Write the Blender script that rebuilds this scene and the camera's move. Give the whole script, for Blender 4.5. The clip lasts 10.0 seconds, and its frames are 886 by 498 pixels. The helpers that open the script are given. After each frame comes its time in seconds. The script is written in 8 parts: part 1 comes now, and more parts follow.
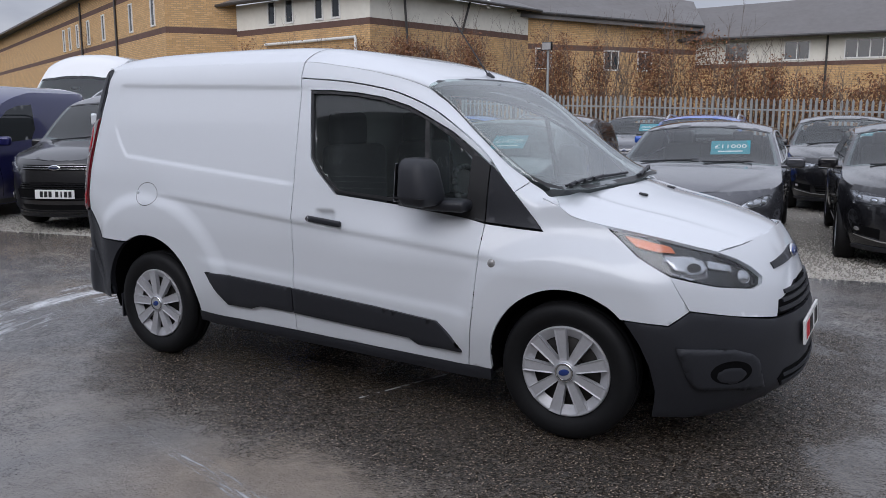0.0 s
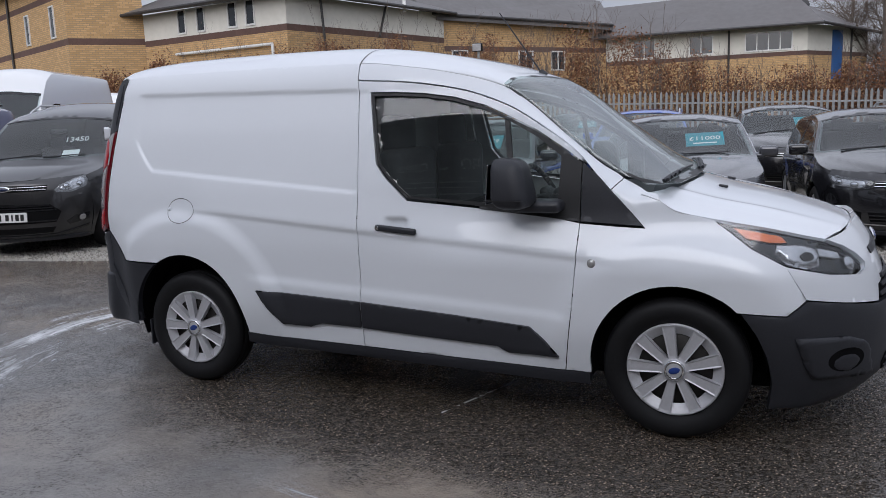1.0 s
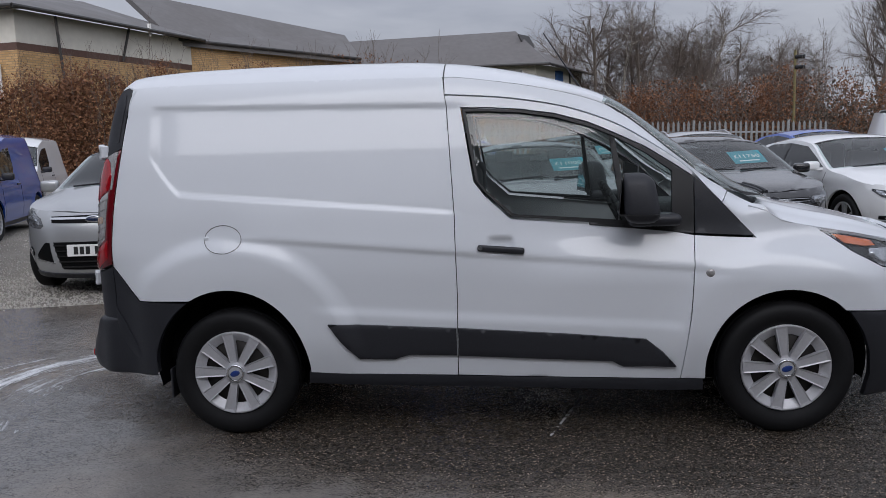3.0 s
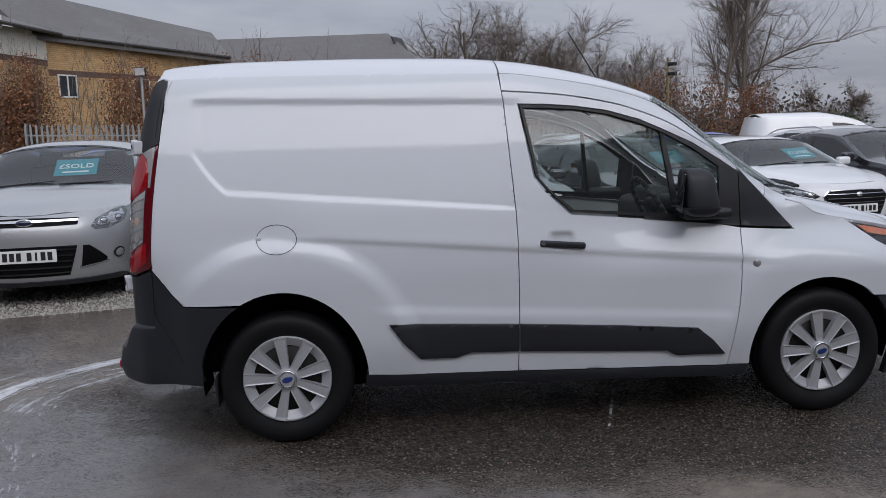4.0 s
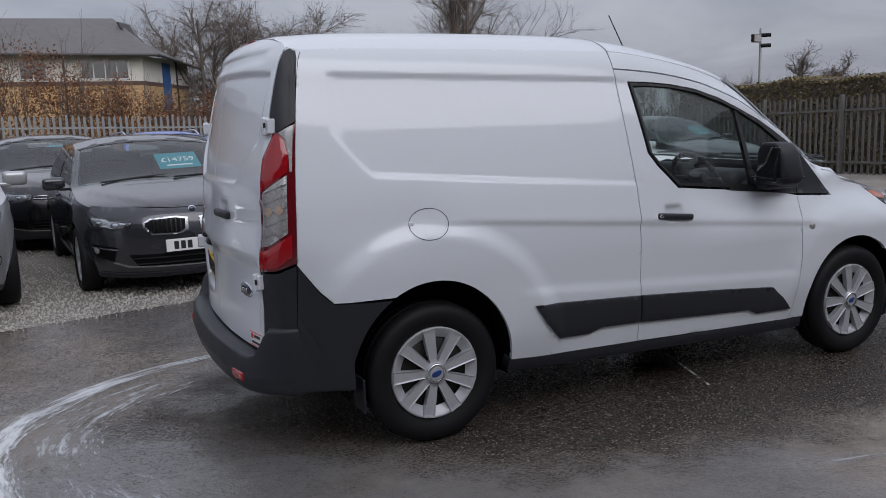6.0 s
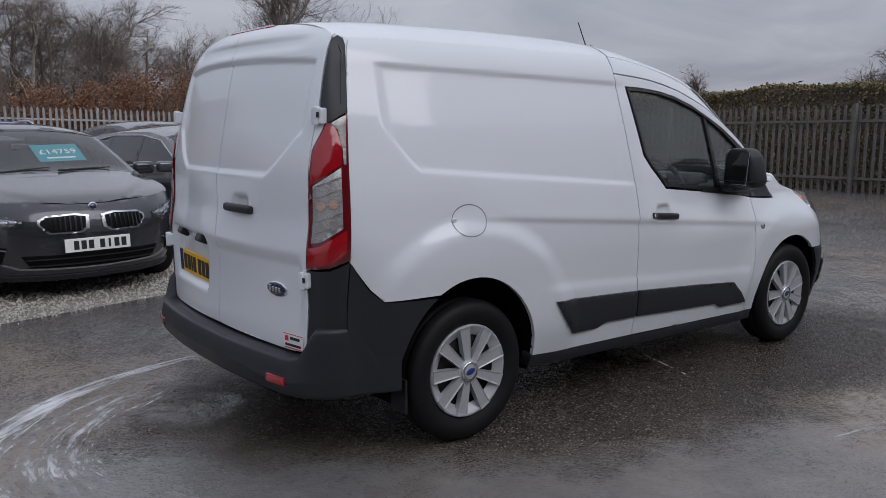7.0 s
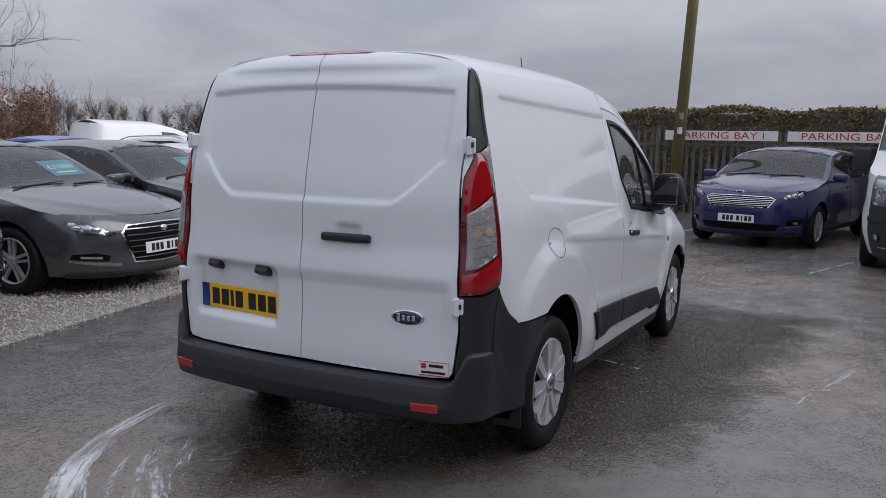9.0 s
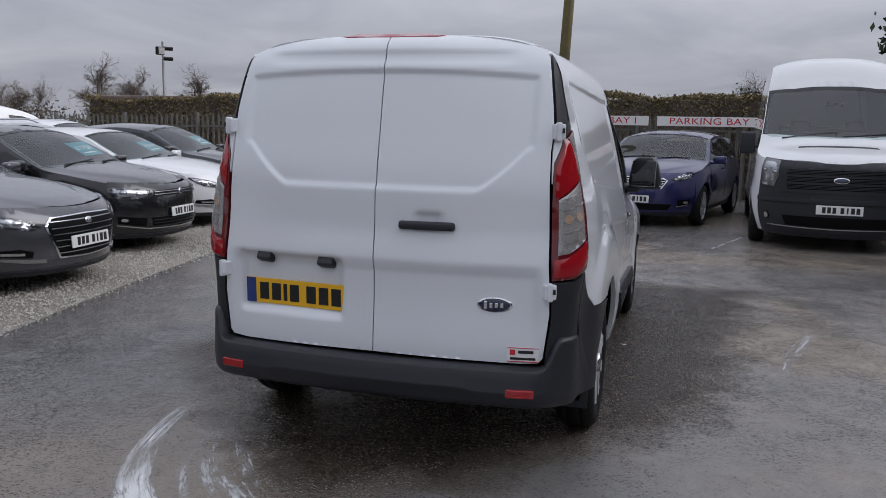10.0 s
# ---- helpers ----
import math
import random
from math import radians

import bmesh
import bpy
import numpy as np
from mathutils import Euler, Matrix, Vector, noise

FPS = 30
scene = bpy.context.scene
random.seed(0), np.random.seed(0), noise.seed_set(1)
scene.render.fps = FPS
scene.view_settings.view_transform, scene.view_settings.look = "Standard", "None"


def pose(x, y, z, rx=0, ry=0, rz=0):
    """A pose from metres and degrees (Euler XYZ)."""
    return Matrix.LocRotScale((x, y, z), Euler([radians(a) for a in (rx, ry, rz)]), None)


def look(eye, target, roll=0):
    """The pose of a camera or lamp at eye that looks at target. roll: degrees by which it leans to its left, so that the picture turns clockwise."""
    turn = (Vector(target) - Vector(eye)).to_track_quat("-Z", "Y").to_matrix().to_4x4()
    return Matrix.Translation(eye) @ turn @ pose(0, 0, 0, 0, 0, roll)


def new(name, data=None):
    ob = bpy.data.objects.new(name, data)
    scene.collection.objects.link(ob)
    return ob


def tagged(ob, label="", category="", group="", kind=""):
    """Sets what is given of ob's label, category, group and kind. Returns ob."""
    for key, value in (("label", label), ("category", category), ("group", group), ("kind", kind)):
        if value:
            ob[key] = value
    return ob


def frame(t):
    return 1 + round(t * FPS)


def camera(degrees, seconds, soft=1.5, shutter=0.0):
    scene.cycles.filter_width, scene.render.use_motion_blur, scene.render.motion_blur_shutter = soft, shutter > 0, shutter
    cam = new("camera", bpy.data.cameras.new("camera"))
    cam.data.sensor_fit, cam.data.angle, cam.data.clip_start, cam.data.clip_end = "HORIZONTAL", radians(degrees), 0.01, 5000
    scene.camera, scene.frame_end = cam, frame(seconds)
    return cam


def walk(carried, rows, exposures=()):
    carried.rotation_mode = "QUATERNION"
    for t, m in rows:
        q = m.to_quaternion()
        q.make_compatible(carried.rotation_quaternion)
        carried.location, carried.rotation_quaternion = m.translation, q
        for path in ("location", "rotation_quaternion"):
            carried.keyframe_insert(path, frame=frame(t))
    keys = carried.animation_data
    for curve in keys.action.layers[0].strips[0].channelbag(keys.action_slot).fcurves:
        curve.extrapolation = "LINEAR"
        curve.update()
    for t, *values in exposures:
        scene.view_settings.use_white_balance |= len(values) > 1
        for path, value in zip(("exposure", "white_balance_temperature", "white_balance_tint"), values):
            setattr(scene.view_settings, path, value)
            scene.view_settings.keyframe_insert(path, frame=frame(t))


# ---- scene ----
cam = camera(57.7, 10.0, soft=0.75)
PATH = [
    (0, (2.607, -4.149, 1.456), (1.614, -2.444, 1.126), -0.0),
    (0.5, (2.211, -4.284, 1.431), (1.329, -2.521, 1.095), -0.4),
    (1, (1.798, -4.382, 1.45), (0.997, -2.578, 1.126), -2.1),
    (1.5, (1.36, -4.537, 1.449), (0.731, -2.661, 1.155), -1.6),
    (2, (0.932, -4.593, 1.427), (0.411, -2.684, 1.137), -2.1),
    (2.5, (0.495, -4.668, 1.434), (0.156, -2.716, 1.164), -2.2),
    (4, (-0.917, -4.632, 1.432), (-0.736, -2.659, 1.158), -1.6),
    (4.5, (-1.367, -4.515, 1.42), (-1.001, -2.567, 1.15), -2.4),
    (5, (-1.852, -4.418, 1.412), (-1.355, -2.5, 1.135), -2.5),
    (5.5, (-2.328, -4.258, 1.399), (-1.687, -2.386, 1.106), -2.3),
    (6, (-2.741, -4.027, 1.415), (-1.908, -2.235, 1.105), -2.0),
    (6.2, (-2.928, -3.93, 1.41), (-1.978, -2.197, 1.098), -1.5),
    (7.3, (-3.772, -3.321, 1.395), (-2.455, -1.846, 1.092), 0.4),
    (7.5, (-3.936, -3.205, 1.397), (-2.548, -1.797, 1.099), 0.7),
    (8, (-4.273, -2.897, 1.391), (-2.792, -1.586, 1.091), 1.1),
    (8.5, (-4.554, -2.529, 1.41), (-2.952, -1.369, 1.113), 1.5),
    (9, (-4.862, -2.141, 1.442), (-3.107, -1.219, 1.176), 1.1),
    (9.5, (-5.047, -1.705, 1.434), (-3.239, -0.892, 1.165), 0.4),
    (10, (-5.205, -1.217, 1.432), (-3.308, -0.657, 1.134), 1.1),
]
walk(cam, [(t, look(eye, target, roll)) for t, eye, target, roll in PATH], [(0.0, 0.52, 6050, 14), (4.0, 0.24, 6100, 14), (6.0, 0.24, 6100, 14), (7.5, 0.34, 6150, 14), (10.0, 0.42, 6200, 14)])
# ---- building helpers ----
from mathutils import geometry


def mesh_object(name, verts, faces, material, parent=None, smooth=True, label=""):
    me = bpy.data.meshes.new(name)
    me.from_pydata([tuple(map(float, v)) for v in verts], [], [tuple(map(int, f)) for f in faces])
    if smooth:
        me.polygons.foreach_set("use_smooth", [True] * len(me.polygons))
    if material:
        me.materials.append(material)
    ob = new(name, me)
    if parent:
        ob.parent = parent
    if label:
        tagged(ob, label)
    return ob


def part(name, bm, material, parent=None, label="", smooth=False):
    me = bpy.data.meshes.new(name)
    bmesh.ops.recalc_face_normals(bm, faces=bm.faces)
    bm.to_mesh(me)
    bm.free()
    if smooth:
        me.polygons.foreach_set("use_smooth", [True] * len(me.polygons))
    me.materials.append(material)
    ob = new(name, me)
    if parent:
        ob.parent = parent
    if label:
        tagged(ob, label)
    return ob


def box(bm, centre, size, m=None, bevel=0.0, segments=2):
    """A box with rounded edges, added to bm."""
    made = bmesh.ops.create_cube(bm, size=1.0, matrix=(m or Matrix()) @ Matrix.Translation(centre) @ Matrix.Diagonal((*size, 1)))
    if bevel:
        edges = list({e for v in made["verts"] for e in v.link_edges})
        bmesh.ops.bevel(bm, geom=edges, offset=bevel, segments=segments, profile=0.5, affect="EDGES")
    return bm


def boxed(name, centre, size, material, parent=None, label="", m=None, bevel=0.0):
    return part(name, box(bmesh.new(), centre, size, m, bevel), material, parent, label)


def rod(bm, a, b, r0, r1=None, n=8):
    a, b = Vector(a), Vector(b)
    d = b - a
    bmesh.ops.create_cone(bm, cap_ends=True, segments=n, radius1=r0, radius2=r0 if r1 is None else r1, depth=d.length,
                          matrix=Matrix.Translation((a + b) / 2) @ d.to_track_quat("Z", "Y").to_matrix().to_4x4())
    return bm


def lathe(profile, n=40):
    """(radius, y) turned round the y axis."""
    k = len(profile)
    verts = [(r * math.cos(2 * math.pi * i / n), y, r * math.sin(2 * math.pi * i / n)) for i in range(n) for r, y in profile]
    faces = [(i * k + j, i * k + j + 1, ((i + 1) % n) * k + j + 1, ((i + 1) % n) * k + j) for i in range(n) for j in range(k - 1)]
    return verts, faces


def inside(poly, p):
    """Which of the points p lie within poly."""
    x, y = p[:, 0], p[:, 1]
    c = np.zeros(len(p), bool)
    q = np.roll(poly, -1, 0)
    for (x0, y0), (x1, y1) in zip(poly, q):
        if y0 != y1:
            c ^= ((y0 > y) != (y1 > y)) & (x < (x1 - x0) * (y - y0) / (y1 - y0) + x0)
    return c


def dense(poly, step, closed=True):
    out = []
    n = len(poly)
    for i in range(n if closed else n - 1):
        a, b = np.array(poly[i], float), np.array(poly[(i + 1) % n], float)
        k = max(1, int(np.linalg.norm(b - a) / step + 0.5))
        out += [a + (b - a) * j / k for j in range(k)]
    if not closed:
        out.append(np.array(poly[-1], float))
    return np.array(out)


def shrink(poly, d):
    """The outline moved inwards by d."""
    p = np.array(poly, float)
    a = np.roll(p, 1, 0)
    b = np.roll(p, -1, 0)
    area = 0.5 * np.sum(p[:, 0] * b[:, 1] - b[:, 0] * p[:, 1])
    s = 1.0 if area > 0 else -1.0
    e1, e2 = p - a, b - p
    e1 /= np.linalg.norm(e1, axis=1)[:, None] + 1e-12
    e2 /= np.linalg.norm(e2, axis=1)[:, None] + 1e-12
    n1, n2 = np.stack([-e1[:, 1], e1[:, 0]], 1) * s, np.stack([-e2[:, 1], e2[:, 0]], 1) * s
    nn = n1 + n2
    nn /= np.maximum(np.sum(nn * nn, axis=1), 0.5)[:, None] / 2
    return p + nn * d


def panel(fn, outline, step=0.025, gap=0.0, thick=0.012, out=0.0, mirror=False, scale=(1.0, 1.0), hub=(0, 0, 0.8), rim=0.0):
    """A sheet on the surface fn(u, v), cut to an outline in (u, v), with its edges turned in by thick. rim: how far the border is rounded off."""
    sc = np.array(scale)
    poly = dense(np.array(outline, float) * sc, step)
    if gap:
        poly = shrink(poly, gap)
    lo, hi = poly.min(0), poly.max(0)
    gx, gy = np.meshgrid(np.arange(lo[0] + step / 2, hi[0], step), np.arange(lo[1] + step / 2, hi[1], step))
    grid = np.stack([gx.ravel(), gy.ravel()], 1)
    grid = grid[inside(poly, grid)]
    if len(grid):
        near = np.full(len(grid), 9.0)
        for q in poly:
            near = np.minimum(near, np.hypot(grid[:, 0] - q[0], grid[:, 1] - q[1]))
        grid = grid[near > 0.45 * step]
    flat = np.concatenate([poly, grid])
    n = len(poly)
    vs, _, fs, *_ = geometry.delaunay_2d_cdt([Vector(p) for p in flat], [(i, (i + 1) % n) for i in range(n)], [], 0, 1e-7)
    flat = np.array([tuple(v) for v in vs])
    tri = np.array([f[:3] for f in fs])
    tri = tri[inside(poly, flat[tri].mean(1))]
    uv = flat / sc
    eps = 1e-3
    p = fn(uv[:, 0], uv[:, 1])
    nrm = np.cross(fn(uv[:, 0] + eps, uv[:, 1]) - fn(uv[:, 0] - eps, uv[:, 1]), fn(uv[:, 0], uv[:, 1] + eps) - fn(uv[:, 0], uv[:, 1] - eps))
    nrm /= np.linalg.norm(nrm, axis=1)[:, None] + 1e-12
    if np.sum(np.sum(nrm * (p - np.array(hub)), 1)) < 0:
        nrm = -nrm
    lift = np.full(len(p), out)
    a, b, c = p[tri[:, 0]], p[tri[:, 1]], p[tri[:, 2]]
    turn = np.sum(np.cross(b - a, c - a) * nrm[tri[:, 0]], 1) < 0
    tri[turn] = tri[turn][:, ::-1]
    edges = {}
    for f in tri:
        for i in range(3):
            edges[(f[i], f[(i + 1) % 3])] = 1
    rimmed = [e for e in edges if (e[1], e[0]) not in edges]
    if rim:
        lift[list({i for e in rimmed for i in e})] -= rim
    v = p + nrm * lift[:, None]
    back, faces = {}, [tuple(f) for f in tri]
    verts = [tuple(q) for q in v]
    for i, j in rimmed:
        for k in (i, j):
            if k not in back:
                back[k] = len(verts)
                verts += [tuple(v[k]), tuple(p[k] + nrm[k] * (out - thick))]
        faces.append((back[j], back[i], back[i] + 1, back[j] + 1))
    if mirror:
        verts = [(x, -y, z) for x, y, z in verts]
        faces = [f[::-1] for f in faces]
    return verts, faces


def arch(cx, cz, rx, rz, a0, a1, n=18):
    return [(cx + rx * math.cos(radians(a0 + (a1 - a0) * i / n)), cz + rz * math.sin(radians(a0 + (a1 - a0) * i / n))) for i in range(n + 1)]


def oval(cx, cy, rx, ry, n=28):
    return [(cx + rx * math.cos(2 * math.pi * i / n), cy + ry * math.sin(2 * math.pi * i / n)) for i in range(n)]


def letters(name, words, size, material, parent, m, depth=0.0015, label=""):
    """Raised lettering in the built-in font, centred, in the xy plane of m."""
    cu = bpy.data.curves.new(name, "FONT")
    cu.body, cu.size, cu.extrude, cu.align_x, cu.align_y = words, size, depth, "CENTER", "CENTER"
    cu.resolution_u = 3
    tmp = bpy.data.objects.new(name, cu)
    me = bpy.data.meshes.new_from_object(tmp)
    bpy.data.objects.remove(tmp)
    me.materials.append(material)
    ob = new(name, me)
    ob.parent = parent
    ob.matrix_local = m
    if label:
        tagged(ob, label)
    return ob
# ---- sky and light: a grey, wet winter day ----
SUN_DIRECTION = Vector((-0.12, 0.88, -0.46)).normalized()
world = bpy.data.worlds.new("overcast_sky")
scene.world = world
world.use_nodes = True
wt = world.node_tree
wt.nodes.clear()


def wnode(kind, **values):
    n = wt.nodes.new(kind)
    for key, value in values.items():
        n.inputs[key].default_value = value
    return n


w_out = wt.nodes.new("ShaderNodeOutputWorld")
w_bg = wnode("ShaderNodeBackground", Strength=1.0)
w_sky = wt.nodes.new("ShaderNodeTexSky")
w_sky.sky_type, w_sky.sun_disc = "NISHITA", False
w_sky.sun_elevation = math.asin(-SUN_DIRECTION.z)
w_sky.sun_rotation = math.atan2(-SUN_DIRECTION.x, -SUN_DIRECTION.y)
w_sky.air_density, w_sky.dust_density = 1.0, 4.0
w_co = wt.nodes.new("ShaderNodeTexCoord")
w_sep = wt.nodes.new("ShaderNodeSeparateXYZ")
wt.links.new(w_co.outputs["Generated"], w_sep.inputs[0])
# clouds on a flat layer: the direction divided by its height
w_h = wt.nodes.new("ShaderNodeMath")
w_h.operation = "ADD"
w_h.inputs[1].default_value = 0.16
w_pos = wt.nodes.new("ShaderNodeMath")
w_pos.operation = "MAXIMUM"
w_pos.inputs[1].default_value = 0.0
wt.links.new(w_sep.outputs["Z"], w_pos.inputs[0])
wt.links.new(w_pos.outputs[0], w_h.inputs[0])
w_div = wt.nodes.new("ShaderNodeVectorMath")
w_div.operation = "DIVIDE"
w_comb = wt.nodes.new("ShaderNodeCombineXYZ")
wt.links.new(w_co.outputs["Generated"], w_div.inputs[0])
for i in range(3):
    wt.links.new(w_h.outputs[0], w_comb.inputs[i])
wt.links.new(w_comb.outputs[0], w_div.inputs[1])
w_noise = wnode("ShaderNodeTexNoise", Scale=1.1, Detail=5.0, Roughness=0.52, Distortion=0.5)
wt.links.new(w_div.outputs[0], w_noise.inputs["Vector"])
w_ramp = wt.nodes.new("ShaderNodeValToRGB")
w_ramp.color_ramp.elements[0].position, w_ramp.color_ramp.elements[0].color = 0.34, (0.33, 0.343, 0.375, 1)
w_ramp.color_ramp.elements[1].position, w_ramp.color_ramp.elements[1].color = 0.70, (0.47, 0.48, 0.50, 1)
wt.links.new(w_noise.outputs["Fac"], w_ramp.inputs[0])
# an overcast sky is brighter overhead than at the horizon
w_grad = wt.nodes.new("ShaderNodeMath")
w_grad.operation = "MULTIPLY_ADD"
w_grad.inputs[1].default_value, w_grad.inputs[2].default_value = 1.35, 0.74
wt.links.new(w_pos.outputs[0], w_grad.inputs[0])
w_mul = wt.nodes.new("ShaderNodeVectorMath")
w_mul.operation = "SCALE"
wt.links.new(w_ramp.outputs[0], w_mul.inputs[0])
wt.links.new(w_grad.outputs[0], w_mul.inputs["Scale"])
w_sc = wt.nodes.new("ShaderNodeVectorMath")
w_sc.operation = "SCALE"
w_sc.inputs["Scale"].default_value = 0.06
wt.links.new(w_sky.outputs[0], w_sc.inputs[0])
w_mix = wt.nodes.new("ShaderNodeMix")
w_mix.data_type = "RGBA"
w_mix.inputs["Factor"].default_value = 0.12
wt.links.new(w_mul.outputs[0], w_mix.inputs["A"])
wt.links.new(w_sc.outputs[0], w_mix.inputs["B"])
wt.links.new(w_mix.outputs["Result"], w_bg.inputs["Color"])
wt.links.new(w_bg.outputs[0], w_out.inputs[0])

sun = new("sun", bpy.data.lights.new("sun", "SUN"))
sun.data.energy, sun.data.angle, sun.data.color = 1.4, radians(60), (1.0, 0.98, 0.95)
sun.matrix_world = Matrix.Translation((0, 0, 30)) @ SUN_DIRECTION.to_track_quat("-Z", "Y").to_matrix().to_4x4()
scene.view_settings.exposure = 0.0
# ---- materials ----
def material(name, base, rough=0.5, metal=0.0, spread=0.06, grain=40.0, bump=0.0, bump_scale=80.0, blotch=1.5, coat=0.0, ior=1.5, emit=None, rough_spread=0.0):
    """A painted, plastic, stone or metal surface: two scales of variation in colour, one in gloss, and fine relief."""
    m = bpy.data.materials.new(name)
    m.use_nodes = True
    nt = m.node_tree
    b = nt.nodes["Principled BSDF"]
    b.inputs["Roughness"].default_value, b.inputs["Metallic"].default_value = rough, metal
    b.inputs["IOR"].default_value = ior
    b.inputs["Coat Weight"].default_value, b.inputs["Coat Roughness"].default_value = coat, 0.04
    co = nt.nodes.new("ShaderNodeTexCoord")
    where = co.outputs["Object"]
    noises = []
    for s, d in ((blotch, 3.0), (grain, 4.0)):
        n = nt.nodes.new("ShaderNodeTexNoise")
        n.inputs["Scale"].default_value, n.inputs["Detail"].default_value = s, d
        nt.links.new(where, n.inputs["Vector"])
        noises.append(n)
    add = nt.nodes.new("ShaderNodeMath")
    add.operation = "ADD"
    nt.links.new(noises[0].outputs["Fac"], add.inputs[0])
    nt.links.new(noises[1].outputs["Fac"], add.inputs[1])
    rng = nt.nodes.new("ShaderNodeMapRange")
    rng.inputs["From Min"].default_value, rng.inputs["From Max"].default_value = 0.6, 1.4
    rng.inputs["To Min"].default_value, rng.inputs["To Max"].default_value = 1 - spread, 1 + spread
    nt.links.new(add.outputs[0], rng.inputs[0])
    sc = nt.nodes.new("ShaderNodeVectorMath")
    sc.operation = "SCALE"
    sc.inputs[0].default_value = base
    nt.links.new(rng.outputs[0], sc.inputs["Scale"])
    nt.links.new(sc.outputs[0], b.inputs["Base Color"])
    if rough_spread:
        rr = nt.nodes.new("ShaderNodeMapRange")
        rr.inputs["From Min"].default_value, rr.inputs["From Max"].default_value = 0.35, 0.65
        rr.inputs["To Min"].default_value, rr.inputs["To Max"].default_value = max(0.02, rough - rough_spread), min(1, rough + rough_spread)
        nt.links.new(noises[0].outputs["Fac"], rr.inputs[0])
        nt.links.new(rr.outputs[0], b.inputs["Roughness"])
    if bump:
        bn = nt.nodes.new("ShaderNodeTexNoise")
        bn.inputs["Scale"].default_value, bn.inputs["Detail"].default_value = bump_scale, 3.0
        nt.links.new(where, bn.inputs["Vector"])
        bp = nt.nodes.new("ShaderNodeBump")
        bp.inputs["Strength"].default_value, bp.inputs["Distance"].default_value = 0.6, bump
        nt.links.new(bn.outputs["Fac"], bp.inputs["Height"])
        nt.links.new(bp.outputs[0], b.inputs["Normal"])
    if emit:
        b.inputs["Emission Color"].default_value, b.inputs["Emission Strength"].default_value = (*emit, 1), 1.0
    return m


def glass(name, tint, ior=1.5, rough=0.0, film=0.0):
    """A pane: it lets light through, tinted, and reflects by Fresnel. film: a share of dull haze, as dust and mist on the glass give."""
    m = bpy.data.materials.new(name)
    m.use_nodes = True
    nt = m.node_tree
    nt.nodes.remove(nt.nodes["Principled BSDF"])
    tr, gl = nt.nodes.new("ShaderNodeBsdfTransparent"), nt.nodes.new("ShaderNodeBsdfGlossy")
    tr.inputs[0].default_value = (*tint, 1)
    gl.inputs["Roughness"].default_value = rough
    fr = nt.nodes.new("ShaderNodeLayerWeight")
    fr.inputs["Blend"].default_value = 0.5
    power = nt.nodes.new("ShaderNodeMath")
    power.operation, power.inputs[1].default_value = "POWER", 5.0
    nt.links.new(fr.outputs["Facing"], power.inputs[0])
    share = nt.nodes.new("ShaderNodeMath")
    share.operation, share.inputs[1].default_value, share.inputs[2].default_value = "MULTIPLY_ADD", 0.92, 2 * ((ior - 1) / (ior + 1)) ** 2
    nt.links.new(power.outputs[0], share.inputs[0])
    mx = nt.nodes.new("ShaderNodeMixShader")
    nt.links.new(share.outputs[0], mx.inputs[0])
    nt.links.new(gl.outputs[0], mx.inputs[2])
    if film:
        df = nt.nodes.new("ShaderNodeBsdfDiffuse")
        df.inputs[0].default_value = (0.5, 0.55, 0.56, 1)
        m2 = nt.nodes.new("ShaderNodeMixShader")
        m2.inputs[0].default_value = film
        nt.links.new(tr.outputs[0], m2.inputs[1])
        nt.links.new(df.outputs[0], m2.inputs[2])
        nt.links.new(m2.outputs[0], mx.inputs[1])
    else:
        nt.links.new(tr.outputs[0], mx.inputs[1])
    nt.links.new(mx.outputs[0], nt.nodes["Material Output"].inputs[0])
    return m


def wet_paint(name, base, rough=0.3, metal=0.0, coat=1.0, drops=False, flake=0.04):
    """Car paint under clear lacquer, with fine drizzle on it."""
    m = material(name, base, rough, metal, spread=flake, grain=300, blotch=2.0, coat=coat, bump=0.0)
    nt = m.node_tree
    b = nt.nodes["Principled BSDF"]
    b.inputs["Coat Roughness"].default_value = 0.03
    if drops:
        co = nt.nodes["Texture Coordinate"]
        v = nt.nodes.new("ShaderNodeTexVoronoi")
        v.inputs["Scale"].default_value = 220
        nt.links.new(co.outputs["Object"], v.inputs["Vector"])
        r = nt.nodes.new("ShaderNodeMapRange")
        r.inputs["From Min"].default_value, r.inputs["From Max"].default_value = 0.0, 0.35
        r.inputs["To Min"].default_value, r.inputs["To Max"].default_value = 1.0, 0.0
        nt.links.new(v.outputs["Distance"], r.inputs[0])
        bp = nt.nodes.new("ShaderNodeBump")
        bp.inputs["Strength"].default_value, bp.inputs["Distance"].default_value = 0.04, 0.0004
        nt.links.new(r.outputs[0], bp.inputs["Height"])
        nt.links.new(bp.outputs[0], b.inputs["Coat Normal"])
    return m


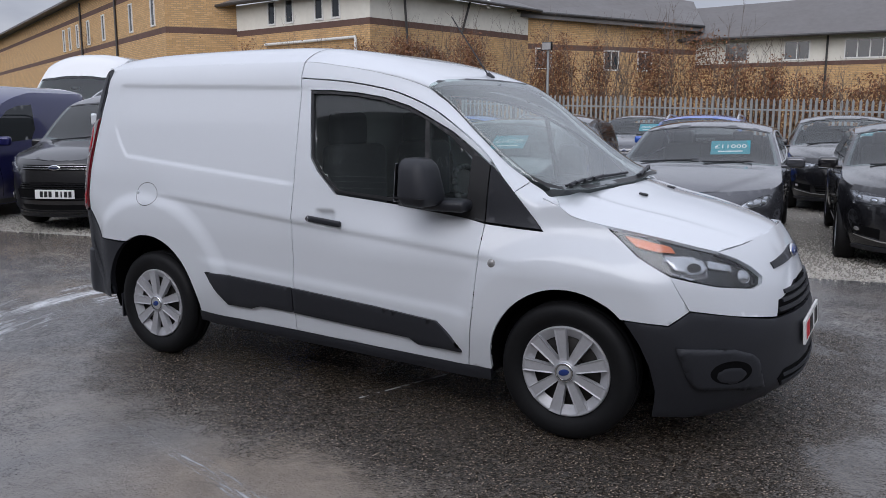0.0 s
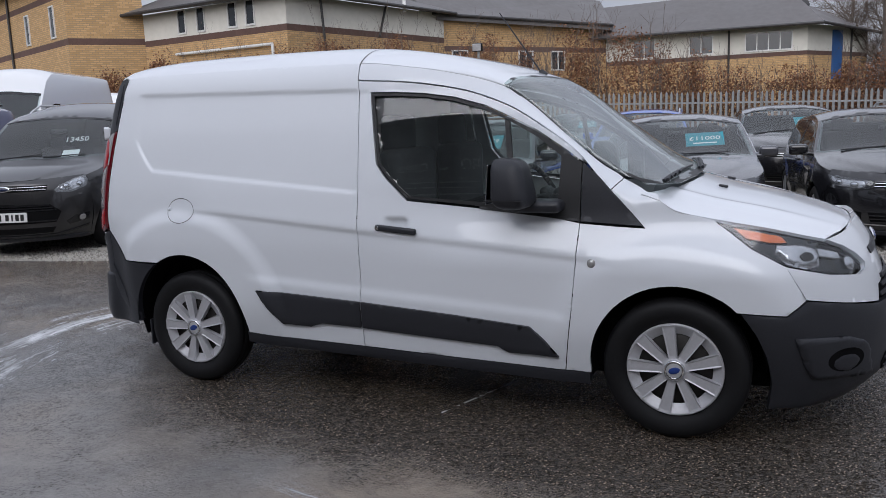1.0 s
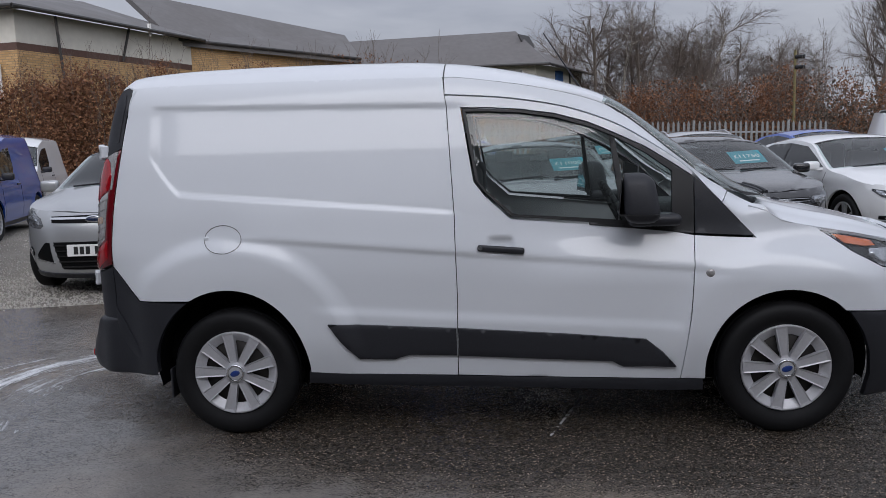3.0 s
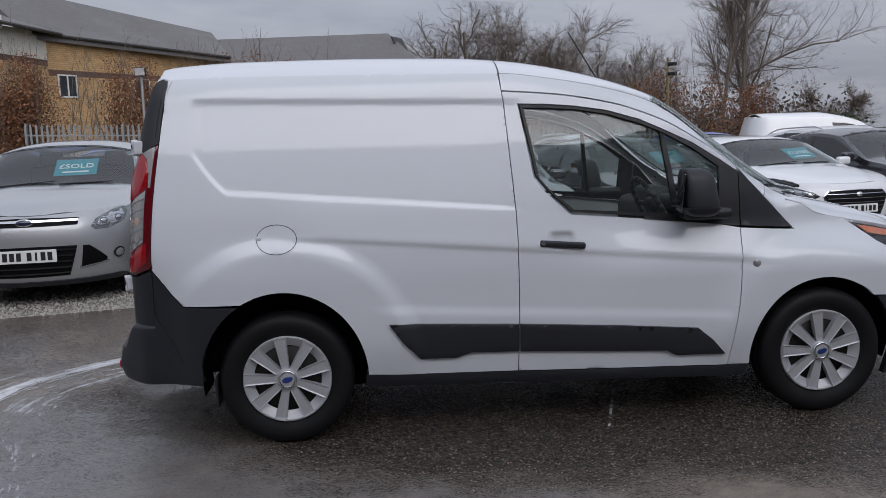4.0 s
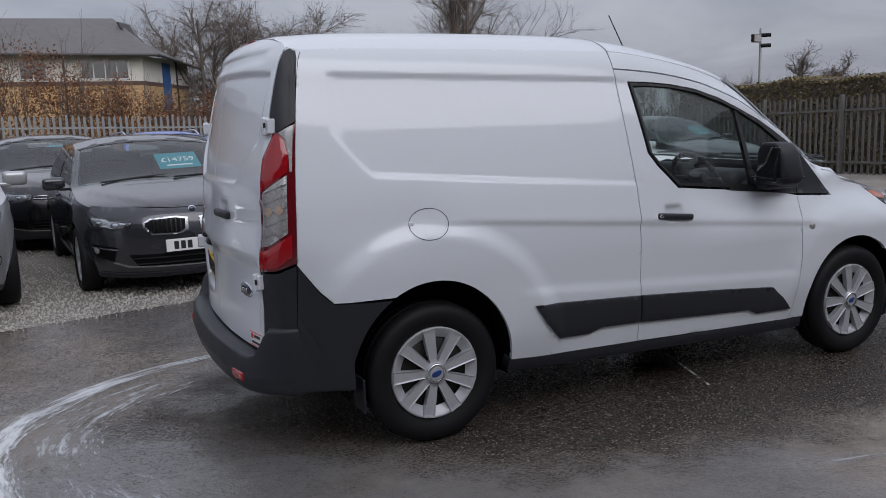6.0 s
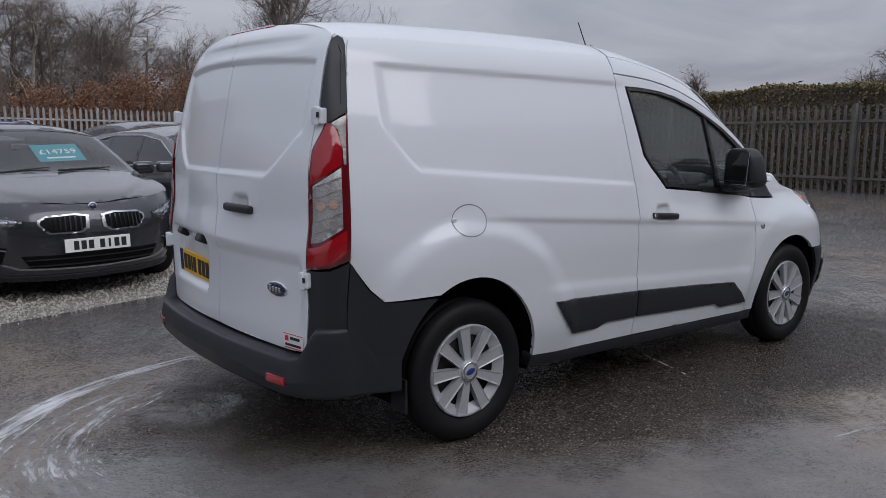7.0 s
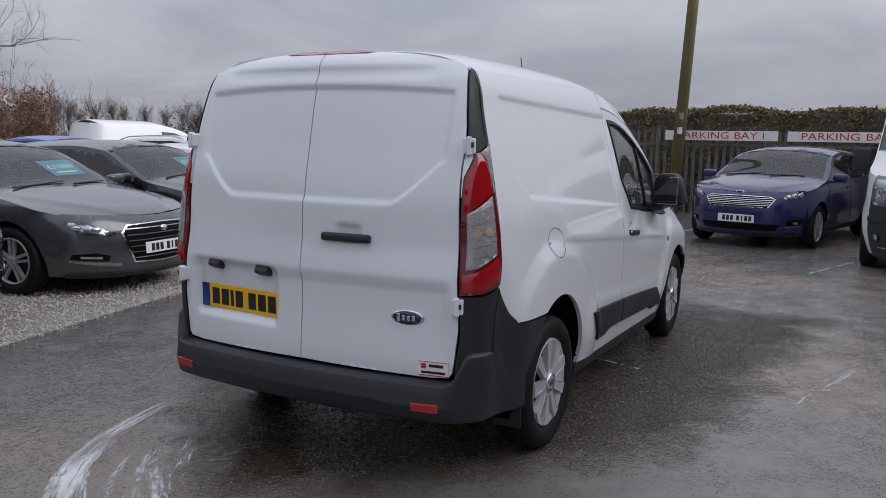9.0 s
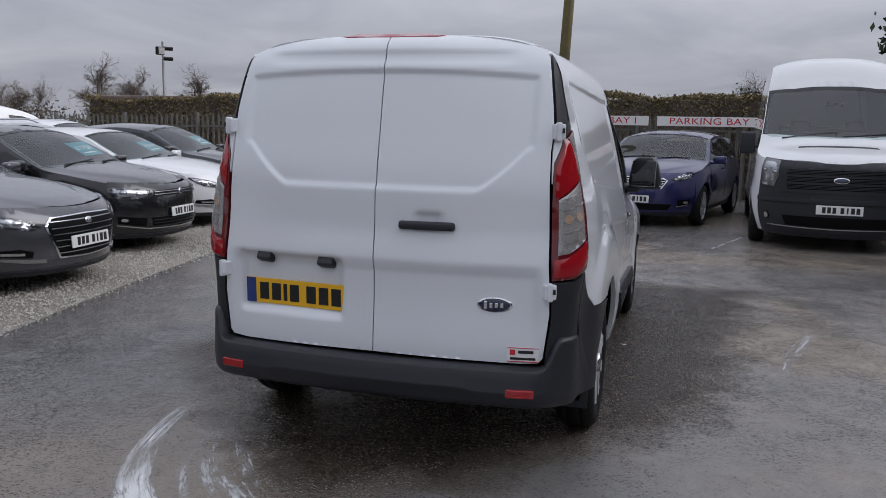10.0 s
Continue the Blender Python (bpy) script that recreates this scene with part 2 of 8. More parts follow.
WHITE = wet_paint("white_paint", (0.72, 0.745, 0.78), 0.4, drops=True, flake=0.012)
BLACK_PLASTIC = material("black_plastic", (0.021, 0.022, 0.027), 0.46, ior=1.45, spread=0.18, grain=120, bump=0.0007, bump_scale=500, rough_spread=0.08)
GLOSS_BLACK = material("gloss_black", (0.012, 0.012, 0.013), 0.12, spread=0.1)
SEAL = material("rubber_seal", (0.014, 0.014, 0.015), 0.5, spread=0.1)
DARK = material("dark_inside", (0.005, 0.005, 0.0055), 0.9, ior=1.15)
TYRE = material("tyre_rubber", (0.007, 0.007, 0.0078), 0.62, ior=1.35, spread=0.25, grain=60, bump=0.0008, bump_scale=120, rough_spread=0.12)
HUB_SILVER = material("silver_hubcap", (0.50, 0.50, 0.52), 0.42, 0.35, spread=0.08, grain=80)
ALLOY = material("alloy_wheel", (0.52, 0.53, 0.55), 0.3, 0.5, spread=0.08)
STEEL_DARK = material("dark_brake_steel", (0.03, 0.028, 0.026), 0.5, 0.6, spread=0.3)
MIRROR = material("mirror_silver", (0.36, 0.37, 0.39), 0.03, 1.0, spread=0.02)
CHROME = material("chrome", (0.75, 0.76, 0.78), 0.08, 1.0, spread=0.02)
RED_LENS = material("red_lamp_lens", (0.33, 0.005, 0.010), 0.08, spread=0.15, grain=60, coat=0.6)
DEEP_RED = material("deep_red_lens", (0.12, 0.004, 0.008), 0.1, spread=0.1, coat=0.6)
CLEAR_LENS = material("clear_lamp_lens", (0.34, 0.33, 0.325), 0.12, 0.3, spread=0.3, grain=90, bump=0.004, bump_scale=150, coat=0.8)
BULB = material("amber_bulb", (0.42, 0.30, 0.22), 0.2, spread=0.4, grain=80, coat=0.6)
DARK_BULB = material("dark_bulb_holder", (0.24, 0.23, 0.22), 0.3, spread=0.3, coat=0.6)
LENS_RIB = material("lens_rib", (0.20, 0.19, 0.185), 0.2, 0.2, coat=0.6)
REFLECTOR = material("lamp_reflector", (0.60, 0.60, 0.61), 0.16, 0.85, spread=0.35, grain=25, bump=0.004, bump_scale=40, coat=0.6)
AMBER = material("amber_lens", (0.75, 0.16, 0.03), 0.15, spread=0.1, coat=0.6)
LAMP_GLASS = glass("lamp_glass", (0.86, 0.88, 0.9))
CAB_GLASS = glass("cab_glass", (0.87, 0.93, 0.91), film=0.03)
SCREEN_GLASS = glass("screen_glass", (0.76, 0.86, 0.83), film=0.28)
BLUE_ENAMEL = material("blue_enamel", (0.012, 0.04, 0.20), 0.2, coat=0.8)
NAVY_ENAMEL = material("navy_enamel", (0.01, 0.018, 0.05), 0.2, coat=0.8)
PLATE_YELLOW = material("yellow_plate", (0.85, 0.47, 0.02), 0.35, spread=0.03)
PLATE_WHITE = material("white_plate", (0.78, 0.78, 0.76), 0.35, spread=0.03)
INK = material("black_ink", (0.012, 0.012, 0.012), 0.5)
RED_INK = material("red_ink", (0.62, 0.03, 0.04), 0.5)
STICKER = material("white_sticker", (0.82, 0.80, 0.80), 0.4, spread=0.03)
SEAT_CLOTH = material("grey_seat_cloth", (0.03, 0.032, 0.035), 0.9, spread=0.2, bump=0.001, bump_scale=300)
DASH = material("dark_dashboard", (0.025, 0.026, 0.028), 0.6, spread=0.15, bump=0.0006, bump_scale=300)
PALE_TRIM = material("pale_grey_trim", (0.34, 0.34, 0.33), 0.8, spread=0.08)
CAR_GLASS = material("dark_car_glass", (0.010, 0.013, 0.014), 0.03, spread=0.2, blotch=3.0, ior=1.52)
CAR_SCREEN = glass("misted_windscreen", (0.70, 0.78, 0.77), rough=0.0, film=0.04)
TEAL_CARD = material("teal_price_card", (0.012, 0.27, 0.34), 0.5, spread=0.10)
CARD_WHITE = material("white_print", (0.80, 0.82, 0.82), 0.5)
# ---- ground ----
def wet_tarmac():
    m = bpy.data.materials.new("wet_tarmac")
    m.use_nodes = True
    nt = m.node_tree
    b = nt.nodes["Principled BSDF"]
    co = nt.nodes.new("ShaderNodeTexCoord")
    o = co.outputs["Object"]

    def noise_tex(scale, detail=4.0, rough=0.5, distort=0.0):
        n = nt.nodes.new("ShaderNodeTexNoise")
        n.inputs["Scale"].default_value, n.inputs["Detail"].default_value = scale, detail
        n.inputs["Roughness"].default_value, n.inputs["Distortion"].default_value = rough, distort
        nt.links.new(o, n.inputs["Vector"])
        return n.outputs["Fac"]

    def span(x, a, c, p, q):
        r = nt.nodes.new("ShaderNodeMapRange")
        r.inputs["From Min"].default_value, r.inputs["From Max"].default_value = a, c
        r.inputs["To Min"].default_value, r.inputs["To Max"].default_value = p, q
        nt.links.new(x, r.inputs[0])
        return r.outputs[0]

    def maths(op, x, y):
        n = nt.nodes.new("ShaderNodeMath")
        n.operation = op
        for i, value in enumerate((x, y)):
            if isinstance(value, (int, float)):
                n.inputs[i].default_value = value
            else:
                nt.links.new(value, n.inputs[i])
        return n.outputs[0]

    # bare stones round the van, ragged at the edge, its dark reflection put into their colour; the rest lies under a
    # film of silt and water
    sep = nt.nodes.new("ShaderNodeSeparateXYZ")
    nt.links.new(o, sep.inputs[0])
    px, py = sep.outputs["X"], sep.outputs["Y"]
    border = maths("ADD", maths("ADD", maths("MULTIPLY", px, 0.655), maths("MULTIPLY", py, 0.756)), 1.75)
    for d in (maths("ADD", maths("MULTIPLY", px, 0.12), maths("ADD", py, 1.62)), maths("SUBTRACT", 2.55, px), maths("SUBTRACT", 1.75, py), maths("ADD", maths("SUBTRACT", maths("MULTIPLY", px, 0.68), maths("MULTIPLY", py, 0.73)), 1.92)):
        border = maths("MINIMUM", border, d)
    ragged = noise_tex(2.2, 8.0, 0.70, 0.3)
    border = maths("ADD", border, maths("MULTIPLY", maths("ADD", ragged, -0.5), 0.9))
    bare_van_reflection = span(border, -0.14, 0.26, 0.0, 1.0)
    # shallow water standing in hollows, within the patch and outside it
    hollow = noise_tex(1.1, 4.0, 0.55, 0.25)
    pool = span(hollow, 0.54, 0.64, 0.0, 1.0)
    streak = noise_tex(3.2, 7.0, 0.66, 0.15)
    stain = noise_tex(0.32, 4.0, 0.6, 0.3)
    v = nt.nodes.new("ShaderNodeTexVoronoi")
    v.inputs["Scale"].default_value = 85.0
    nt.links.new(o, v.inputs["Vector"])
    stones = span(v.outputs["Distance"], 0.0, 0.62, 1.0, 0.0)
    tone = nt.nodes.new("ShaderNodeSeparateColor")
    nt.links.new(v.outputs["Color"], tone.inputs[0])
    fine = noise_tex(210.0, 3.0)
    # colour: dark brown-black stones, some pale with painted glints; silt grey, paler to the south
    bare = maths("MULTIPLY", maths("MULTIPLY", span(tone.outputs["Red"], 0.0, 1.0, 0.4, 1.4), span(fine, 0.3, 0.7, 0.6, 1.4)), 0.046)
    # paler stone tops, with their glints of sky put into the colour
    glint_fleck = maths("MULTIPLY", span(tone.outputs["Green"], 0.66, 0.90, 0.0, 1.0), span(v.outputs["Distance"], 0.22, 0.48, 1.0, 0.0))
    bare = maths("ADD", bare, maths("MULTIPLY", maths("MULTIPLY", glint_fleck, span(pool, 0, 1, 1.0, 0.25)), 0.32))
    silt_tone = span(maths("ADD", py, maths("MULTIPLY", stain, 2.0)), 1.9, -0.7, 0.125, 0.185)
    silt = maths("MULTIPLY", silt_tone, maths("MULTIPLY", span(streak, 0.3, 0.7, 0.82, 1.18), maths("MULTIPLY", span(stain, 0.35, 0.65, 0.8, 1.15), span(fine, 0.3, 0.7, 0.70, 1.30))))
    silt = maths("MULTIPLY", silt, span(pool, 0, 1, 1.0, 0.80))
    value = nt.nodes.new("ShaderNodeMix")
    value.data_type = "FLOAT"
    for key, x in ((0, bare_van_reflection), (2, silt), (3, bare)):
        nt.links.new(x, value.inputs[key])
    tint = nt.nodes.new("ShaderNodeMix")
    tint.data_type = "RGBA"
    tint.inputs["A"].default_value, tint.inputs["B"].default_value = (1.03, 0.99, 0.95, 1), (1.24, 1.0, 0.76, 1)
    nt.links.new(maths("MAXIMUM", bare_van_reflection, span(stain, 0.45, 0.62, 0.0, 0.8)), tint.inputs["Factor"])
    sc = nt.nodes.new("ShaderNodeVectorMath")
    sc.operation = "SCALE"
    nt.links.new(tint.outputs["Result"], sc.inputs[0])
    nt.links.new(value.outputs["Result"], sc.inputs["Scale"])
    nt.links.new(sc.outputs[0], b.inputs["Base Color"])
    calm = maths("MAXIMUM", maths("MULTIPLY", pool, 0.85), maths("SUBTRACT", 0.80, bare_van_reflection))
    rough = maths("ADD", span(bare_van_reflection, 0, 1, 0.17, 0.10), maths("ADD", maths("MULTIPLY", pool, -0.07), span(streak, 0.3, 0.7, -0.03, 0.08)))
    nt.links.new(maths("MAXIMUM", rough, 0.03), b.inputs["Roughness"])
    b.inputs["IOR"].default_value = 1.65
    # the stones stand out of the water round the van and drown under the film
    depth = maths("MULTIPLY", maths("MULTIPLY", stones, span(tone.outputs["Blue"], 0.0, 1.0, 0.4, 1.5)), span(calm, 0, 1, 1.5, 0.04))
    depth = maths("ADD", depth, maths("MULTIPLY", fine, span(calm, 0, 1, 0.30, 0.05)))
    depth = maths("ADD", depth, maths("MULTIPLY", streak, 1.2))
    bp = nt.nodes.new("ShaderNodeBump")
    bp.inputs["Strength"].default_value, bp.inputs["Distance"].default_value = 1.0, 0.0048
    nt.links.new(depth, bp.inputs["Height"])
    # every stone lies at its own slant, so that single ones catch the sky
    slant = nt.nodes.new("ShaderNodeVectorMath")
    slant.operation = "SUBTRACT"
    slant.inputs[1].default_value = (0.5, 0.5, 0.5)
    nt.links.new(v.outputs["Color"], slant.inputs[0])
    some = nt.nodes.new("ShaderNodeVectorMath")
    some.operation = "SCALE"
    nt.links.new(slant.outputs[0], some.inputs[0])
    nt.links.new(span(calm, 0.15, 1, 0.75, 0.05), some.inputs["Scale"])
    both = nt.nodes.new("ShaderNodeVectorMath")
    both.operation = "ADD"
    nt.links.new(bp.outputs[0], both.inputs[0])
    nt.links.new(some.outputs[0], both.inputs[1])
    unit = nt.nodes.new("ShaderNodeVectorMath")
    unit.operation = "NORMALIZE"
    nt.links.new(both.outputs[0], unit.inputs[0])
    nt.links.new(unit.outputs[0], b.inputs["Normal"])
    return m


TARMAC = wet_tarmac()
GRAVEL_BED = material("gravel_bed", (0.24, 0.22, 0.19), 0.85, spread=0.45, grain=45, blotch=0.8, bump=0.02, bump_scale=40)
STONE = material("limestone_chip", (0.50, 0.475, 0.43), 0.8, spread=0.25, grain=20, blotch=7, bump=0.002, bump_scale=60)
FIELD = material("rough_field", (0.05, 0.052, 0.03), 0.95, spread=0.4, grain=6, blotch=0.05, bump=0.05, bump_scale=8)


def edge_y(x):
    """The line where the tarmac meets the gravel."""
    return 3.32 + 0.215 * x if x < 0.5 else 3.43 + 0.17 * (x - 0.5)


bm = bmesh.new()
bmesh.ops.create_grid(bm, x_segments=8, y_segments=8, size=900)
tagged(part("ground", bm, FIELD), "rough dark grass and earth running to the horizon", "ground", kind="structure").location.z = -0.35
v, f = [], []
xs = list(np.linspace(-30, 13.4, 44))
for x in xs:
    v += [(x, -26, 0.0), (x, edge_y(x), 0.0)]
for i in range(len(xs) - 1):
    f.append((2 * i, 2 * i + 2, 2 * i + 3, 2 * i + 1))
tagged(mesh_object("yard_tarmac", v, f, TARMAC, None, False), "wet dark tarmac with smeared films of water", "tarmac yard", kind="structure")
v, f = [], []
for x in xs:
    v += [(x, edge_y(x), 0.0), (x, edge_y(x) + 0.05, -0.02), (x, 20.6, -0.03), (x, 20.6, -0.4)]
for i in range(len(xs) - 1):
    for j in range(3):
        f.append((4 * i + j, 4 * i + 4 + j, 4 * i + 5 + j, 4 * i + 1 + j))
tagged(mesh_object("gravel_ground", v, f, GRAVEL_BED, None, False), "bed of crushed pale limestone gravel under the parked cars", "gravel ground", kind="structure")


def gravel():
    """Loose chips over the bed, close together along its edge."""
    rng = np.random.default_rng(4)
    base = np.array([(1, 0, 0), (-1, 0, 0), (0, 1, 0), (0, -1, 0), (0, 0, 1), (0, 0, -1)], float)
    tri = np.array([(0, 2, 4), (2, 1, 4), (1, 3, 4), (3, 0, 4), (2, 0, 5), (1, 2, 5), (3, 1, 5), (0, 3, 5)])
    n = 42000
    x = rng.uniform(-9, 8, n)
    d = np.abs(rng.normal(0, 1.6, n)) + rng.uniform(-0.12, 0.1, n)
    far = rng.random(n) < 0.35
    d[far] = rng.uniform(0, 9, far.sum())
    y = np.array([edge_y(q) for q in x]) + d
    s = rng.uniform(0.006, 0.016, n) * np.where(d < 0, 0.7, 1)
    rot = rng.normal(size=(n, 3, 3))
    q, _ = np.linalg.qr(rot)
    shape = rng.uniform(0.55, 1.2, (n, 1, 3))
    vv = (base[None] * shape * s[:, None, None]) @ q
    vv += np.stack([x, y, np.where(d < 0.05, 0.006, -0.012)], 1)[:, None]
    me = bpy.data.meshes.new("gravel")
    me.from_pydata(vv.reshape(-1, 3).tolist(), [], (tri[None] + 6 * np.arange(n)[:, None, None]).reshape(-1, 3).tolist())
    me.materials.append(STONE)
    return tagged(new("gravel", me), "loose pale grey limestone chippings", "gravel", kind="stuff")


gravel()


def faded_paint(name, base, cover, scale, soft=0.12):
    """Worn white marking: broken up, with the tarmac showing through."""
    m = material(name, base, 0.5, spread=0.2, grain=30, blotch=4)
    nt = m.node_tree
    n = nt.nodes.new("ShaderNodeTexNoise")
    n.inputs["Scale"].default_value, n.inputs["Detail"].default_value, n.inputs["Roughness"].default_value = scale, 8.0, 0.7
    nt.links.new(nt.nodes["Texture Coordinate"].outputs["Object"], n.inputs["Vector"])
    r = nt.nodes.new("ShaderNodeMapRange")
    r.inputs["From Min"].default_value, r.inputs["From Max"].default_value = cover, cover + soft
    nt.links.new(n.outputs["Fac"], r.inputs[0])
    nt.links.new(r.outputs[0], nt.nodes["Principled BSDF"].inputs["Alpha"])
    return m


LINE = faded_paint("worn_line", (0.45, 0.45, 0.44), 0.42, 9.0)


def ribbon(name, pts, width, mt, label, z=0.004):
    p = dense(pts, 0.08, closed=False)
    for _ in range(6):
        p[1:-1] = 0.5 * p[1:-1] + 0.25 * (p[:-2] + p[2:])
    t = np.gradient(p, axis=0)
    t /= np.linalg.norm(t, axis=1)[:, None]
    nn = np.stack([-t[:, 1], t[:, 0]], 1)
    w = width * (0.6 + 0.4 * np.sin(np.linspace(0.3, 9, len(p))) ** 2)
    v = [(*(q + o * d * k), z) for q, o, k in zip(p, nn, w) for d in (-1, 1)]
    tagged(mesh_object(name, v, [(2 * i, 2 * i + 1, 2 * i + 3, 2 * i + 2) for i in range(len(p) - 1)], mt, None, False), label, "ground marking", kind="structure")


def residue(name, base, cover, fine):
    """White wash residue drawn out along a ribbon: marbled streaks that thin out towards its edges and ends. UV: along and across, from -1 to 1."""
    m = material(name, base, 0.4, spread=0.15, grain=60, blotch=6)
    nt = m.node_tree
    uv = nt.nodes.new("ShaderNodeUVMap")
    sep = nt.nodes.new("ShaderNodeSeparateXYZ")
    nt.links.new(uv.outputs[0], sep.inputs[0])

    def maths(op, x, y, clamp=False):
        n = nt.nodes.new("ShaderNodeMath")
        n.operation, n.use_clamp = op, clamp
        for i, value in enumerate((x, y)):
            if isinstance(value, (int, float)):
                n.inputs[i].default_value = value
            else:
                nt.links.new(value, n.inputs[i])
        return n.outputs[0]

    def marble(along, across, detail, distort):
        put = nt.nodes.new("ShaderNodeCombineXYZ")
        nt.links.new(maths("MULTIPLY", sep.outputs["X"], along), put.inputs[0])
        nt.links.new(maths("MULTIPLY", sep.outputs["Y"], across), put.inputs[1])
        n = nt.nodes.new("ShaderNodeTexNoise")
        n.inputs["Scale"].default_value, n.inputs["Detail"].default_value = 1.0, detail
        n.inputs["Roughness"].default_value, n.inputs["Distortion"].default_value = 0.65, distort
        nt.links.new(put.outputs[0], n.inputs["Vector"])
        return n.outputs["Fac"]

    edge = maths("SUBTRACT", 1.0, maths("POWER", maths("ABSOLUTE", sep.outputs["Y"], 0.0), 2.0))
    amount = maths("ADD", maths("MULTIPLY", marble(2.2, fine, 8.0, 0.5), 0.6), maths("MULTIPLY", marble(9.0, fine * 2.2, 6.0, 0.9), 0.4))
    amount = maths("ADD", amount, maths("MULTIPLY", maths("SUBTRACT", edge, 1.0), 0.30))
    put = nt.nodes.new("ShaderNodeMapRange")
    put.inputs["From Min"].default_value, put.inputs["From Max"].default_value = cover, cover + 0.16
    nt.links.new(amount, put.inputs[0])
    gaps = nt.nodes.new("ShaderNodeMapRange")
    gaps.inputs["From Min"].default_value, gaps.inputs["From Max"].default_value = 0.38, 0.56
    nt.links.new(marble(1.1, 0.6, 3.0, 0.3), gaps.inputs[0])
    ends = nt.nodes.new("ShaderNodeAttribute")
    ends.attribute_name = "thin"
    total = maths("MULTIPLY", put.outputs[0], maths("ADD", maths("MULTIPLY", gaps.outputs[0], 0.7), 0.3))
    nt.links.new(maths("MULTIPLY", total, ends.outputs["Fac"], True), nt.nodes["Principled BSDF"].inputs["Alpha"])
    return m


def smear(name, pts, widths, mt, label, z=0.004):
    """A ribbon whose width runs through widths, laid out for residue()."""
    p = dense(pts, 0.05, closed=False)
    for _ in range(14):
        p[1:-1] = 0.5 * p[1:-1] + 0.25 * (p[:-2] + p[2:])
    t = np.gradient(p, axis=0)
    step = np.linalg.norm(t, axis=1)
    t /= step[:, None]
    nn = np.stack([-t[:, 1], t[:, 0]], 1)
    w = np.interp(np.linspace(0, 1, len(p)), np.linspace(0, 1, len(widths)), widths)
    s_ = np.cumsum(step)
    v, f, uvs, thin = [], [], [], []
    for i in range(len(p)):
        for k in range(5):
            a = -1 + 0.5 * k
            v.append((*(p[i] + nn[i] * a * w[i]), z))
            uvs.append((s_[i], a))
            thin.append(min(1.0, 2.2 * s_[i], 2.2 * (s_[-1] - s_[i]) + 0.02))
    for i in range(len(p) - 1):
        for k in range(4):
            q = 5 * i + k
            f.append((q, q + 1, q + 6, q + 5))
    ob = mesh_object(name, v, f, mt, None, False)
    layer = ob.data.uv_layers.new(name="UVMap")
    for loop in ob.data.loops:
        layer.data[loop.index].uv = uvs[loop.vertex_index]
    at = ob.data.attributes.new("thin", "FLOAT", "POINT")
    at.data.foreach_set("value", thin)
    tagged(ob, label, "ground marking", kind="structure")


SMEAR = residue("white_smear", (0.68, 0.69, 0.70), 0.37, 3.4)
SMEAR_THIN = residue("thin_white_smear", (0.55, 0.56, 0.57), 0.47, 7.0)
SMEAR_LINE = [(-2.45, -2.75), (-2.62, -2.2), (-2.95, -1.3), (-3.15, -0.5), (-3.2, 0.0), (-3.02, 0.45), (-2.6, 0.86), (-2.2, 1.05), (-1.7, 1.16)]
smear("trim_smear", SMEAR_LINE, (0.12, 0.19, 0.18, 0.16, 0.19, 0.15, 0.10, 0.06), SMEAR, "pale smeared wash residue curving over the wet tarmac")
smear("trim_smear_thin", [(-2.2, -2.4), (-2.5, -1.5), (-2.8, -0.7), (-2.9, -0.1), (-2.75, 0.3), (-2.4, 0.62), (-1.9, 0.85)], (0.3, 0.42, 0.5, 0.45, 0.4, 0.25), SMEAR_THIN, "thin pale residue in streaks beside the smear", 0.0025)
smear("trim_smear_outer", [(-2.9, -2.3), (-3.25, -1.3), (-3.5, -0.4), (-3.4, 0.35), (-3.0, 0.85)], (0.12, 0.2, 0.2, 0.15), SMEAR_THIN, "thin pale residue in streaks beside the smear", 0.0032)
smear("trim_wash_flecks", [(-0.6, -1.75), (0.3, -1.95), (1.3, -2.3)], (0.06, 0.14, 0.10), SMEAR_THIN, "pale dried flecks on the wet tarmac", 0.003)
ribbon("trim_scrape", [(0.22, -0.92), (0.42, -0.35)], 0.009, LINE, "short pale scrape on the tarmac")
ribbon("trim_bay_line", [(7.7, 1.12), (8.4, 0.86), (9.6, 0.42)], 0.05, LINE, "worn white bay line on the tarmac")
ribbon("trim_bay_line_far", [(5.2, -1.6), (6.6, -2.05)], 0.022, LINE, "worn white bay line on the tarmac")
# ---- the white van: its body surfaces ----
# x ahead, y to its left, z up; the origin lies on the ground between the axles
def curve(points):
    """A smooth function through (x, y) points, straight beyond them."""
    xs = np.array([p[0] for p in points], float)
    ys = np.array([p[1] for p in points], float)
    d = np.diff(ys) / np.diff(xs)
    m = np.concatenate([[d[0]], np.where(d[1:] * d[:-1] > 0, 2 * d[1:] * d[:-1] / np.where(d[1:] + d[:-1] == 0, 1, d[1:] + d[:-1]), 0.0), [d[-1]]])

    def f(x):
        x = np.asarray(x, float)
        i = np.clip(np.searchsorted(xs, x) - 1, 0, len(xs) - 2)
        h = xs[i + 1] - xs[i]
        t = np.clip((x - xs[i]) / h, 0, 1)
        return ((2 * t ** 3 - 3 * t ** 2 + 1) * ys[i] + (t ** 3 - 2 * t ** 2 + t) * h * m[i]
                + (-2 * t ** 3 + 3 * t ** 2) * ys[i + 1] + (t ** 3 - t ** 2) * h * m[i + 1])
    return f


def ramp(a, b, x):
    t = np.clip((np.asarray(x, float) - a) / (b - a), 0, 1)
    return t * t * (3 - 2 * t)


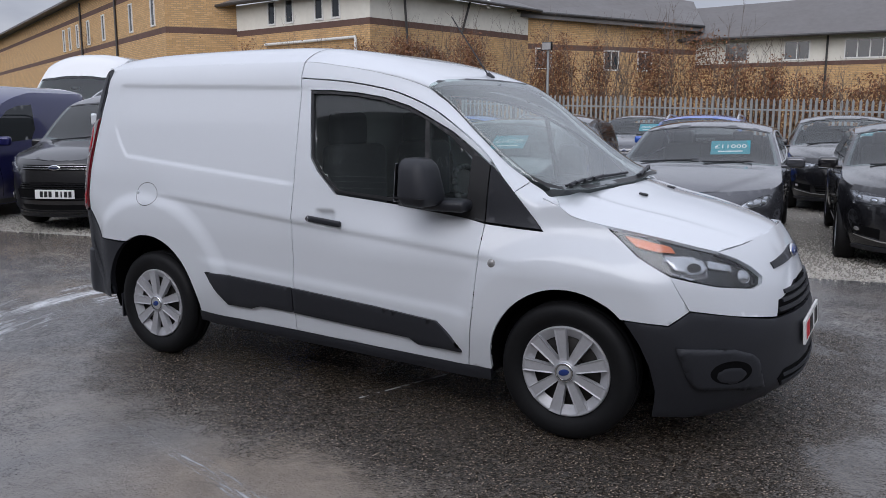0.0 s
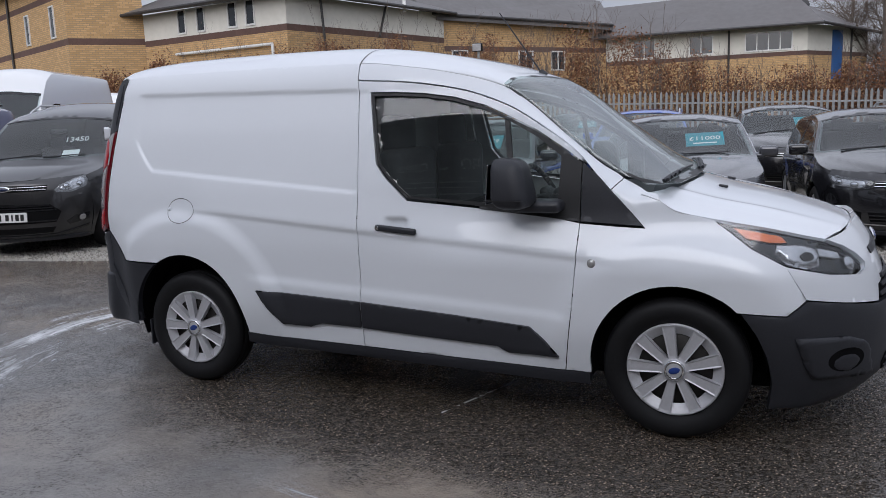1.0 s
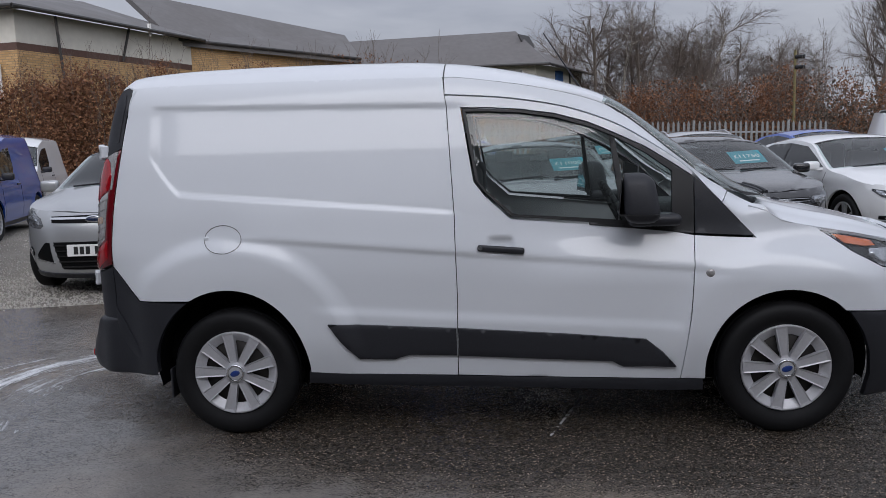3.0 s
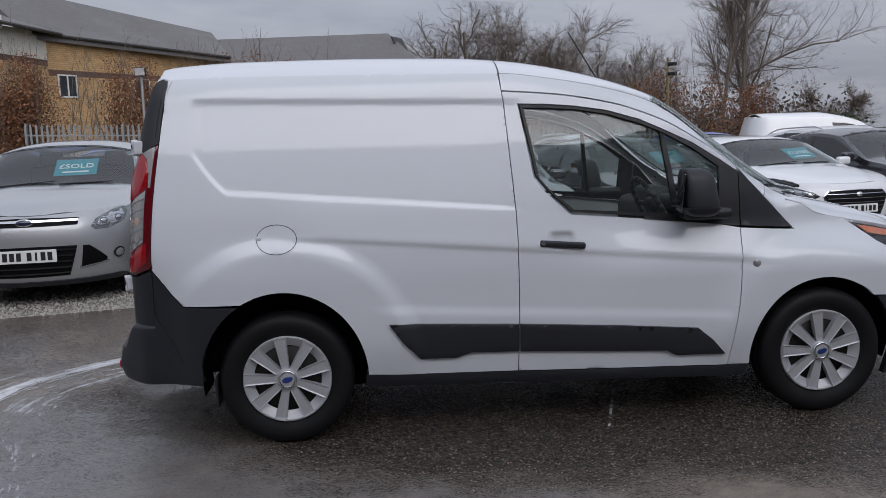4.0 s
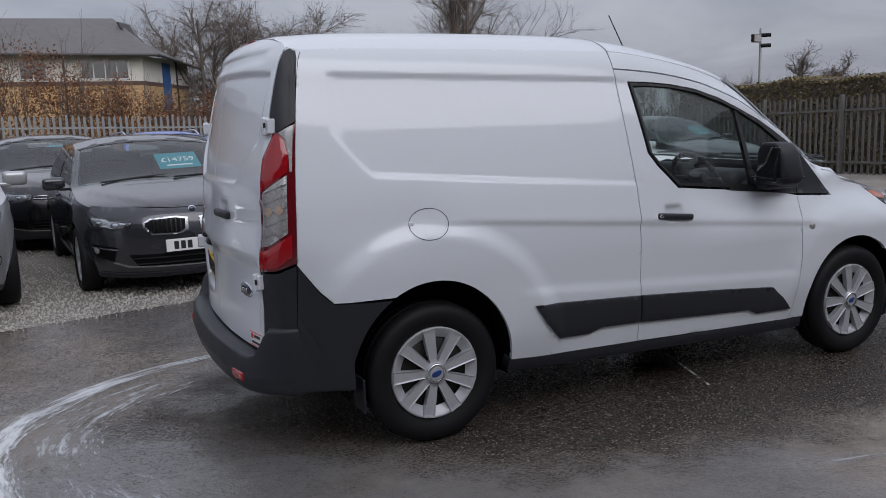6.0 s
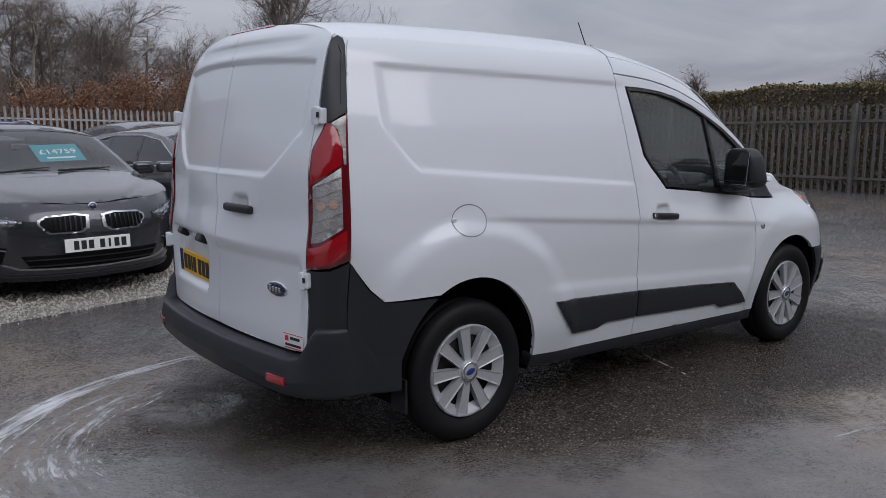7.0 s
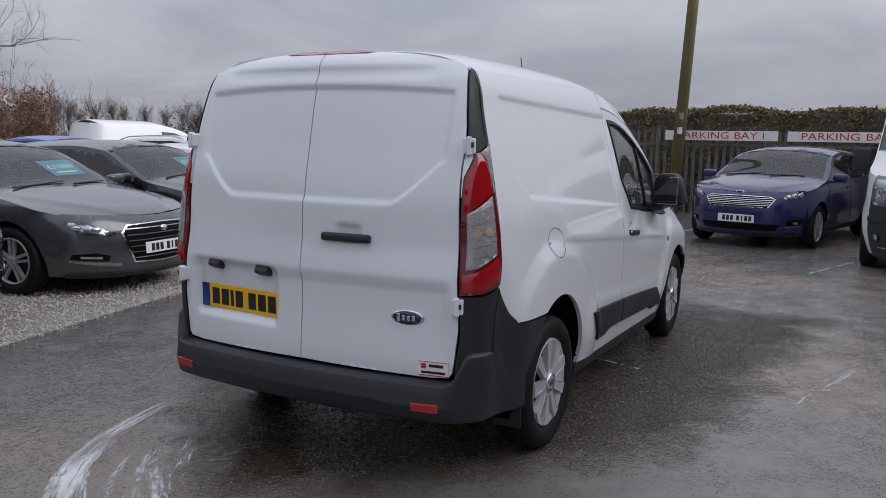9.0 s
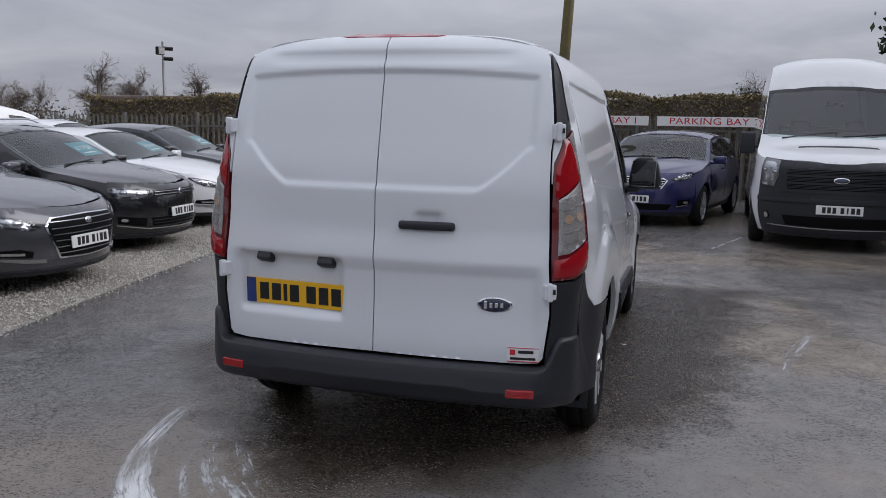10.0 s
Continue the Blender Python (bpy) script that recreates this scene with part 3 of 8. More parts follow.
WIDTH = curve([(0.1, 0.83), (0.2, 0.848), (0.3, 0.866), (0.45, 0.885), (0.57, 0.893), (0.7, 0.897), (0.8, 0.9), (0.9, 0.895), (1.0, 0.882),
               (1.1, 0.868), (1.25, 0.835), (1.45, 0.785), (1.58, 0.750), (1.65, 0.733), (1.7, 0.712), (1.757, 0.672), (1.8, 0.62)])
TAPER_UP = curve([(-2.2, 0.95), (-1.9, 0.972), (-1.6, 0.995), (-0.2, 1.0), (0.45, 0.945), (0.9, 0.94), (1.19, 0.915), (1.5, 0.885), (2, 0.84)])
TAPER_LOW = curve([(-2.2, 0.9), (-1.92, 0.935), (-1.75, 0.985), (-1.5, 1.0), (0.8, 1.0), (1.1, 0.99), (1.5, 0.985), (2, 0.98)])
NOSE = curve([(0.15, 2.14), (0.22, 2.19), (0.3, 2.23), (0.45, 2.235), (0.6, 2.21), (0.75, 2.16), (0.85, 2.11), (0.95, 2.03), (1.05, 1.9)])
REAR = curve([(0.3, -2.12), (0.49, -2.108), (0.65, -2.11), (0.85, -2.115), (1.03, -2.095), (1.175, -2.092), (1.43, -2.05), (1.68, -1.995), (1.76, -1.965), (1.8, -1.93), (1.83, -1.86)])
REAR_BOW = curve([(0.4, 0.06), (0.8, 0.065), (1.43, 0.08), (1.68, 0.1), (1.8, 0.15)])
SIDE_END = curve([(0.3, -1.93), (0.6, -1.93), (0.84, -1.925), (1.1, -1.91), (1.43, -1.872), (1.68, -1.83), (1.75, -1.80)])
REAR_END = curve([(0.3, 0.745), (0.5, 0.724), (0.69, 0.743), (0.8, 0.740), (0.9, 0.733), (1.21, 0.721), (1.343, 0.717), (1.43, 0.722), (1.5, 0.717), (1.657, 0.695), (1.725, 0.683), (1.78, 0.66)])


def taper(x, z):
    w = ramp(0.72, 1.0, z)
    return TAPER_LOW(x) * (1 - w) + TAPER_UP(x) * w


def flare(x, z):
    out = 0.0
    for cx, cz, a, b, h in ((1.331, 0.315, 0.65, 0.51, 0.020), (-1.331, 0.33, 0.69, 0.58, 0.024)):
        r = np.hypot(np.asarray(x) - cx, (np.asarray(z) - cz))
        out = out + h * ramp(a, b, r) * ramp(0.2, 0.5, z) * (ramp(-1.86, -1.70, x) if cx < 0 else 1.0)
    return out


def swage(x, z):
    """The pressed creases and recessed fields of the side."""
    x, z = np.asarray(x, float), np.asarray(z, float)
    low = 1.062 - 0.086 * x + 0.165 * np.clip((-1.565 - x) / 0.15, 0, 1) ** 1.25
    high = 1.597 - 0.024 * x
    d = -0.0075 * ramp(0, 0.018, z - low) * ramp(0, 0.014, high - z) * ramp(-1.735, -1.665, x) * ramp(-0.15, -0.30, x)
    line = 0.893 - 0.086 * x
    d = d + 0.011 * ramp(-0.030, -0.004, z - line) * np.clip((line + 0.17 - z) / 0.16, 0, 1) * ramp(-1.45, -1.10, x) * ramp(1.20, 0.85, x)
    d = d + 0.010 * ramp(0.055, 0.0, z - 0.555 + 0.06 * x) * ramp(-0.95, -0.8, x) * ramp(0.9, 0.8, x)
    # the finger scoop above the door handle
    d = d - 0.020 * np.exp(-(x / 0.056) ** 6 - ((z - 0.930) / 0.034) ** 6)
    return d


GUTTER = curve([(-0.26, 1.649), (0.023, 1.626), (0.294, 1.58), (0.428, 1.539), (0.56, 1.485), (0.69, 1.409), (0.868, 1.284), (1.04, 1.11), (1.19, 0.98)])
EDGE_Z = curve([(-1.95, 1.70), (-1.83, 1.733), (-1.6, 1.742), (-0.9, 1.742), (-0.26, 1.735), (0.0, 1.705), (0.25, 1.66), (0.509, 1.583), (0.85, 1.325), (1.0, 1.205), (1.191, 1.10)])
ROLL = curve([(-0.3, 0.0), (0.25, 0.02), (0.5, 0.036), (0.85, 0.05), (1.19, 0.075)])


def half_width(x, z, relief=True):
    x, z = np.asarray(x, float), np.asarray(z, float)
    w = WIDTH(z) * taper(np.minimum(x, 1.5), z)
    n = 2.3
    r = np.clip((x - 1.5) / (NOSE(z) - 1.5), 0, 1)
    w = w * (1 - r ** n) ** (1 / n)
    w = w - ROLL(x) * ramp(0, 1, (z - GUTTER(x)) / (EDGE_Z(x) - GUTTER(x))) * ramp(-0.3, 0.1, x) * ramp(1.32, 1.14, x) * (1 - ramp(1.05, 1.20, x) * (1 - ramp(1.04, 1.13, z)))
    return w + flare(x, z) + (swage(x, z) if relief else 0)


def side(x, z):
    return np.stack([x, -half_width(x, z), z], -1)


def front(q, z):
    """The nose: q = 0 in the middle, 1 where it meets the straight side."""
    q, z = np.asarray(q, float), np.asarray(z, float)
    th = np.clip(q, 0, 1) * math.pi / 2
    n = 2.3
    wb = WIDTH(z) * taper(1.5, z)
    x = 1.5 + (NOSE(z) - 1.5) * np.clip(np.cos(th), 0, 1) ** (2 / n) - np.clip(q - 1, 0, 3)
    y = np.where(q > 1, half_width(x, z), wb * np.sin(th) ** (2 / n) + flare(x, z))
    return np.stack([x, -y, z], -1)


def rear_x(y, z):
    return REAR(z) + REAR_BOW(z) * (np.abs(y) / 0.72) ** 2.2


def rear_relief(y, z):
    y, z = np.asarray(y, float), np.asarray(z, float)
    a = np.abs(y)
    top = 1.672 - 0.02 * (a / 0.6) ** 2
    low = 1.175 + 0.17 * np.clip((a - 0.42) / 0.2, 0, 1) ** 1.3
    d = 0.013 * ramp(0, 0.018, top - z) * ramp(0, 0.024, z - low) * ramp(0.655, 0.625, a)
    # the ledge above the number plate, and the crease that carries it on to the other door
    d = d + 0.018 * np.clip((0.885 - z) / 0.05, 0, 1) * ramp(0.50, 0.78, z) * ramp(0.715, 0.66, a)
    d = d + 0.009 * ramp(1.752, 1.732, z) * ramp(1.68, 1.715, z) * ramp(0.60, 0.48, a)
    d = d + 0.015 * np.exp(-((y + 0.232) / 0.060) ** 6 - ((z - 1.052) / 0.036) ** 6)
    d = d + 0.024 * ramp(0.885, 0.86, z) * ramp(0.60, 0.64, z) * ramp(0.13, 0.17, y) * ramp(0.67, 0.63, y)
    return d


def rear(y, z):
    return np.stack([rear_x(y, z) + rear_relief(y, z), y, z], -1)


def corner(a, z):
    """The rear corner: a = 0 at the end of the side, 1 at the edge of the rear door."""
    a, z = np.asarray(a, float), np.asarray(z, float)
    x0 = SIDE_END(z)
    y0 = half_width(x0, z, False)
    y1 = REAR_END(z)
    x1 = rear_x(y1, z)
    cx, cy = x1 + (x0 - x1) * 0.22, y0 - (y0 - y1) * 0.10
    b0, b1, b2 = (1 - a) ** 2, 2 * a * (1 - a), a ** 2
    return np.stack([b0 * x0 + b1 * cx + b2 * x1, -(b0 * y0 + b1 * cy + b2 * y1), z], -1)


MID_Z = curve([(-1.95, 1.795), (-1.83, 1.822), (-1.5, 1.842), (-1.0, 1.848), (-0.5, 1.842), (-0.26, 1.828), (0.1, 1.775), (0.509, 1.660), (0.85, 1.43), (1.191, 1.185), (1.33, 1.105)])
BOW_N = 2.4


def top(x, u):
    """Roof and windscreen: u = 0 in the middle, -1 and 1 at the edges."""
    x, u = np.asarray(x, float), np.asarray(u, float)
    th = np.abs(u) * math.pi / 2
    s = np.sin(th) ** (2 / BOW_N)
    y = half_width(x, EDGE_Z(x), False) * s * np.sign(u)
    k = ramp(0.0, 0.5, x)
    z = EDGE_Z(x) + (MID_Z(x) - EDGE_Z(x)) * (k * np.clip(np.cos(th), 0, 1) ** (2 / BOW_N) + (1 - k) * (1 - s ** 5.5))
    return np.stack([x, y, z], -1)


HOOD_Y = curve([(1.15, 0.79), (1.32, 0.80), (1.47, 0.775), (1.7, 0.72), (1.916, 0.625), (2.1, 0.42)])
HOOD_Z = curve([(1.15, 1.085), (1.24, 1.06), (1.317, 1.012), (1.474, 0.975), (1.7, 0.93), (1.916, 0.876), (2.1, 0.83)])
HOOD_MID = curve([(1.15, 1.14), (1.33, 1.105), (1.469, 1.065), (1.7, 1.015), (1.916, 0.955), (2.03, 0.91), (2.1, 0.87)])


def hood(x, u):
    x, u = np.asarray(x, float), np.asarray(u, float)
    a = np.abs(u)
    z = HOOD_Z(x) + (HOOD_MID(x) - HOOD_Z(x)) * (1 - a ** 2.6) + 0.012 * ramp(0.1, 0, np.abs(a - 0.72)) * ramp(2.1, 1.6, x)
    return np.stack([x, HOOD_Y(x) * u, z], -1)
# ---- the white van ----
def build_van():
    van = tagged(new("panel_van"), "white compact panel van with black lower cladding parked on wet tarmac", "van")

    def sheet(name, fn, outline, mat=WHITE, left=False, label="", under=None, **kw):
        v, f = panel(fn, outline, mirror=left, **kw)
        return mesh_object(name, v, f, mat, under or van, True, label)

    F_ARCH = (1.331, 0.315, 0.372, 0.380)
    R_ARCH = (-1.337, 0.315, 0.390, 0.425)

    # inner shell, dark, that shows in the shut lines and wheel arches
    bm = bmesh.new()
    box(bm, (-0.95, 0, 0.62), (1.9, 1.40, 0.62), bevel=0.04)
    box(bm, (-1.12, 0, 1.24), (1.50, 1.28, 0.84), bevel=0.10)
    box(bm, (0.55, 0, 0.48), (1.10, 1.44, 0.50), bevel=0.04)
    box(bm, (1.55, 0, 0.62), (0.90, 1.02, 0.42), bevel=0.06)
    part("inner_shell", bm, DARK, van, "dark inner body shell")
    boxed("floor_pan", (0.15, 0, 0.235), (3.2, 1.3, 0.07), DARK, van, bevel=0.02)

    for left in (False, True):
        # cargo side panel
        back = [(float(SIDE_END(z)), z) for z in np.linspace(0.861, 1.725, 24)]
        top_edge = [(x, float(EDGE_Z(x)) + 0.0022) for x in np.linspace(-1.82, -0.266, 40)]
        low = arch(*R_ARCH, 118.5, 0, 22)
        outline = (back + top_edge + [(-0.257, 1.649), (-0.249, 1.594), (-0.218, 1.078), (-0.212, 0.695), (-0.219, 0.296)]
                   + [(-0.94, 0.312)] + low[::-1] + [(-1.786, 0.690), (-1.84, 0.745)])
        body = sheet("cargo_side", side, outline, left=left, step=0.0105, gap=0.0022, thick=0.02)
        # fuel flap, repeater and door on the right side only show, but the left has its door too
        door_out = ([(-0.257, 1.643), (-0.249, 1.594), (-0.218, 1.078), (-0.212, 0.695), (-0.219, 0.296), (0.30, 0.281), (0.841, 0.268), (0.882, 0.583), (0.898, 0.794),
                     (0.906, 0.959), (0.911, 1.226)]
                    + [(x, float(GUTTER(x))) for x in np.linspace(0.90, -0.25, 30)])
        window = [(-0.173, 1.577), (-0.113, 1.236), (-0.064, 1.173), (0.054, 1.063), (0.421, 1.026), (0.799, 0.986), (0.904, 0.972), (0.907, 1.223), (0.817, 1.286), (0.69, 1.368),
                  (0.525, 1.447), (0.427, 1.491), (0.267, 1.537), (0.104, 1.562), (-0.05, 1.573)]
        pane = [(-0.156, 1.563), (-0.1, 1.231), (-0.05, 1.170), (0.064, 1.073), (0.514, 1.037), (0.802, 1.005), (0.811, 1.255), (0.69, 1.345), (0.541, 1.427), (0.44, 1.471), (0.266, 1.524),
                (0.104, 1.550), (-0.04, 1.560)]
        # the door is one sheet that runs round its window
        skin = ([(0.906, 0.955), (0.799, 0.976), (0.421, 1.016), (0.050, 1.052), (-0.072, 1.166), (-0.122, 1.231), (-0.180, 1.584), (-0.05, 1.580), (0.104, 1.568), (0.267, 1.543), (0.427, 1.497),
                 (0.525, 1.453), (0.69, 1.374), (0.817, 1.292), (0.909, 1.228)]
                + [(x, float(GUTTER(x)) - 0.002) for x in np.linspace(0.905, -0.25, 40)] + [(-0.257, 1.643), (-0.249, 1.594)] + door_out[2:9])
        door = sheet("cab_door", side, skin, left=left, step=0.012, gap=0.002, thick=0.02)
        # black surround of the window, one sheet cut out for the pane
        sg = -1 if left else 1
        w0, p0 = window[0], pane[0]
        surround = window + [(w0[0] + 0.0008, w0[1]), (p0[0] + 0.0008, p0[1])] + pane[:0:-1] + [p0]
        sheet("window_seal", side, surround, SEAL, left, "black rubber window surround", door, step=0.02, thick=0.02, out=0.006)
        pg = sheet("window_pane", side, pane, CAB_GLASS, left, "tinted side window glass", door, step=0.018, thick=0.002, out=-0.010)
        pg.visible_shadow = False
        sheet("window_divider", side, [(0.525, 1.437), (0.574, 1.035), (0.604, 1.035), (0.549, 1.430)], SEAL, left, "black divider bar of the window", door, step=0.03, thick=0.02, out=0.0)
        sheet("front_blank", side, [(0.813, 1.003), (0.902, 0.976), (0.905, 1.222), (0.818, 1.258)], SEAL, left, "black quarter blank", door, step=0.03, thick=0.015, out=0.001)
        sheet("waist_strip", side, [(0.42, 1.012), (0.904, 0.962), (0.904, 0.985), (0.80, 0.998), (0.42, 1.033)], SEAL, left, "black waist strip", door, step=0.03, thick=0.01, out=0.004)
        # side mouldings, rear half on the cargo side and front half on the door
        sheet("side_moulding", side, [(-0.839, 0.568), (-0.221, 0.537), (-0.221, 0.403), (-0.449, 0.409), (-0.49, 0.398), (-0.523, 0.386), (-0.698, 0.391), (-0.779, 0.48)], BLACK_PLASTIC, left,
              "textured black side moulding", body, step=0.02, thick=0.035, out=0.017, rim=0.003)
        sheet("door_moulding", side, [(-0.212, 0.537), (0.30, 0.503), (0.676, 0.472), (0.754, 0.408), (0.816, 0.338), (0.571, 0.338), (0.55, 0.347), (0.518, 0.366), (0.2, 0.381), (-0.212, 0.402)],
              BLACK_PLASTIC, left, "textured black door moulding", door, step=0.02, thick=0.035, out=0.017, rim=0.003)
        sheet("sill", side, [(-0.955, 0.318), (-0.228, 0.292), (0.40, 0.276), (0.95, 0.262), (0.952, 0.205), (-0.232, 0.238), (-0.96, 0.258)], BLACK_PLASTIC, left, "black plastic sill", step=0.02, thick=0.06, out=0.004, rim=0.003)
        # door handle
        bm = bmesh.new()
        box(bm, (0, 0, 0), (0.222, 0.026, 0.031), bevel=0.010, segments=3)
        hd = part("door_handle", bm, BLACK_PLASTIC, door, "black plastic pull handle", True)
        wy = float(half_width(0.0, 0.912))
        hd.matrix_local = pose(0.0, (wy + 0.024) * -sg, 0.912, 0, 5, 0)
        bm = bmesh.new()
        bmesh.ops.create_cone(bm, cap_ends=True, segments=18, radius1=0.011, radius2=0.010, depth=0.006, matrix=pose(-0.096, (wy + 0.038) * -sg, 0.921, 90))
        part("lock_barrel", bm, CHROME, door, "small chrome lock barrel")
        # wing: from the door to the lamp, round the wheel arch
        fa = [(2.5 - x, z) if x < 1.5 else (float(np.interp(x, [1.5, 1.61, 1.72], [1.0, 0.93, 0.86])), z) for x, z in arch(*F_ARCH, 187, 47, 24)]
        wing_out = ([(1.594, 0.955), (1.602, 0.794), (1.618, 0.583), (1.659, 0.268), (1.545, 0.262)] + fa
                    + [(0.93, 0.592), (0.78, 0.582), (0.70, 0.642), (0.76, 0.785), (0.89, 0.86), (0.96, 0.92), (1.02, 0.972), (1.10, 0.992), (1.18, 1.012), (1.235, 1.045), (1.262, 1.085),
                       (1.31, 1.092), (1.417, 1.150), (1.462, 1.101), (1.40, 1.035), (1.310, 0.936), (1.42, 0.942)])
        wing = sheet("front_wing", front, wing_out, left=left, step=0.013, gap=0.0022, thick=0.02)
        # black triangle ahead of the mirror
        sheet("sail_panel", side, [(0.913, 1.224), (0.97, 1.172), (1.038, 1.095), (1.10, 1.035), (1.184, 0.944), (1.05, 0.953), (0.910, 0.963)], BLACK_PLASTIC, left, "black plastic sail panel", wing, step=0.03, thick=0.02, out=0.004)
        bm = bmesh.new()
        bmesh.ops.create_cone(bm, cap_ends=True, segments=24, radius1=0.021, radius2=0.018, depth=0.008, matrix=pose(0.970, (float(half_width(0.97, 0.781)) + 0.002) * -sg, 0.781, 90))
        part("side_repeater", bm, CLEAR_LENS, wing, "round clear side repeater", True)
        # cant rail and windscreen pillar
        gut = [(x, float(GUTTER(x)) + 0.002) for x in np.linspace(-0.257, 0.905, 40)]
        edge = [(x, float(EDGE_Z(x))) for x in np.linspace(1.083, -0.262, 50)]
        sheet("pillar", side, gut + [(0.97, 1.176), (1.038, 1.103), (1.083, 1.150)] + edge[1:], left=left, step=0.02, gap=0.0015, thick=0.02)
        # rear corner: black strip, lamp, cladding
        on_corner = dict(step=0.02, scale=(0.2, 1))
        strip = sheet("corner_strip", corner, [(0.06, 1.70), (0.02, 1.60), (0.0, 1.440), (0.50, 1.402), (0.98, 1.402), (0.98, 1.60), (0.97, 1.725), (0.55, 1.738), (0.20, 1.728)], BLACK_PLASTIC, left, "black corner strip", gap=0.001, thick=0.02, out=0.002, **on_corner)
        sheet("strip_rib", corner, [(0.16, 1.66), (0.13, 1.47), (0.19, 1.47), (0.23, 1.67), (0.40, 1.70), (0.36, 1.705)], BLACK_PLASTIC, left, "", strip, thick=0.003, out=0.005, **on_corner)
        sheet("corner_top", corner, [(0.0, 1.733), (0.0, 1.60), (0.05, 1.70), (0.20, 1.731), (0.55, 1.741), (1.0, 1.728), (1.0, 1.747), (0.5, 1.744)], WHITE, left, "", thick=0.02, **on_corner)
        sheet("corner_fill", corner, [(0.70, 1.399), (0.74, 1.372), (0.955, 1.302), (0.985, 1.22), (1.0, 1.22), (1.0, 1.399)], WHITE, left, "", thick=0.02, out=0.004, **on_corner)
        lamp = sheet("tail_lamp", corner, [(0.0, 1.434), (0.0, 1.10), (0.0, 0.872), (0.45, 0.842), (0.995, 0.832), (0.995, 1.10), (0.965, 1.295), (0.73, 1.368), (0.68, 1.398), (0.50, 1.398)], DEEP_RED, left,
                     "tall red and clear tail lamp", gap=0.001, thick=0.03, out=0.010, rim=0.004, **on_corner)
        sheet("red_lens", corner, [(0.17, 1.31), (0.30, 1.365), (0.45, 1.388), (0.64, 1.385), (0.71, 1.352), (0.91, 1.285), (0.92, 1.158), (0.17, 1.238)], RED_LENS, left, "bright red upper lens", lamp, thick=0.006, out=0.015, rim=0.004, **on_corner)
        clear = sheet("clear_lens", corner, [(0.19, 1.226), (0.86, 1.155), (0.88, 0.934), (0.66, 0.943), (0.19, 0.995)], CLEAR_LENS, left, "clear ribbed lens with two bulbs behind it", lamp, thick=0.006, out=0.014, rim=0.003, **on_corner)
        for zc, mt in ((1.085, BULB), (1.005, DARK_BULB)):
            for ac in (0.38, 0.66):
                sheet("bulb_holder", corner, oval(ac, zc - 0.03 * (ac - 0.5), 0.10, 0.018, 18), mt, left, "", clear, step=0.01, thick=0.003, out=0.0165, scale=(0.2, 1))
        for k in range(5):
            zc = 1.19 - 0.045 * k
            sheet("lens_rib", corner, [(0.19, zc + 0.0015), (0.79, zc - 0.036 + 0.0015), (0.79, zc - 0.036 - 0.0015), (0.19, zc - 0.0015)], LENS_RIB, left, "", clear, step=0.02, thick=0.002, out=0.0165, scale=(0.2, 1))
        sheet("clear_spike", corner, [(0.07, 1.425), (0.20, 1.418), (0.48, 1.396), (0.28, 1.37), (0.15, 1.30), (0.13, 1.238), (0.07, 1.238)], CLEAR_LENS, left, "clear ribbed lens", lamp, thick=0.006, out=0.013, rim=0.002, **on_corner)
        sheet("red_lens", corner, [(0.10, 0.99), (0.70, 0.925), (0.94, 0.915), (0.94, 0.846), (0.45, 0.854), (0.10, 0.90)], RED_LENS, left, "bright red lower lens", lamp, thick=0.006, out=0.014, rim=0.003, **on_corner)
        sheet("rear_cladding", corner, [(0.0, 0.860), (0.45, 0.830), (1.0, 0.828), (1.0, 0.48), (0.0, 0.40)], BLACK_PLASTIC, left, "black corner cladding", step=0.03, gap=0.001, thick=0.02, scale=(0.2, 1), out=0.003)
        clad = [(-1.922, 0.857), (-1.84, 0.741), (-1.786, 0.688), (-1.551, 0.678)] + arch(*R_ARCH, 121, 178, 12) + [(-1.80, 0.318), (-1.93, 0.33), (-1.93, 0.60)]
        sheet("side_cladding", side, clad, BLACK_PLASTIC, left, "black rear quarter cladding", step=0.03, gap=0.001, thick=0.03, out=0.004)
        sheet("bumper_end", side, [(-1.93, 0.655), (-1.905, 0.61), (-1.80, 0.425), (-1.765, 0.392), (-1.722, 0.382), (-1.712, 0.33), (-1.80, 0.320), (-1.93, 0.332)], BLACK_PLASTIC, left,
              "black end of the rear bumper", step=0.02, thick=0.02, out=0.013, rim=0.004)
        # wheel-arch linings
        for cx, cz, rx, rz in (F_ARCH, R_ARCH):
            v, f = [], []
            n = 20
            for i in range(n + 1):
                t = radians(-10 + 200 * i / n)
                for y in (0.885, 0.60):
                    yy = min(y, float(half_width(cx + rx * math.cos(t), max(0.22, cz + rz * math.sin(t)))) - 0.012) if y > 0.8 else y
                    v.append((cx + rx * 1.01 * math.cos(t), -yy * sg, cz + rz * 1.01 * math.sin(t)))
            for i in range(n):
                f.append((2 * i, 2 * i + 1, 2 * i + 3, 2 * i + 2))
            mesh_object("arch_lining", v, f, DARK, van, True, "black wheel-arch lining")
        # head lamp
        hl = [(1.02, 0.970), (0.93, 0.957), (0.84, 0.94), (0.68, 0.912), (0.53, 0.88), (0.44, 0.845), (0.38, 0.81), (0.33, 0.762), (0.345, 0.735), (0.40, 0.722), (0.58, 0.745), (0.76, 0.787), (0.83, 0.825), (0.89, 0.862), (0.96, 0.92)]
        lampf = sheet("head_lamp", front, hl, GLOSS_BLACK, left, "swept-back headlamp with an amber indicator", step=0.03, gap=0.002, thick=0.05, out=-0.035)
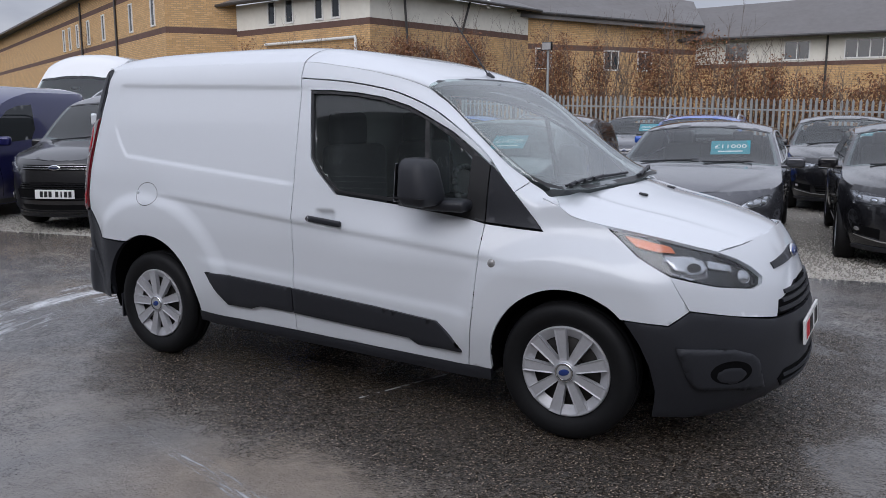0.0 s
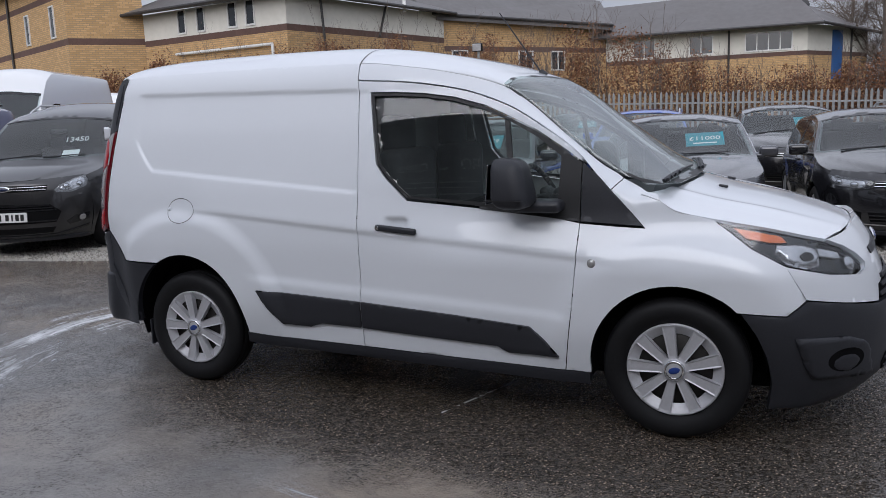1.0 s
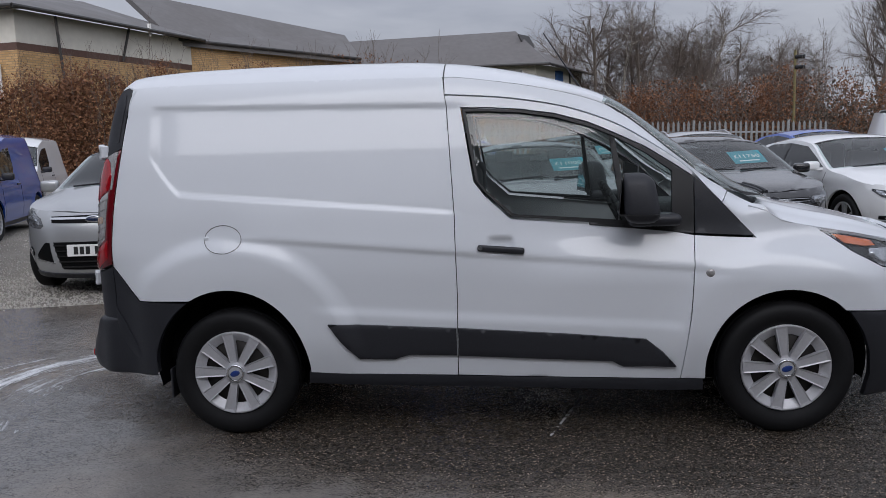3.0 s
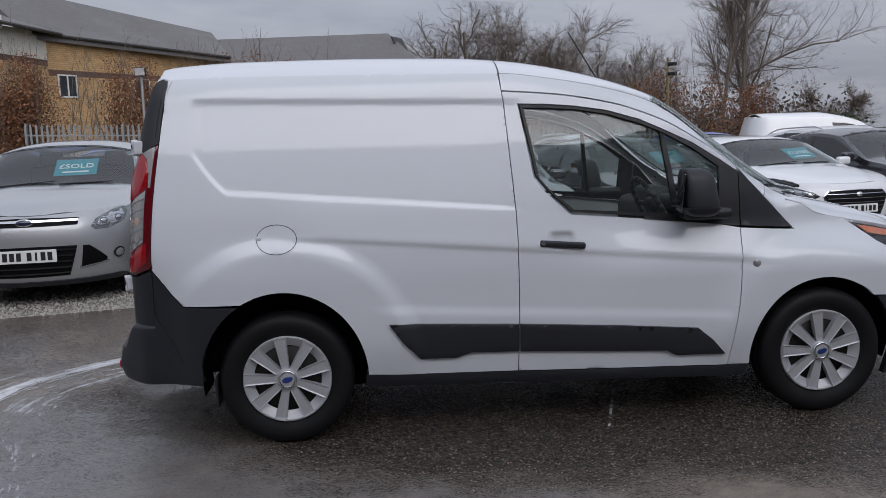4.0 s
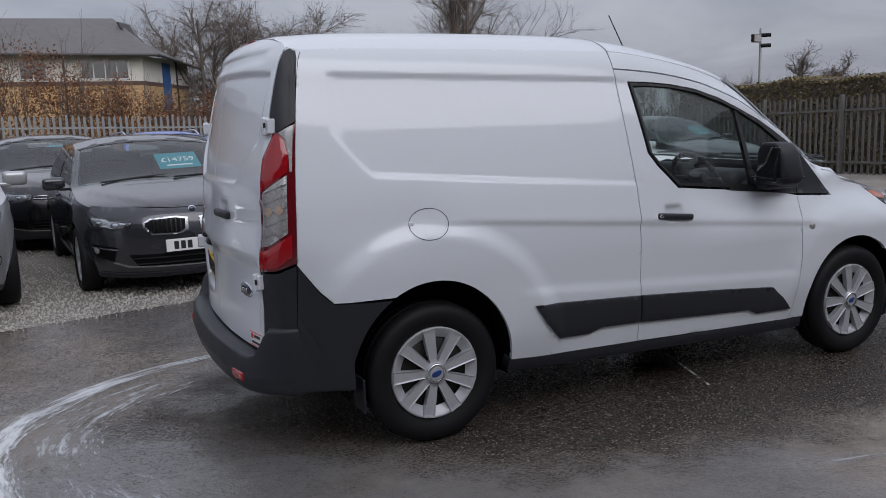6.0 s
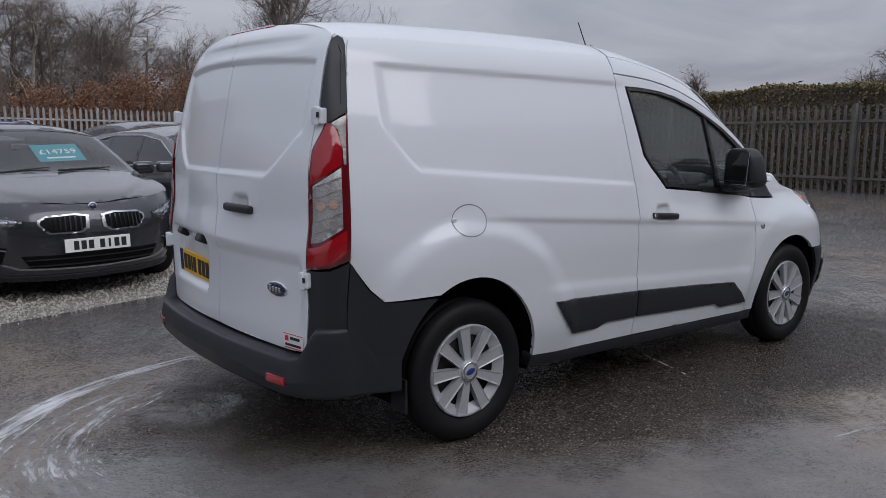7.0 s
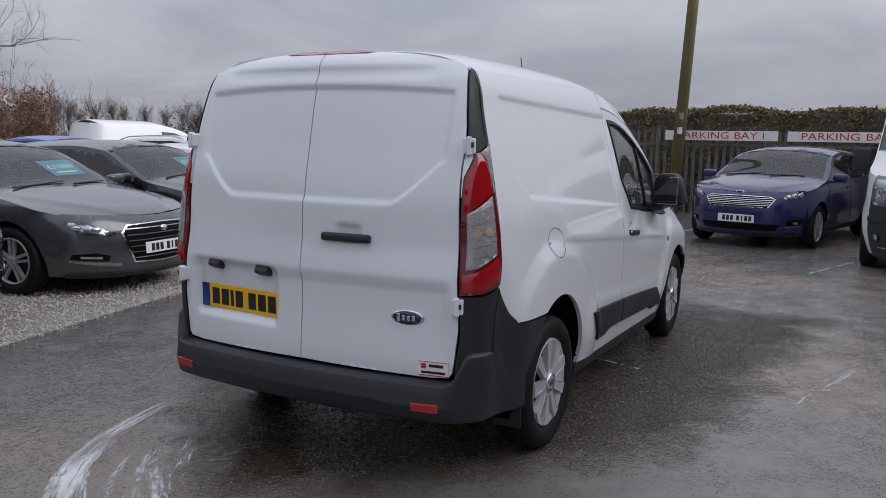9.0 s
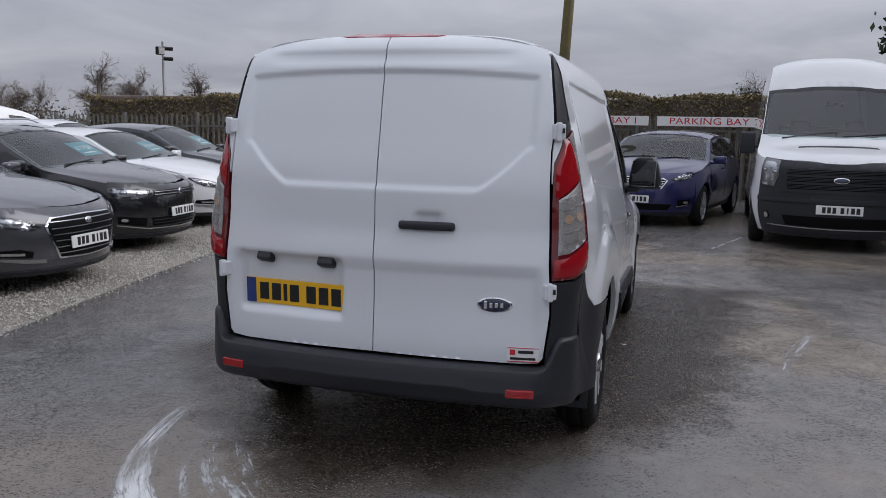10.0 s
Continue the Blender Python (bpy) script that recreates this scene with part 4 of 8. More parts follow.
        sheet("indicator", front, [(0.95, 0.945), (0.86, 0.932), (0.74, 0.908), (0.725, 0.885), (0.80, 0.888), (0.90, 0.905)], AMBER, left, "orange indicator", lampf, step=0.03, thick=0.01, out=-0.016, rim=0.004)
        sheet("main_reflector", front, [(0.77, 0.880), (0.63, 0.866), (0.585, 0.83), (0.595, 0.785), (0.67, 0.772), (0.75, 0.798), (0.79, 0.845)], REFLECTOR, left, "bright main reflector", lampf, step=0.02, thick=0.01, out=-0.012, rim=0.014)
        sheet("bulb_shield", front, oval(0.655, 0.822, 0.030, 0.018), STEEL_DARK, left, "", lampf, step=0.012, thick=0.006, out=-0.006)
        sheet("bulb_bar", front, [(0.585, 0.852), (0.475, 0.826), (0.475, 0.800), (0.585, 0.822)], REFLECTOR, left, "", lampf, step=0.02, thick=0.01, out=-0.016)
        sheet("inner_reflector", front, oval(0.41, 0.775, 0.034, 0.030), REFLECTOR, left, "", lampf, step=0.012, thick=0.01, out=-0.014, rim=0.008)
        lg = sheet("lamp_cover", front, hl, LAMP_GLASS, left, "clear lamp cover", lampf, step=0.03, gap=0.002, thick=0.004, out=0.002)
        lg.visible_shadow = False
        # door mirror
        bm = bmesh.new()
        box(bm, (0, 0, 0), (0.17, 0.215, 0.225), bevel=0.055, segments=4)
        for v in bm.verts:
            v.co.x += 0.055 * (v.co.z / 0.11) * -0.35
            v.co.y *= 1.02 - 0.34 * max(0.0, min(1.0, (v.co.z + 0.06) / 0.17)) ** 1.5
            if v.co.x < -0.06:
                v.co.x = -0.06 + (v.co.x + 0.06) * 0.25
        mr = part("door_mirror", bm, BLACK_PLASTIC, door, "large black plastic door mirror", True)
        mr.matrix_local = pose(0.625, -0.965 * sg, 1.145, 0, 0, -5 * sg)
        bm = bmesh.new()
        box(bm, (0, 0, 0), (0.006, 0.168, 0.180), bevel=0.0028)
        part("mirror_glass", bm, MIRROR, mr, "mirror glass").matrix_local = pose(-0.0705, 0, 0.0, 0, 5, -8 * sg)
        boxed("mirror_seam", (0, 0, -0.070), (0.176, 0.216, 0.004), SEAL, mr)
        bm = bmesh.new()
        box(bm, (0.715, -0.852 * sg, 1.034), (0.24, 0.15, 0.056), bevel=0.024, segments=3)
        part("mirror_arm", bm, BLACK_PLASTIC, door, "", True)

    # roof, windscreen, bonnet
    roof = [(-1.885, 0.0), (-1.88, 0.4), (-1.865, 0.75), (-1.835, 1.0), (-0.262, 1.0), (0.509, 1.0), (0.535, 0.7), (0.56, 0.3), (0.565, 0.0)]
    sheet("roof", top, roof + [(x, -u) for x, u in roof[::-1][1:-1]], step=0.025, thick=0.02, scale=(1, 0.75), gap=0.0)
    for x0 in (-0.262,):
        us = np.linspace(-1.0, 1.0, 41)
        P = top(np.full(41, x0), us)
        v = [(p[0] + d, p[1] * 1.002, p[2] + h) for p in P for d, h in ((-0.003, 0.0012), (0.003, 0.0012))]
        mesh_object("roof_seam", v, [(2 * i, 2 * i + 1, 2 * i + 3, 2 * i + 2) for i in range(40)], SEAL, van, True, "dark roof joint")
    ws = [(0.545, 0.0), (0.54, 0.3), (0.515, 0.7), (0.500, 0.985), (0.85, 0.985), (1.10, 0.975), (1.175, 0.93), (1.25, 0.80), (1.31, 0.5), (1.33, 0.0)]
    sg_ = sheet("windscreen", top, ws + [(x, -u) for x, u in ws[::-1][1:-1]], SCREEN_GLASS, label="misted sloping windscreen", step=0.03, thick=0.003, scale=(1, 0.75), out=0.002, hub=(0, 0, 0.6))
    sg_.visible_shadow = False
    ring = [(0.56, 0.0), (0.555, 0.3), (0.532, 0.7), (0.53, 0.94), (0.85, 0.945), (1.08, 0.93), (1.15, 0.88), (1.22, 0.76), (1.28, 0.48), (1.30, 0.0)]
    both_o = ws + [(x, -u) for x, u in ws[::-1][1:-1]]
    both_i = ring + [(x, -u) for x, u in ring[::-1][1:-1]]
    do, di = np.array(both_o), np.array(both_i)
    Po, Pi = top(do[:, 0], do[:, 1]), top(di[:, 0], di[:, 1])
    v = [tuple(p + np.array((0, 0, 0.0045))) for p in Po] + [tuple(p + np.array((0, 0, 0.0045))) for p in Pi]
    n = len(do)
    mesh_object("screen_band", v, [(i, (i + 1) % n, n + (i + 1) % n, n + i) for i in range(n)], SEAL, van, True, "black screen-printed band")
    cowl = [(1.20, 0.0), (1.20, 0.9), (1.225, 0.985), (1.30, 0.93), (1.345, 0.70), (1.39, 0.35), (1.40, 0.0)]
    sheet("scuttle", hood, cowl + [(x, -u) for x, u in cowl[::-1][1:-1]], BLACK_PLASTIC, label="black scuttle panel", step=0.03, thick=0.03, scale=(1, 0.75), out=-0.016)
    bo = [(1.350, 0.0), (1.332, 0.35), (1.278, 0.70), (1.212, 0.88), (1.165, 0.985), (1.22, 1.0), (1.317, 1.0), (1.474, 1.0), (1.70, 1.0), (1.916, 1.0), (1.985, 0.80), (2.035, 0.45), (2.05, 0.0)]
    bonnet = sheet("bonnet", hood, bo + [(x, -u) for x, u in bo[::-1][1:-1]], label="white bonnet", step=0.025, thick=0.014, scale=(1, 0.75), gap=0.002, hub=(1.5, 0, 0.5))
    for y in (-0.225, 0.30):
        bm = bmesh.new()
        box(bm, (0, 0, 0), (0.045, 0.022, 0.012), bevel=0.005)
        j = part("washer_jet", bm, BLACK_PLASTIC, bonnet, "small black washer jet")
        j.matrix_local = pose(1.469, y, float(hood(1.469, y / 0.78)[2]) + 0.006, 0, 10, 0)

    # nose panel, grilles, bumper
    nose = [(0.0, 0.925), (0.20, 0.918), (0.35, 0.898), (0.53, 0.877), (0.44, 0.842), (0.38, 0.807), (0.33, 0.760), (0.345, 0.732), (0.40, 0.718), (0.58, 0.741), (0.76, 0.783), (0.70, 0.645), (0.52, 0.615), (0.30, 0.582), (0.27, 0.64), (0.10, 0.70), (0.0, 0.705)]
    for left in (False, True):
        sg = -1 if left else 1
        sheet("nose_panel", front, nose, left=left, step=0.02, gap=0.0, thick=0.02, hub=(1.2, 0, 0.6))
        sheet("front_bumper", front, [(0.0, 0.575), (0.32, 0.575), (0.52, 0.61), (0.70, 0.638), (0.78, 0.578), (0.93, 0.588), (0.885, 0.50), (0.85, 0.40), (0.83, 0.28), (0.82, 0.158), (0.65, 0.165), (0.49, 0.18), (0.28, 0.235), (0.0, 0.24)],
              BLACK_PLASTIC, left, "grained black front bumper", step=0.025, thick=0.03, out=0.010, rim=0.004, hub=(1.2, 0, 0.5))
        fog = sheet("fog_panel", front, [(0.76, 0.49), (0.54, 0.475), (0.46, 0.445), (0.43, 0.42), (0.39, 0.29), (0.42, 0.285), (0.69, 0.305), (0.72, 0.36)], BLACK_PLASTIC, left, "black fog-lamp blank", step=0.015, thick=0.02, out=0.026, rim=0.010, hub=(1.2, 0, 0.5))
        # dark ovals put in for the shade of the recess, then its raised lip
        for sc_, dep in ((1.0, 0.0265), (0.9, 0.020), (0.75, 0.0275)):
            sheet("fog_shade_lip", front, oval(0.555, 0.378 - 0.05 * (1 - sc_), 0.085 * sc_, 0.052 * sc_), DARK if sc_ > 0.8 else BLACK_PLASTIC, left, "", fog, step=0.012, thick=0.004, out=dep + (0.0015 if sc_ < 0.8 else 0.0), rim=0.004 if sc_ < 0.8 else 0.0, hub=(1.2, 0, 0.5))
        for z in (0.605, 0.640, 0.672):
            sheet("grille_bar", front, [(0.0, z + 0.012), (0.29 - (z - 0.6), z + 0.012), (0.29 - (z - 0.6), z - 0.006), (0.0, z - 0.006)], BLACK_PLASTIC, left, step=0.03, thick=0.03, out=0.010, hub=(1.2, 0, 0.5))
        sheet("upper_grille", front, [(0.0, 0.70), (0.27, 0.648), (0.295, 0.59), (0.0, 0.585)], DARK, left, step=0.03, thick=0.01, out=0.003, hub=(1.2, 0, 0.5))
        sheet("badge_strip", front, [(0.0, 0.838), (0.25, 0.806), (0.24, 0.778), (0.0, 0.792)], BLACK_PLASTIC, left, "", step=0.03, thick=0.015, out=0.006, hub=(1.2, 0, 0.5))
        sheet("lower_grille", front, [(0.0, 0.345), (0.27, 0.34), (0.31, 0.30), (0.27, 0.262), (0.0, 0.258)], DARK, left, "", step=0.03, thick=0.01, out=0.014, hub=(1.2, 0, 0.5))
        for z in (0.28, 0.315):
            sheet("grille_bar", front, [(0.0, z + 0.008), (0.28, z + 0.008), (0.28, z - 0.008), (0.0, z - 0.008)], BLACK_PLASTIC, left, step=0.03, thick=0.02, out=0.020, hub=(1.2, 0, 0.5))
    for rad, mt, o in ((1.0, CHROME, 0.012), (0.86, BLUE_ENAMEL, 0.016)):
        bm = bmesh.new()
        bmesh.ops.create_uvsphere(bm, u_segments=24, v_segments=10, radius=1)
        e = part("badge", bm, mt, van, "blue oval badge" if mt == BLUE_ENAMEL else "", True)
        e.matrix_local = pose(float(NOSE(0.815)) + o - 0.002, 0, 0.815, 0, -15, 0) @ Matrix.Diagonal((0.012, 0.082 * rad, 0.034 * rad, 1))
    front_plate = boxed("number_plate", (0, 0, 0), (0.012, 0.52, 0.111), PLATE_WHITE, van, "white front number plate", bevel=0.003)
    front_plate.matrix_local = pose(2.243, 0, 0.475, 0, -4, 0)
    for k in range(7):
        if k != 4:
            boxed("plate_mark", (0.0075, -0.20 + 0.065 * k, 0), (0.002, 0.042, 0.075), RED_INK if k < 2 else INK, front_plate)

    # wipers and aerial
    for (xa, ua), (xb, ub) in (((1.250, -0.72), (1.275, 0.06)), ((1.305, 0.12), (1.215, 0.70))):
        bm = bmesh.new()
        line = [Vector(top(xa + (xb - xa) * k / 6, ua + (ub - ua) * k / 6)) for k in range(7)]
        for p, q in zip(line, line[1:]):
            rod(bm, p + Vector((0.004, 0, 0.012)), q + Vector((0.004, 0, 0.012)), 0.007, None, 6)
        blade = part("wiper", bm, BLACK_PLASTIC, van, "black wiper with its blade and arm")
        bm = bmesh.new()
        for p, q in zip(line[:5], line[1:5]):
            rod(bm, p + Vector((0.022, 0, 0.014)), q + Vector((0.016, 0, 0.020)), 0.009, 0.007, 6)
        part("wiper_arm", bm, BLACK_PLASTIC, blade)
    bm = bmesh.new()
    rod(bm, (0.50, 0.02, 1.655), (0.475, 0.02, 1.685), 0.022, 0.012, 12)
    rod(bm, (0.475, 0.02, 1.680), (0.255, -0.015, 2.008), 0.0045, 0.003, 8)
    part("roof_aerial", bm, BLACK_PLASTIC, van, "thin black roof aerial")

    # rear doors
    half = [(0.0, 0.487), (-0.627, 0.482), (-0.70, 0.488), (-0.718, 0.51), (-0.738, 0.689), (-0.735, 0.80), (-0.728, 0.90), (-0.716, 1.21), (-0.712, 1.343), (-0.717, 1.43), (-0.712, 1.50), (-0.690, 1.657),
            (-0.678, 1.725), (-0.657, 1.752), (-0.60, 1.778), (-0.495, 1.800), (-0.257, 1.817), (0.0, 1.822)]
    doors = []
    for left in (False, True):
        sg = -1 if left else 1
        fn = rear if not left else (lambda u, w: rear(-u, w) * np.array((1, -1, 1)))
        d = sheet("rear_door", fn, half, left=left, label="white rear door with pressed panel", step=0.0105, gap=0.0025, thick=0.02, hub=(-1, 0, 1))
        doors.append(d)
        for z in (1.425, 0.79):
            bm = bmesh.new()
            box(bm, (0, 0, 0), (0.04, 0.05, 0.062), bevel=0.006)
            box(bm, (-0.012, 0.002, 0), (0.03, 0.022, 0.075), bevel=0.006)
            h = part("hinge", bm, WHITE, d, "white door hinge")
            h.matrix_local = pose(float(rear_x(0.725, z)) - 0.006, -0.735 * sg, z, 0, 0, 25 * sg)
            boxed("hinge_slot", (-0.0275, -0.012 * sg, 0.004), (0.004, 0.010, 0.020), SEAL, h)
    right, leftd = doors

    def on_rear(y, z, o=0.0):
        p = rear(np.array(y), np.array(z))
        slope = 2.2 * float(REAR_BOW(z)) * abs(y) ** 1.2 / 0.72 ** 2.2 * (1 if y > 0 else -1)
        lean = (float(REAR(z + 0.05)) - float(REAR(z - 0.05))) / 0.1
        return pose(float(p[0]) - o, y, z, 0, 0, math.degrees(math.atan(-slope))) @ pose(0, 0, 0, 0, math.degrees(math.atan(lean)), 0)

    bm = bmesh.new()
    box(bm, (0, 0, 0), (0.028, 0.238, 0.036), bevel=0.012, segments=3)
    h = part("door_handle", bm, BLACK_PLASTIC, right, "black plastic pull handle", True)
    h.matrix_local = on_rear(-0.228, 1.035, 0.024)
    for rad, mt, o in ((1.0, CHROME, 0.001), (0.88, NAVY_ENAMEL, 0.004)):
        bm = bmesh.new()
        bmesh.ops.create_uvsphere(bm, u_segments=28, v_segments=10, radius=1)
        e = part("badge", bm, mt, right, "dark blue oval badge with a chrome rim" if mt == NAVY_ENAMEL else "", True)
        e.matrix_local = on_rear(-0.515, 0.722, o) @ Matrix.Diagonal((0.008, 0.074 * rad, 0.032 * rad, 1))
    for k in range(4):
        bm = bmesh.new()
        box(bm, (0, 0, 0), (0.004, 0.014, 0.020 if k else 0.034), bevel=0.0018)
        e = part("badge_mark", bm, CHROME, right)
        e.matrix_local = on_rear(-0.480 - 0.022 * k, 0.722, 0.012)
    st = boxed("dealer_sticker", (0, 0, 0), (0.002, 0.128, 0.060), STICKER, right, "small white dealer sticker with red and dark print")
    st.matrix_local = on_rear(-0.637, 0.523, 0.003)
    for yy, zz, wd, ht, mt in ((0.042, 0.010, 0.022, 0.022, RED_INK), (-0.012, 0.012, 0.062, 0.012, INK), (0.0, -0.016, 0.104, 0.010, INK), (0, 0.0285, 0.128, 0.003, RED_INK), (0, -0.0285, 0.128, 0.003, RED_INK)):
        boxed("print_bar", (-0.0018, yy, zz), (0.0012, wd, ht), mt, st)
    pl = boxed("number_plate", (0, 0, 0), (0.006, 0.525, 0.114), PLATE_YELLOW, leftd, "yellow rear number plate with a blue band", bevel=0.002)
    pl.matrix_local = on_rear(0.370, 0.700, 0.006)
    boxed("plate_band", (-0.0042, 0.238, 0), (0.002, 0.048, 0.112), BLUE_ENAMEL, pl, "blue band")
    for k, yy in enumerate((0.170, 0.108, 0.062, 0.016, -0.068, -0.130, -0.192)):
        boxed("plate_mark", (-0.0042, yy, 0), (0.002, 0.018 if k == 2 else 0.046, 0.076), INK, pl)
    for yy, zz in ((0.525, 0.856), (0.222, 0.852)):
        bm = bmesh.new()
        box(bm, (0, 0, 0), (0.05, 0.075, 0.04), bevel=0.010)
        e = part("plate_lamp", bm, BLACK_PLASTIC, leftd, "black number-plate lamp")
        e.matrix_local = on_rear(yy, zz, 0.012) @ pose(0, 0, 0, 0, 25, 0)
    # high brake lamp
    v, f = panel(top, [(-1.905, -0.15), (-1.89, -0.175), (-1.86, -0.13), (-1.852, 0.0), (-1.86, 0.13), (-1.89, 0.175), (-1.905, 0.15), (-1.918, 0.0)], step=0.03, thick=0.02, out=0.012, scale=(1, 0.75), rim=0.006)
    mesh_object("brake_lamp", v, f, RED_LENS, van, True, "red high-level brake lamp")

    # rear bumper: a profile swept round the tail
    path = []
    for x in np.linspace(-1.715, -1.90, 10):
        path.append((x, -float(half_width(x, 0.45, False))))
    for a in np.linspace(0.0, 1.0, 12):
        c = corner(np.array(a), np.array(0.46))
        path.append((c[0], c[1]))
    for y in np.linspace(-0.70, 0.70, 40):
        path.append((float(rear_x(y, 0.47)), y))
    path += [(x, -y) for x, y in path[:22][::-1]]
    path = np.array(path)
    tang = np.gradient(path, axis=0)
    tang /= np.linalg.norm(tang, axis=1)[:, None]
    nrm = np.stack([tang[:, 1], -tang[:, 0]], 1)
    nrm *= np.sign(np.sum(nrm * (path - np.array((-1.2, 0))), 1))[:, None]
    v, f = [], []
    k = 13
    for (x, y), (nx, ny) in zip(path, nrm):
        out = (0.30 + 0.70 * ramp(0.80, 0.67, abs(y))) * (0.25 + 0.75 * ramp(-1.80, -2.0, x))
        rise = 0.125 * ramp(0.715, 0.775, abs(y)) * ramp(-1.74, -1.93, x)
        notch = 0.012 * ramp(0.40, 0.46, abs(y))
        for o, z in ((-0.02, 0.474 + rise), (0.020, 0.477 + rise), (0.066, 0.476 + rise * 0.9), (0.074, 0.474 + rise * 0.85), (0.079, 0.466 + rise * 0.7), (0.086, 0.430 + rise * 0.2), (0.094, 0.402 - notch), (0.0955, 0.396 - notch), (0.092, 0.388 - notch), (0.084, 0.345), (0.074, 0.325), (0.050, 0.314), (-0.02, 0.312)):
            v.append((x + nx * o * out, y + ny * o * out, z))
    for i in range(len(path) - 1):
        for j in range(k - 1):
            f.append((i * k + j, i * k + j + 1, (i + 1) * k + j + 1, (i + 1) * k + j))
    bumper = mesh_object("rear_bumper", v, f, BLACK_PLASTIC, van, True, "grained black wrap-round rear bumper")
    for y in (-0.645, 0.645):
        bm = bmesh.new()
        box(bm, (0, 0, 0), (0.014, 0.115, 0.036), bevel=0.005)
        e = part("reflector", bm, RED_LENS, bumper, "red bumper reflector")
        e.matrix_local = pose(float(rear_x(y, 0.47)) - 0.092, y, 0.385, 0, 0, 11 if y < 0 else -11)

    # wheels
    def wheel(x, y, mirrored):
        w = new("wheel")
        w.parent = van
        R = 0.318
        prof = [(0.205, -0.06), (0.225, -0.082), (0.262, -0.094), (0.295, -0.088), (0.310, -0.072), (R, -0.05), (R, -0.036), (R - 0.008, -0.034), (R - 0.008, -0.028), (R, -0.026), (R, 0.0), (R, 0.026), (R - 0.008, 0.028), (R - 0.008, 0.034), (R, 0.036), (R, 0.05),
                (0.310, 0.072), (0.28, 0.09), (0.205, 0.07)]
        v, f = lathe(prof, 72)
        mesh_object("tyre", v, f, TYRE, w, True, "wet black tyre")
        v, f = lathe([(0.0, -0.040), (0.19, -0.045), (0.20, -0.03)], 48)
        mesh_object("brake_disc", v, f, STEEL_DARK, w, True, "dark wheel behind the trim")
        v, f = lathe([(0.160, -0.050), (0.172, -0.058), (0.198, -0.074), (0.206, -0.078), (0.210, -0.072), (0.208, -0.055)], 64)
        mesh_object("trim_rim", v, f, HUB_SILVER, w, True)
        v, f = lathe([(0.0, -0.088), (0.028, -0.088), (0.036, -0.086), (0.042, -0.080), (0.055, -0.078), (0.058, -0.05)], 40)
        mesh_object("hub_centre", v, f, HUB_SILVER, w, True)
        bm = bmesh.new()
        bmesh.ops.create_uvsphere(bm, u_segments=20, v_segments=8, radius=1, matrix=Matrix.Translation((0, -0.0885, 0)) @ Matrix.Diagonal((0.026, 0.004, 0.015, 1)))
        part("hub_badge", bm, BLUE_ENAMEL, w, "small blue oval badge", True)
        for k in range(9):
            t = 2 * math.pi * k / 9
            bm = bmesh.new()
            pts = [(0.050, 0.0175, -0.079), (0.203, 0.0285, -0.084), (0.203, -0.0285, -0.084), (0.050, -0.0175, -0.079)]
            up = [bm.verts.new((r, d, s)) for r, s, d in pts]
            dn = [bm.verts.new((r + (0.002 if r > 0.1 else 0), d + 0.028, s * 1.03)) for r, s, d in pts]
            inn = [bm.verts.new((r, d, s * 0.74)) for r, s, d in ((0.064, 0.0175, -0.076), (0.190, 0.0285, -0.080), (0.190, -0.0285, -0.080), (0.064, -0.0175, -0.076))]
            bm.faces.new(inn)
            for i in range(4):
                j = (i + 1) % 4
                bm.faces.new((up[i], up[j], inn[j], inn[i]))
                bm.faces.new((up[i], dn[i], dn[j], up[j]))
            bm.transform(Matrix.Rotation(t, 4, "Y"))
            part("trim_spoke", bm, HUB_SILVER, w)
        v, f = lathe([(0.034, -0.0885), (0.040, -0.092), (0.045, -0.089), (0.047, -0.080)], 36)
        mesh_object("hub_ring", v, f, CHROME, w, True, "bright ring round the hub badge")
        for k in range(5):
            t = 2 * math.pi * (k + 0.3) / 5
            bm = bmesh.new()
            bmesh.ops.create_cone(bm, cap_ends=True, segments=6, radius1=0.011, radius2=0.010, depth=0.02, matrix=pose(0.075 * math.cos(t), -0.052, 0.075 * math.sin(t), 90))
            part("wheel_nut", bm, STEEL_DARK, w)
        w.matrix_local = pose(x, y, R - 0.003, 0, -18, 180 if mirrored else 0)
        return w

    for x in (1.331, -1.331):
        wheel(x, -0.795, False)
        wheel(x, 0.795, True)
    for x in (-0.985,):
        boxed("mud_flap", (-1.665, -0.80, 0.262), (0.012, 0.13, 0.15), BLACK_PLASTIC, van, "small black mud flap", bevel=0.004)
    # cab
    for y in (-0.38, 0.38):
        bm = bmesh.new()
        box(bm, (0.15, y, 0.66), (0.52, 0.50, 0.16), bevel=0.05, segments=3)
        box(bm, (-0.17, y, 0.98), (0.15, 0.48, 0.62), pose(0, 0, 0), 0.05, 3)
        box(bm, (-0.22, y, 1.37), (0.11, 0.27, 0.20), None, 0.04, 3)
        part("cab_seat", bm, SEAT_CLOTH, van, "dark grey cloth seat with headrest", True)
    boxed("bulkhead", (-0.36, 0, 1.05), (0.03, 1.30, 1.30), PALE_TRIM, van, "grey bulkhead")
    bm = bmesh.new()
    box(bm, (0.98, 0, 0.92), (0.46, 1.36, 0.22), bevel=0.07, segments=3)
    box(bm, (0.80, -0.38, 1.04), (0.22, 0.36, 0.10), bevel=0.04, segments=3)
    box(bm, (0.76, 0.0, 0.95), (0.14, 0.30, 0.34), bevel=0.04, segments=3)
    part("dashboard", bm, DASH, van, "dark dashboard with hooded dials", True)
    bm = bmesh.new()
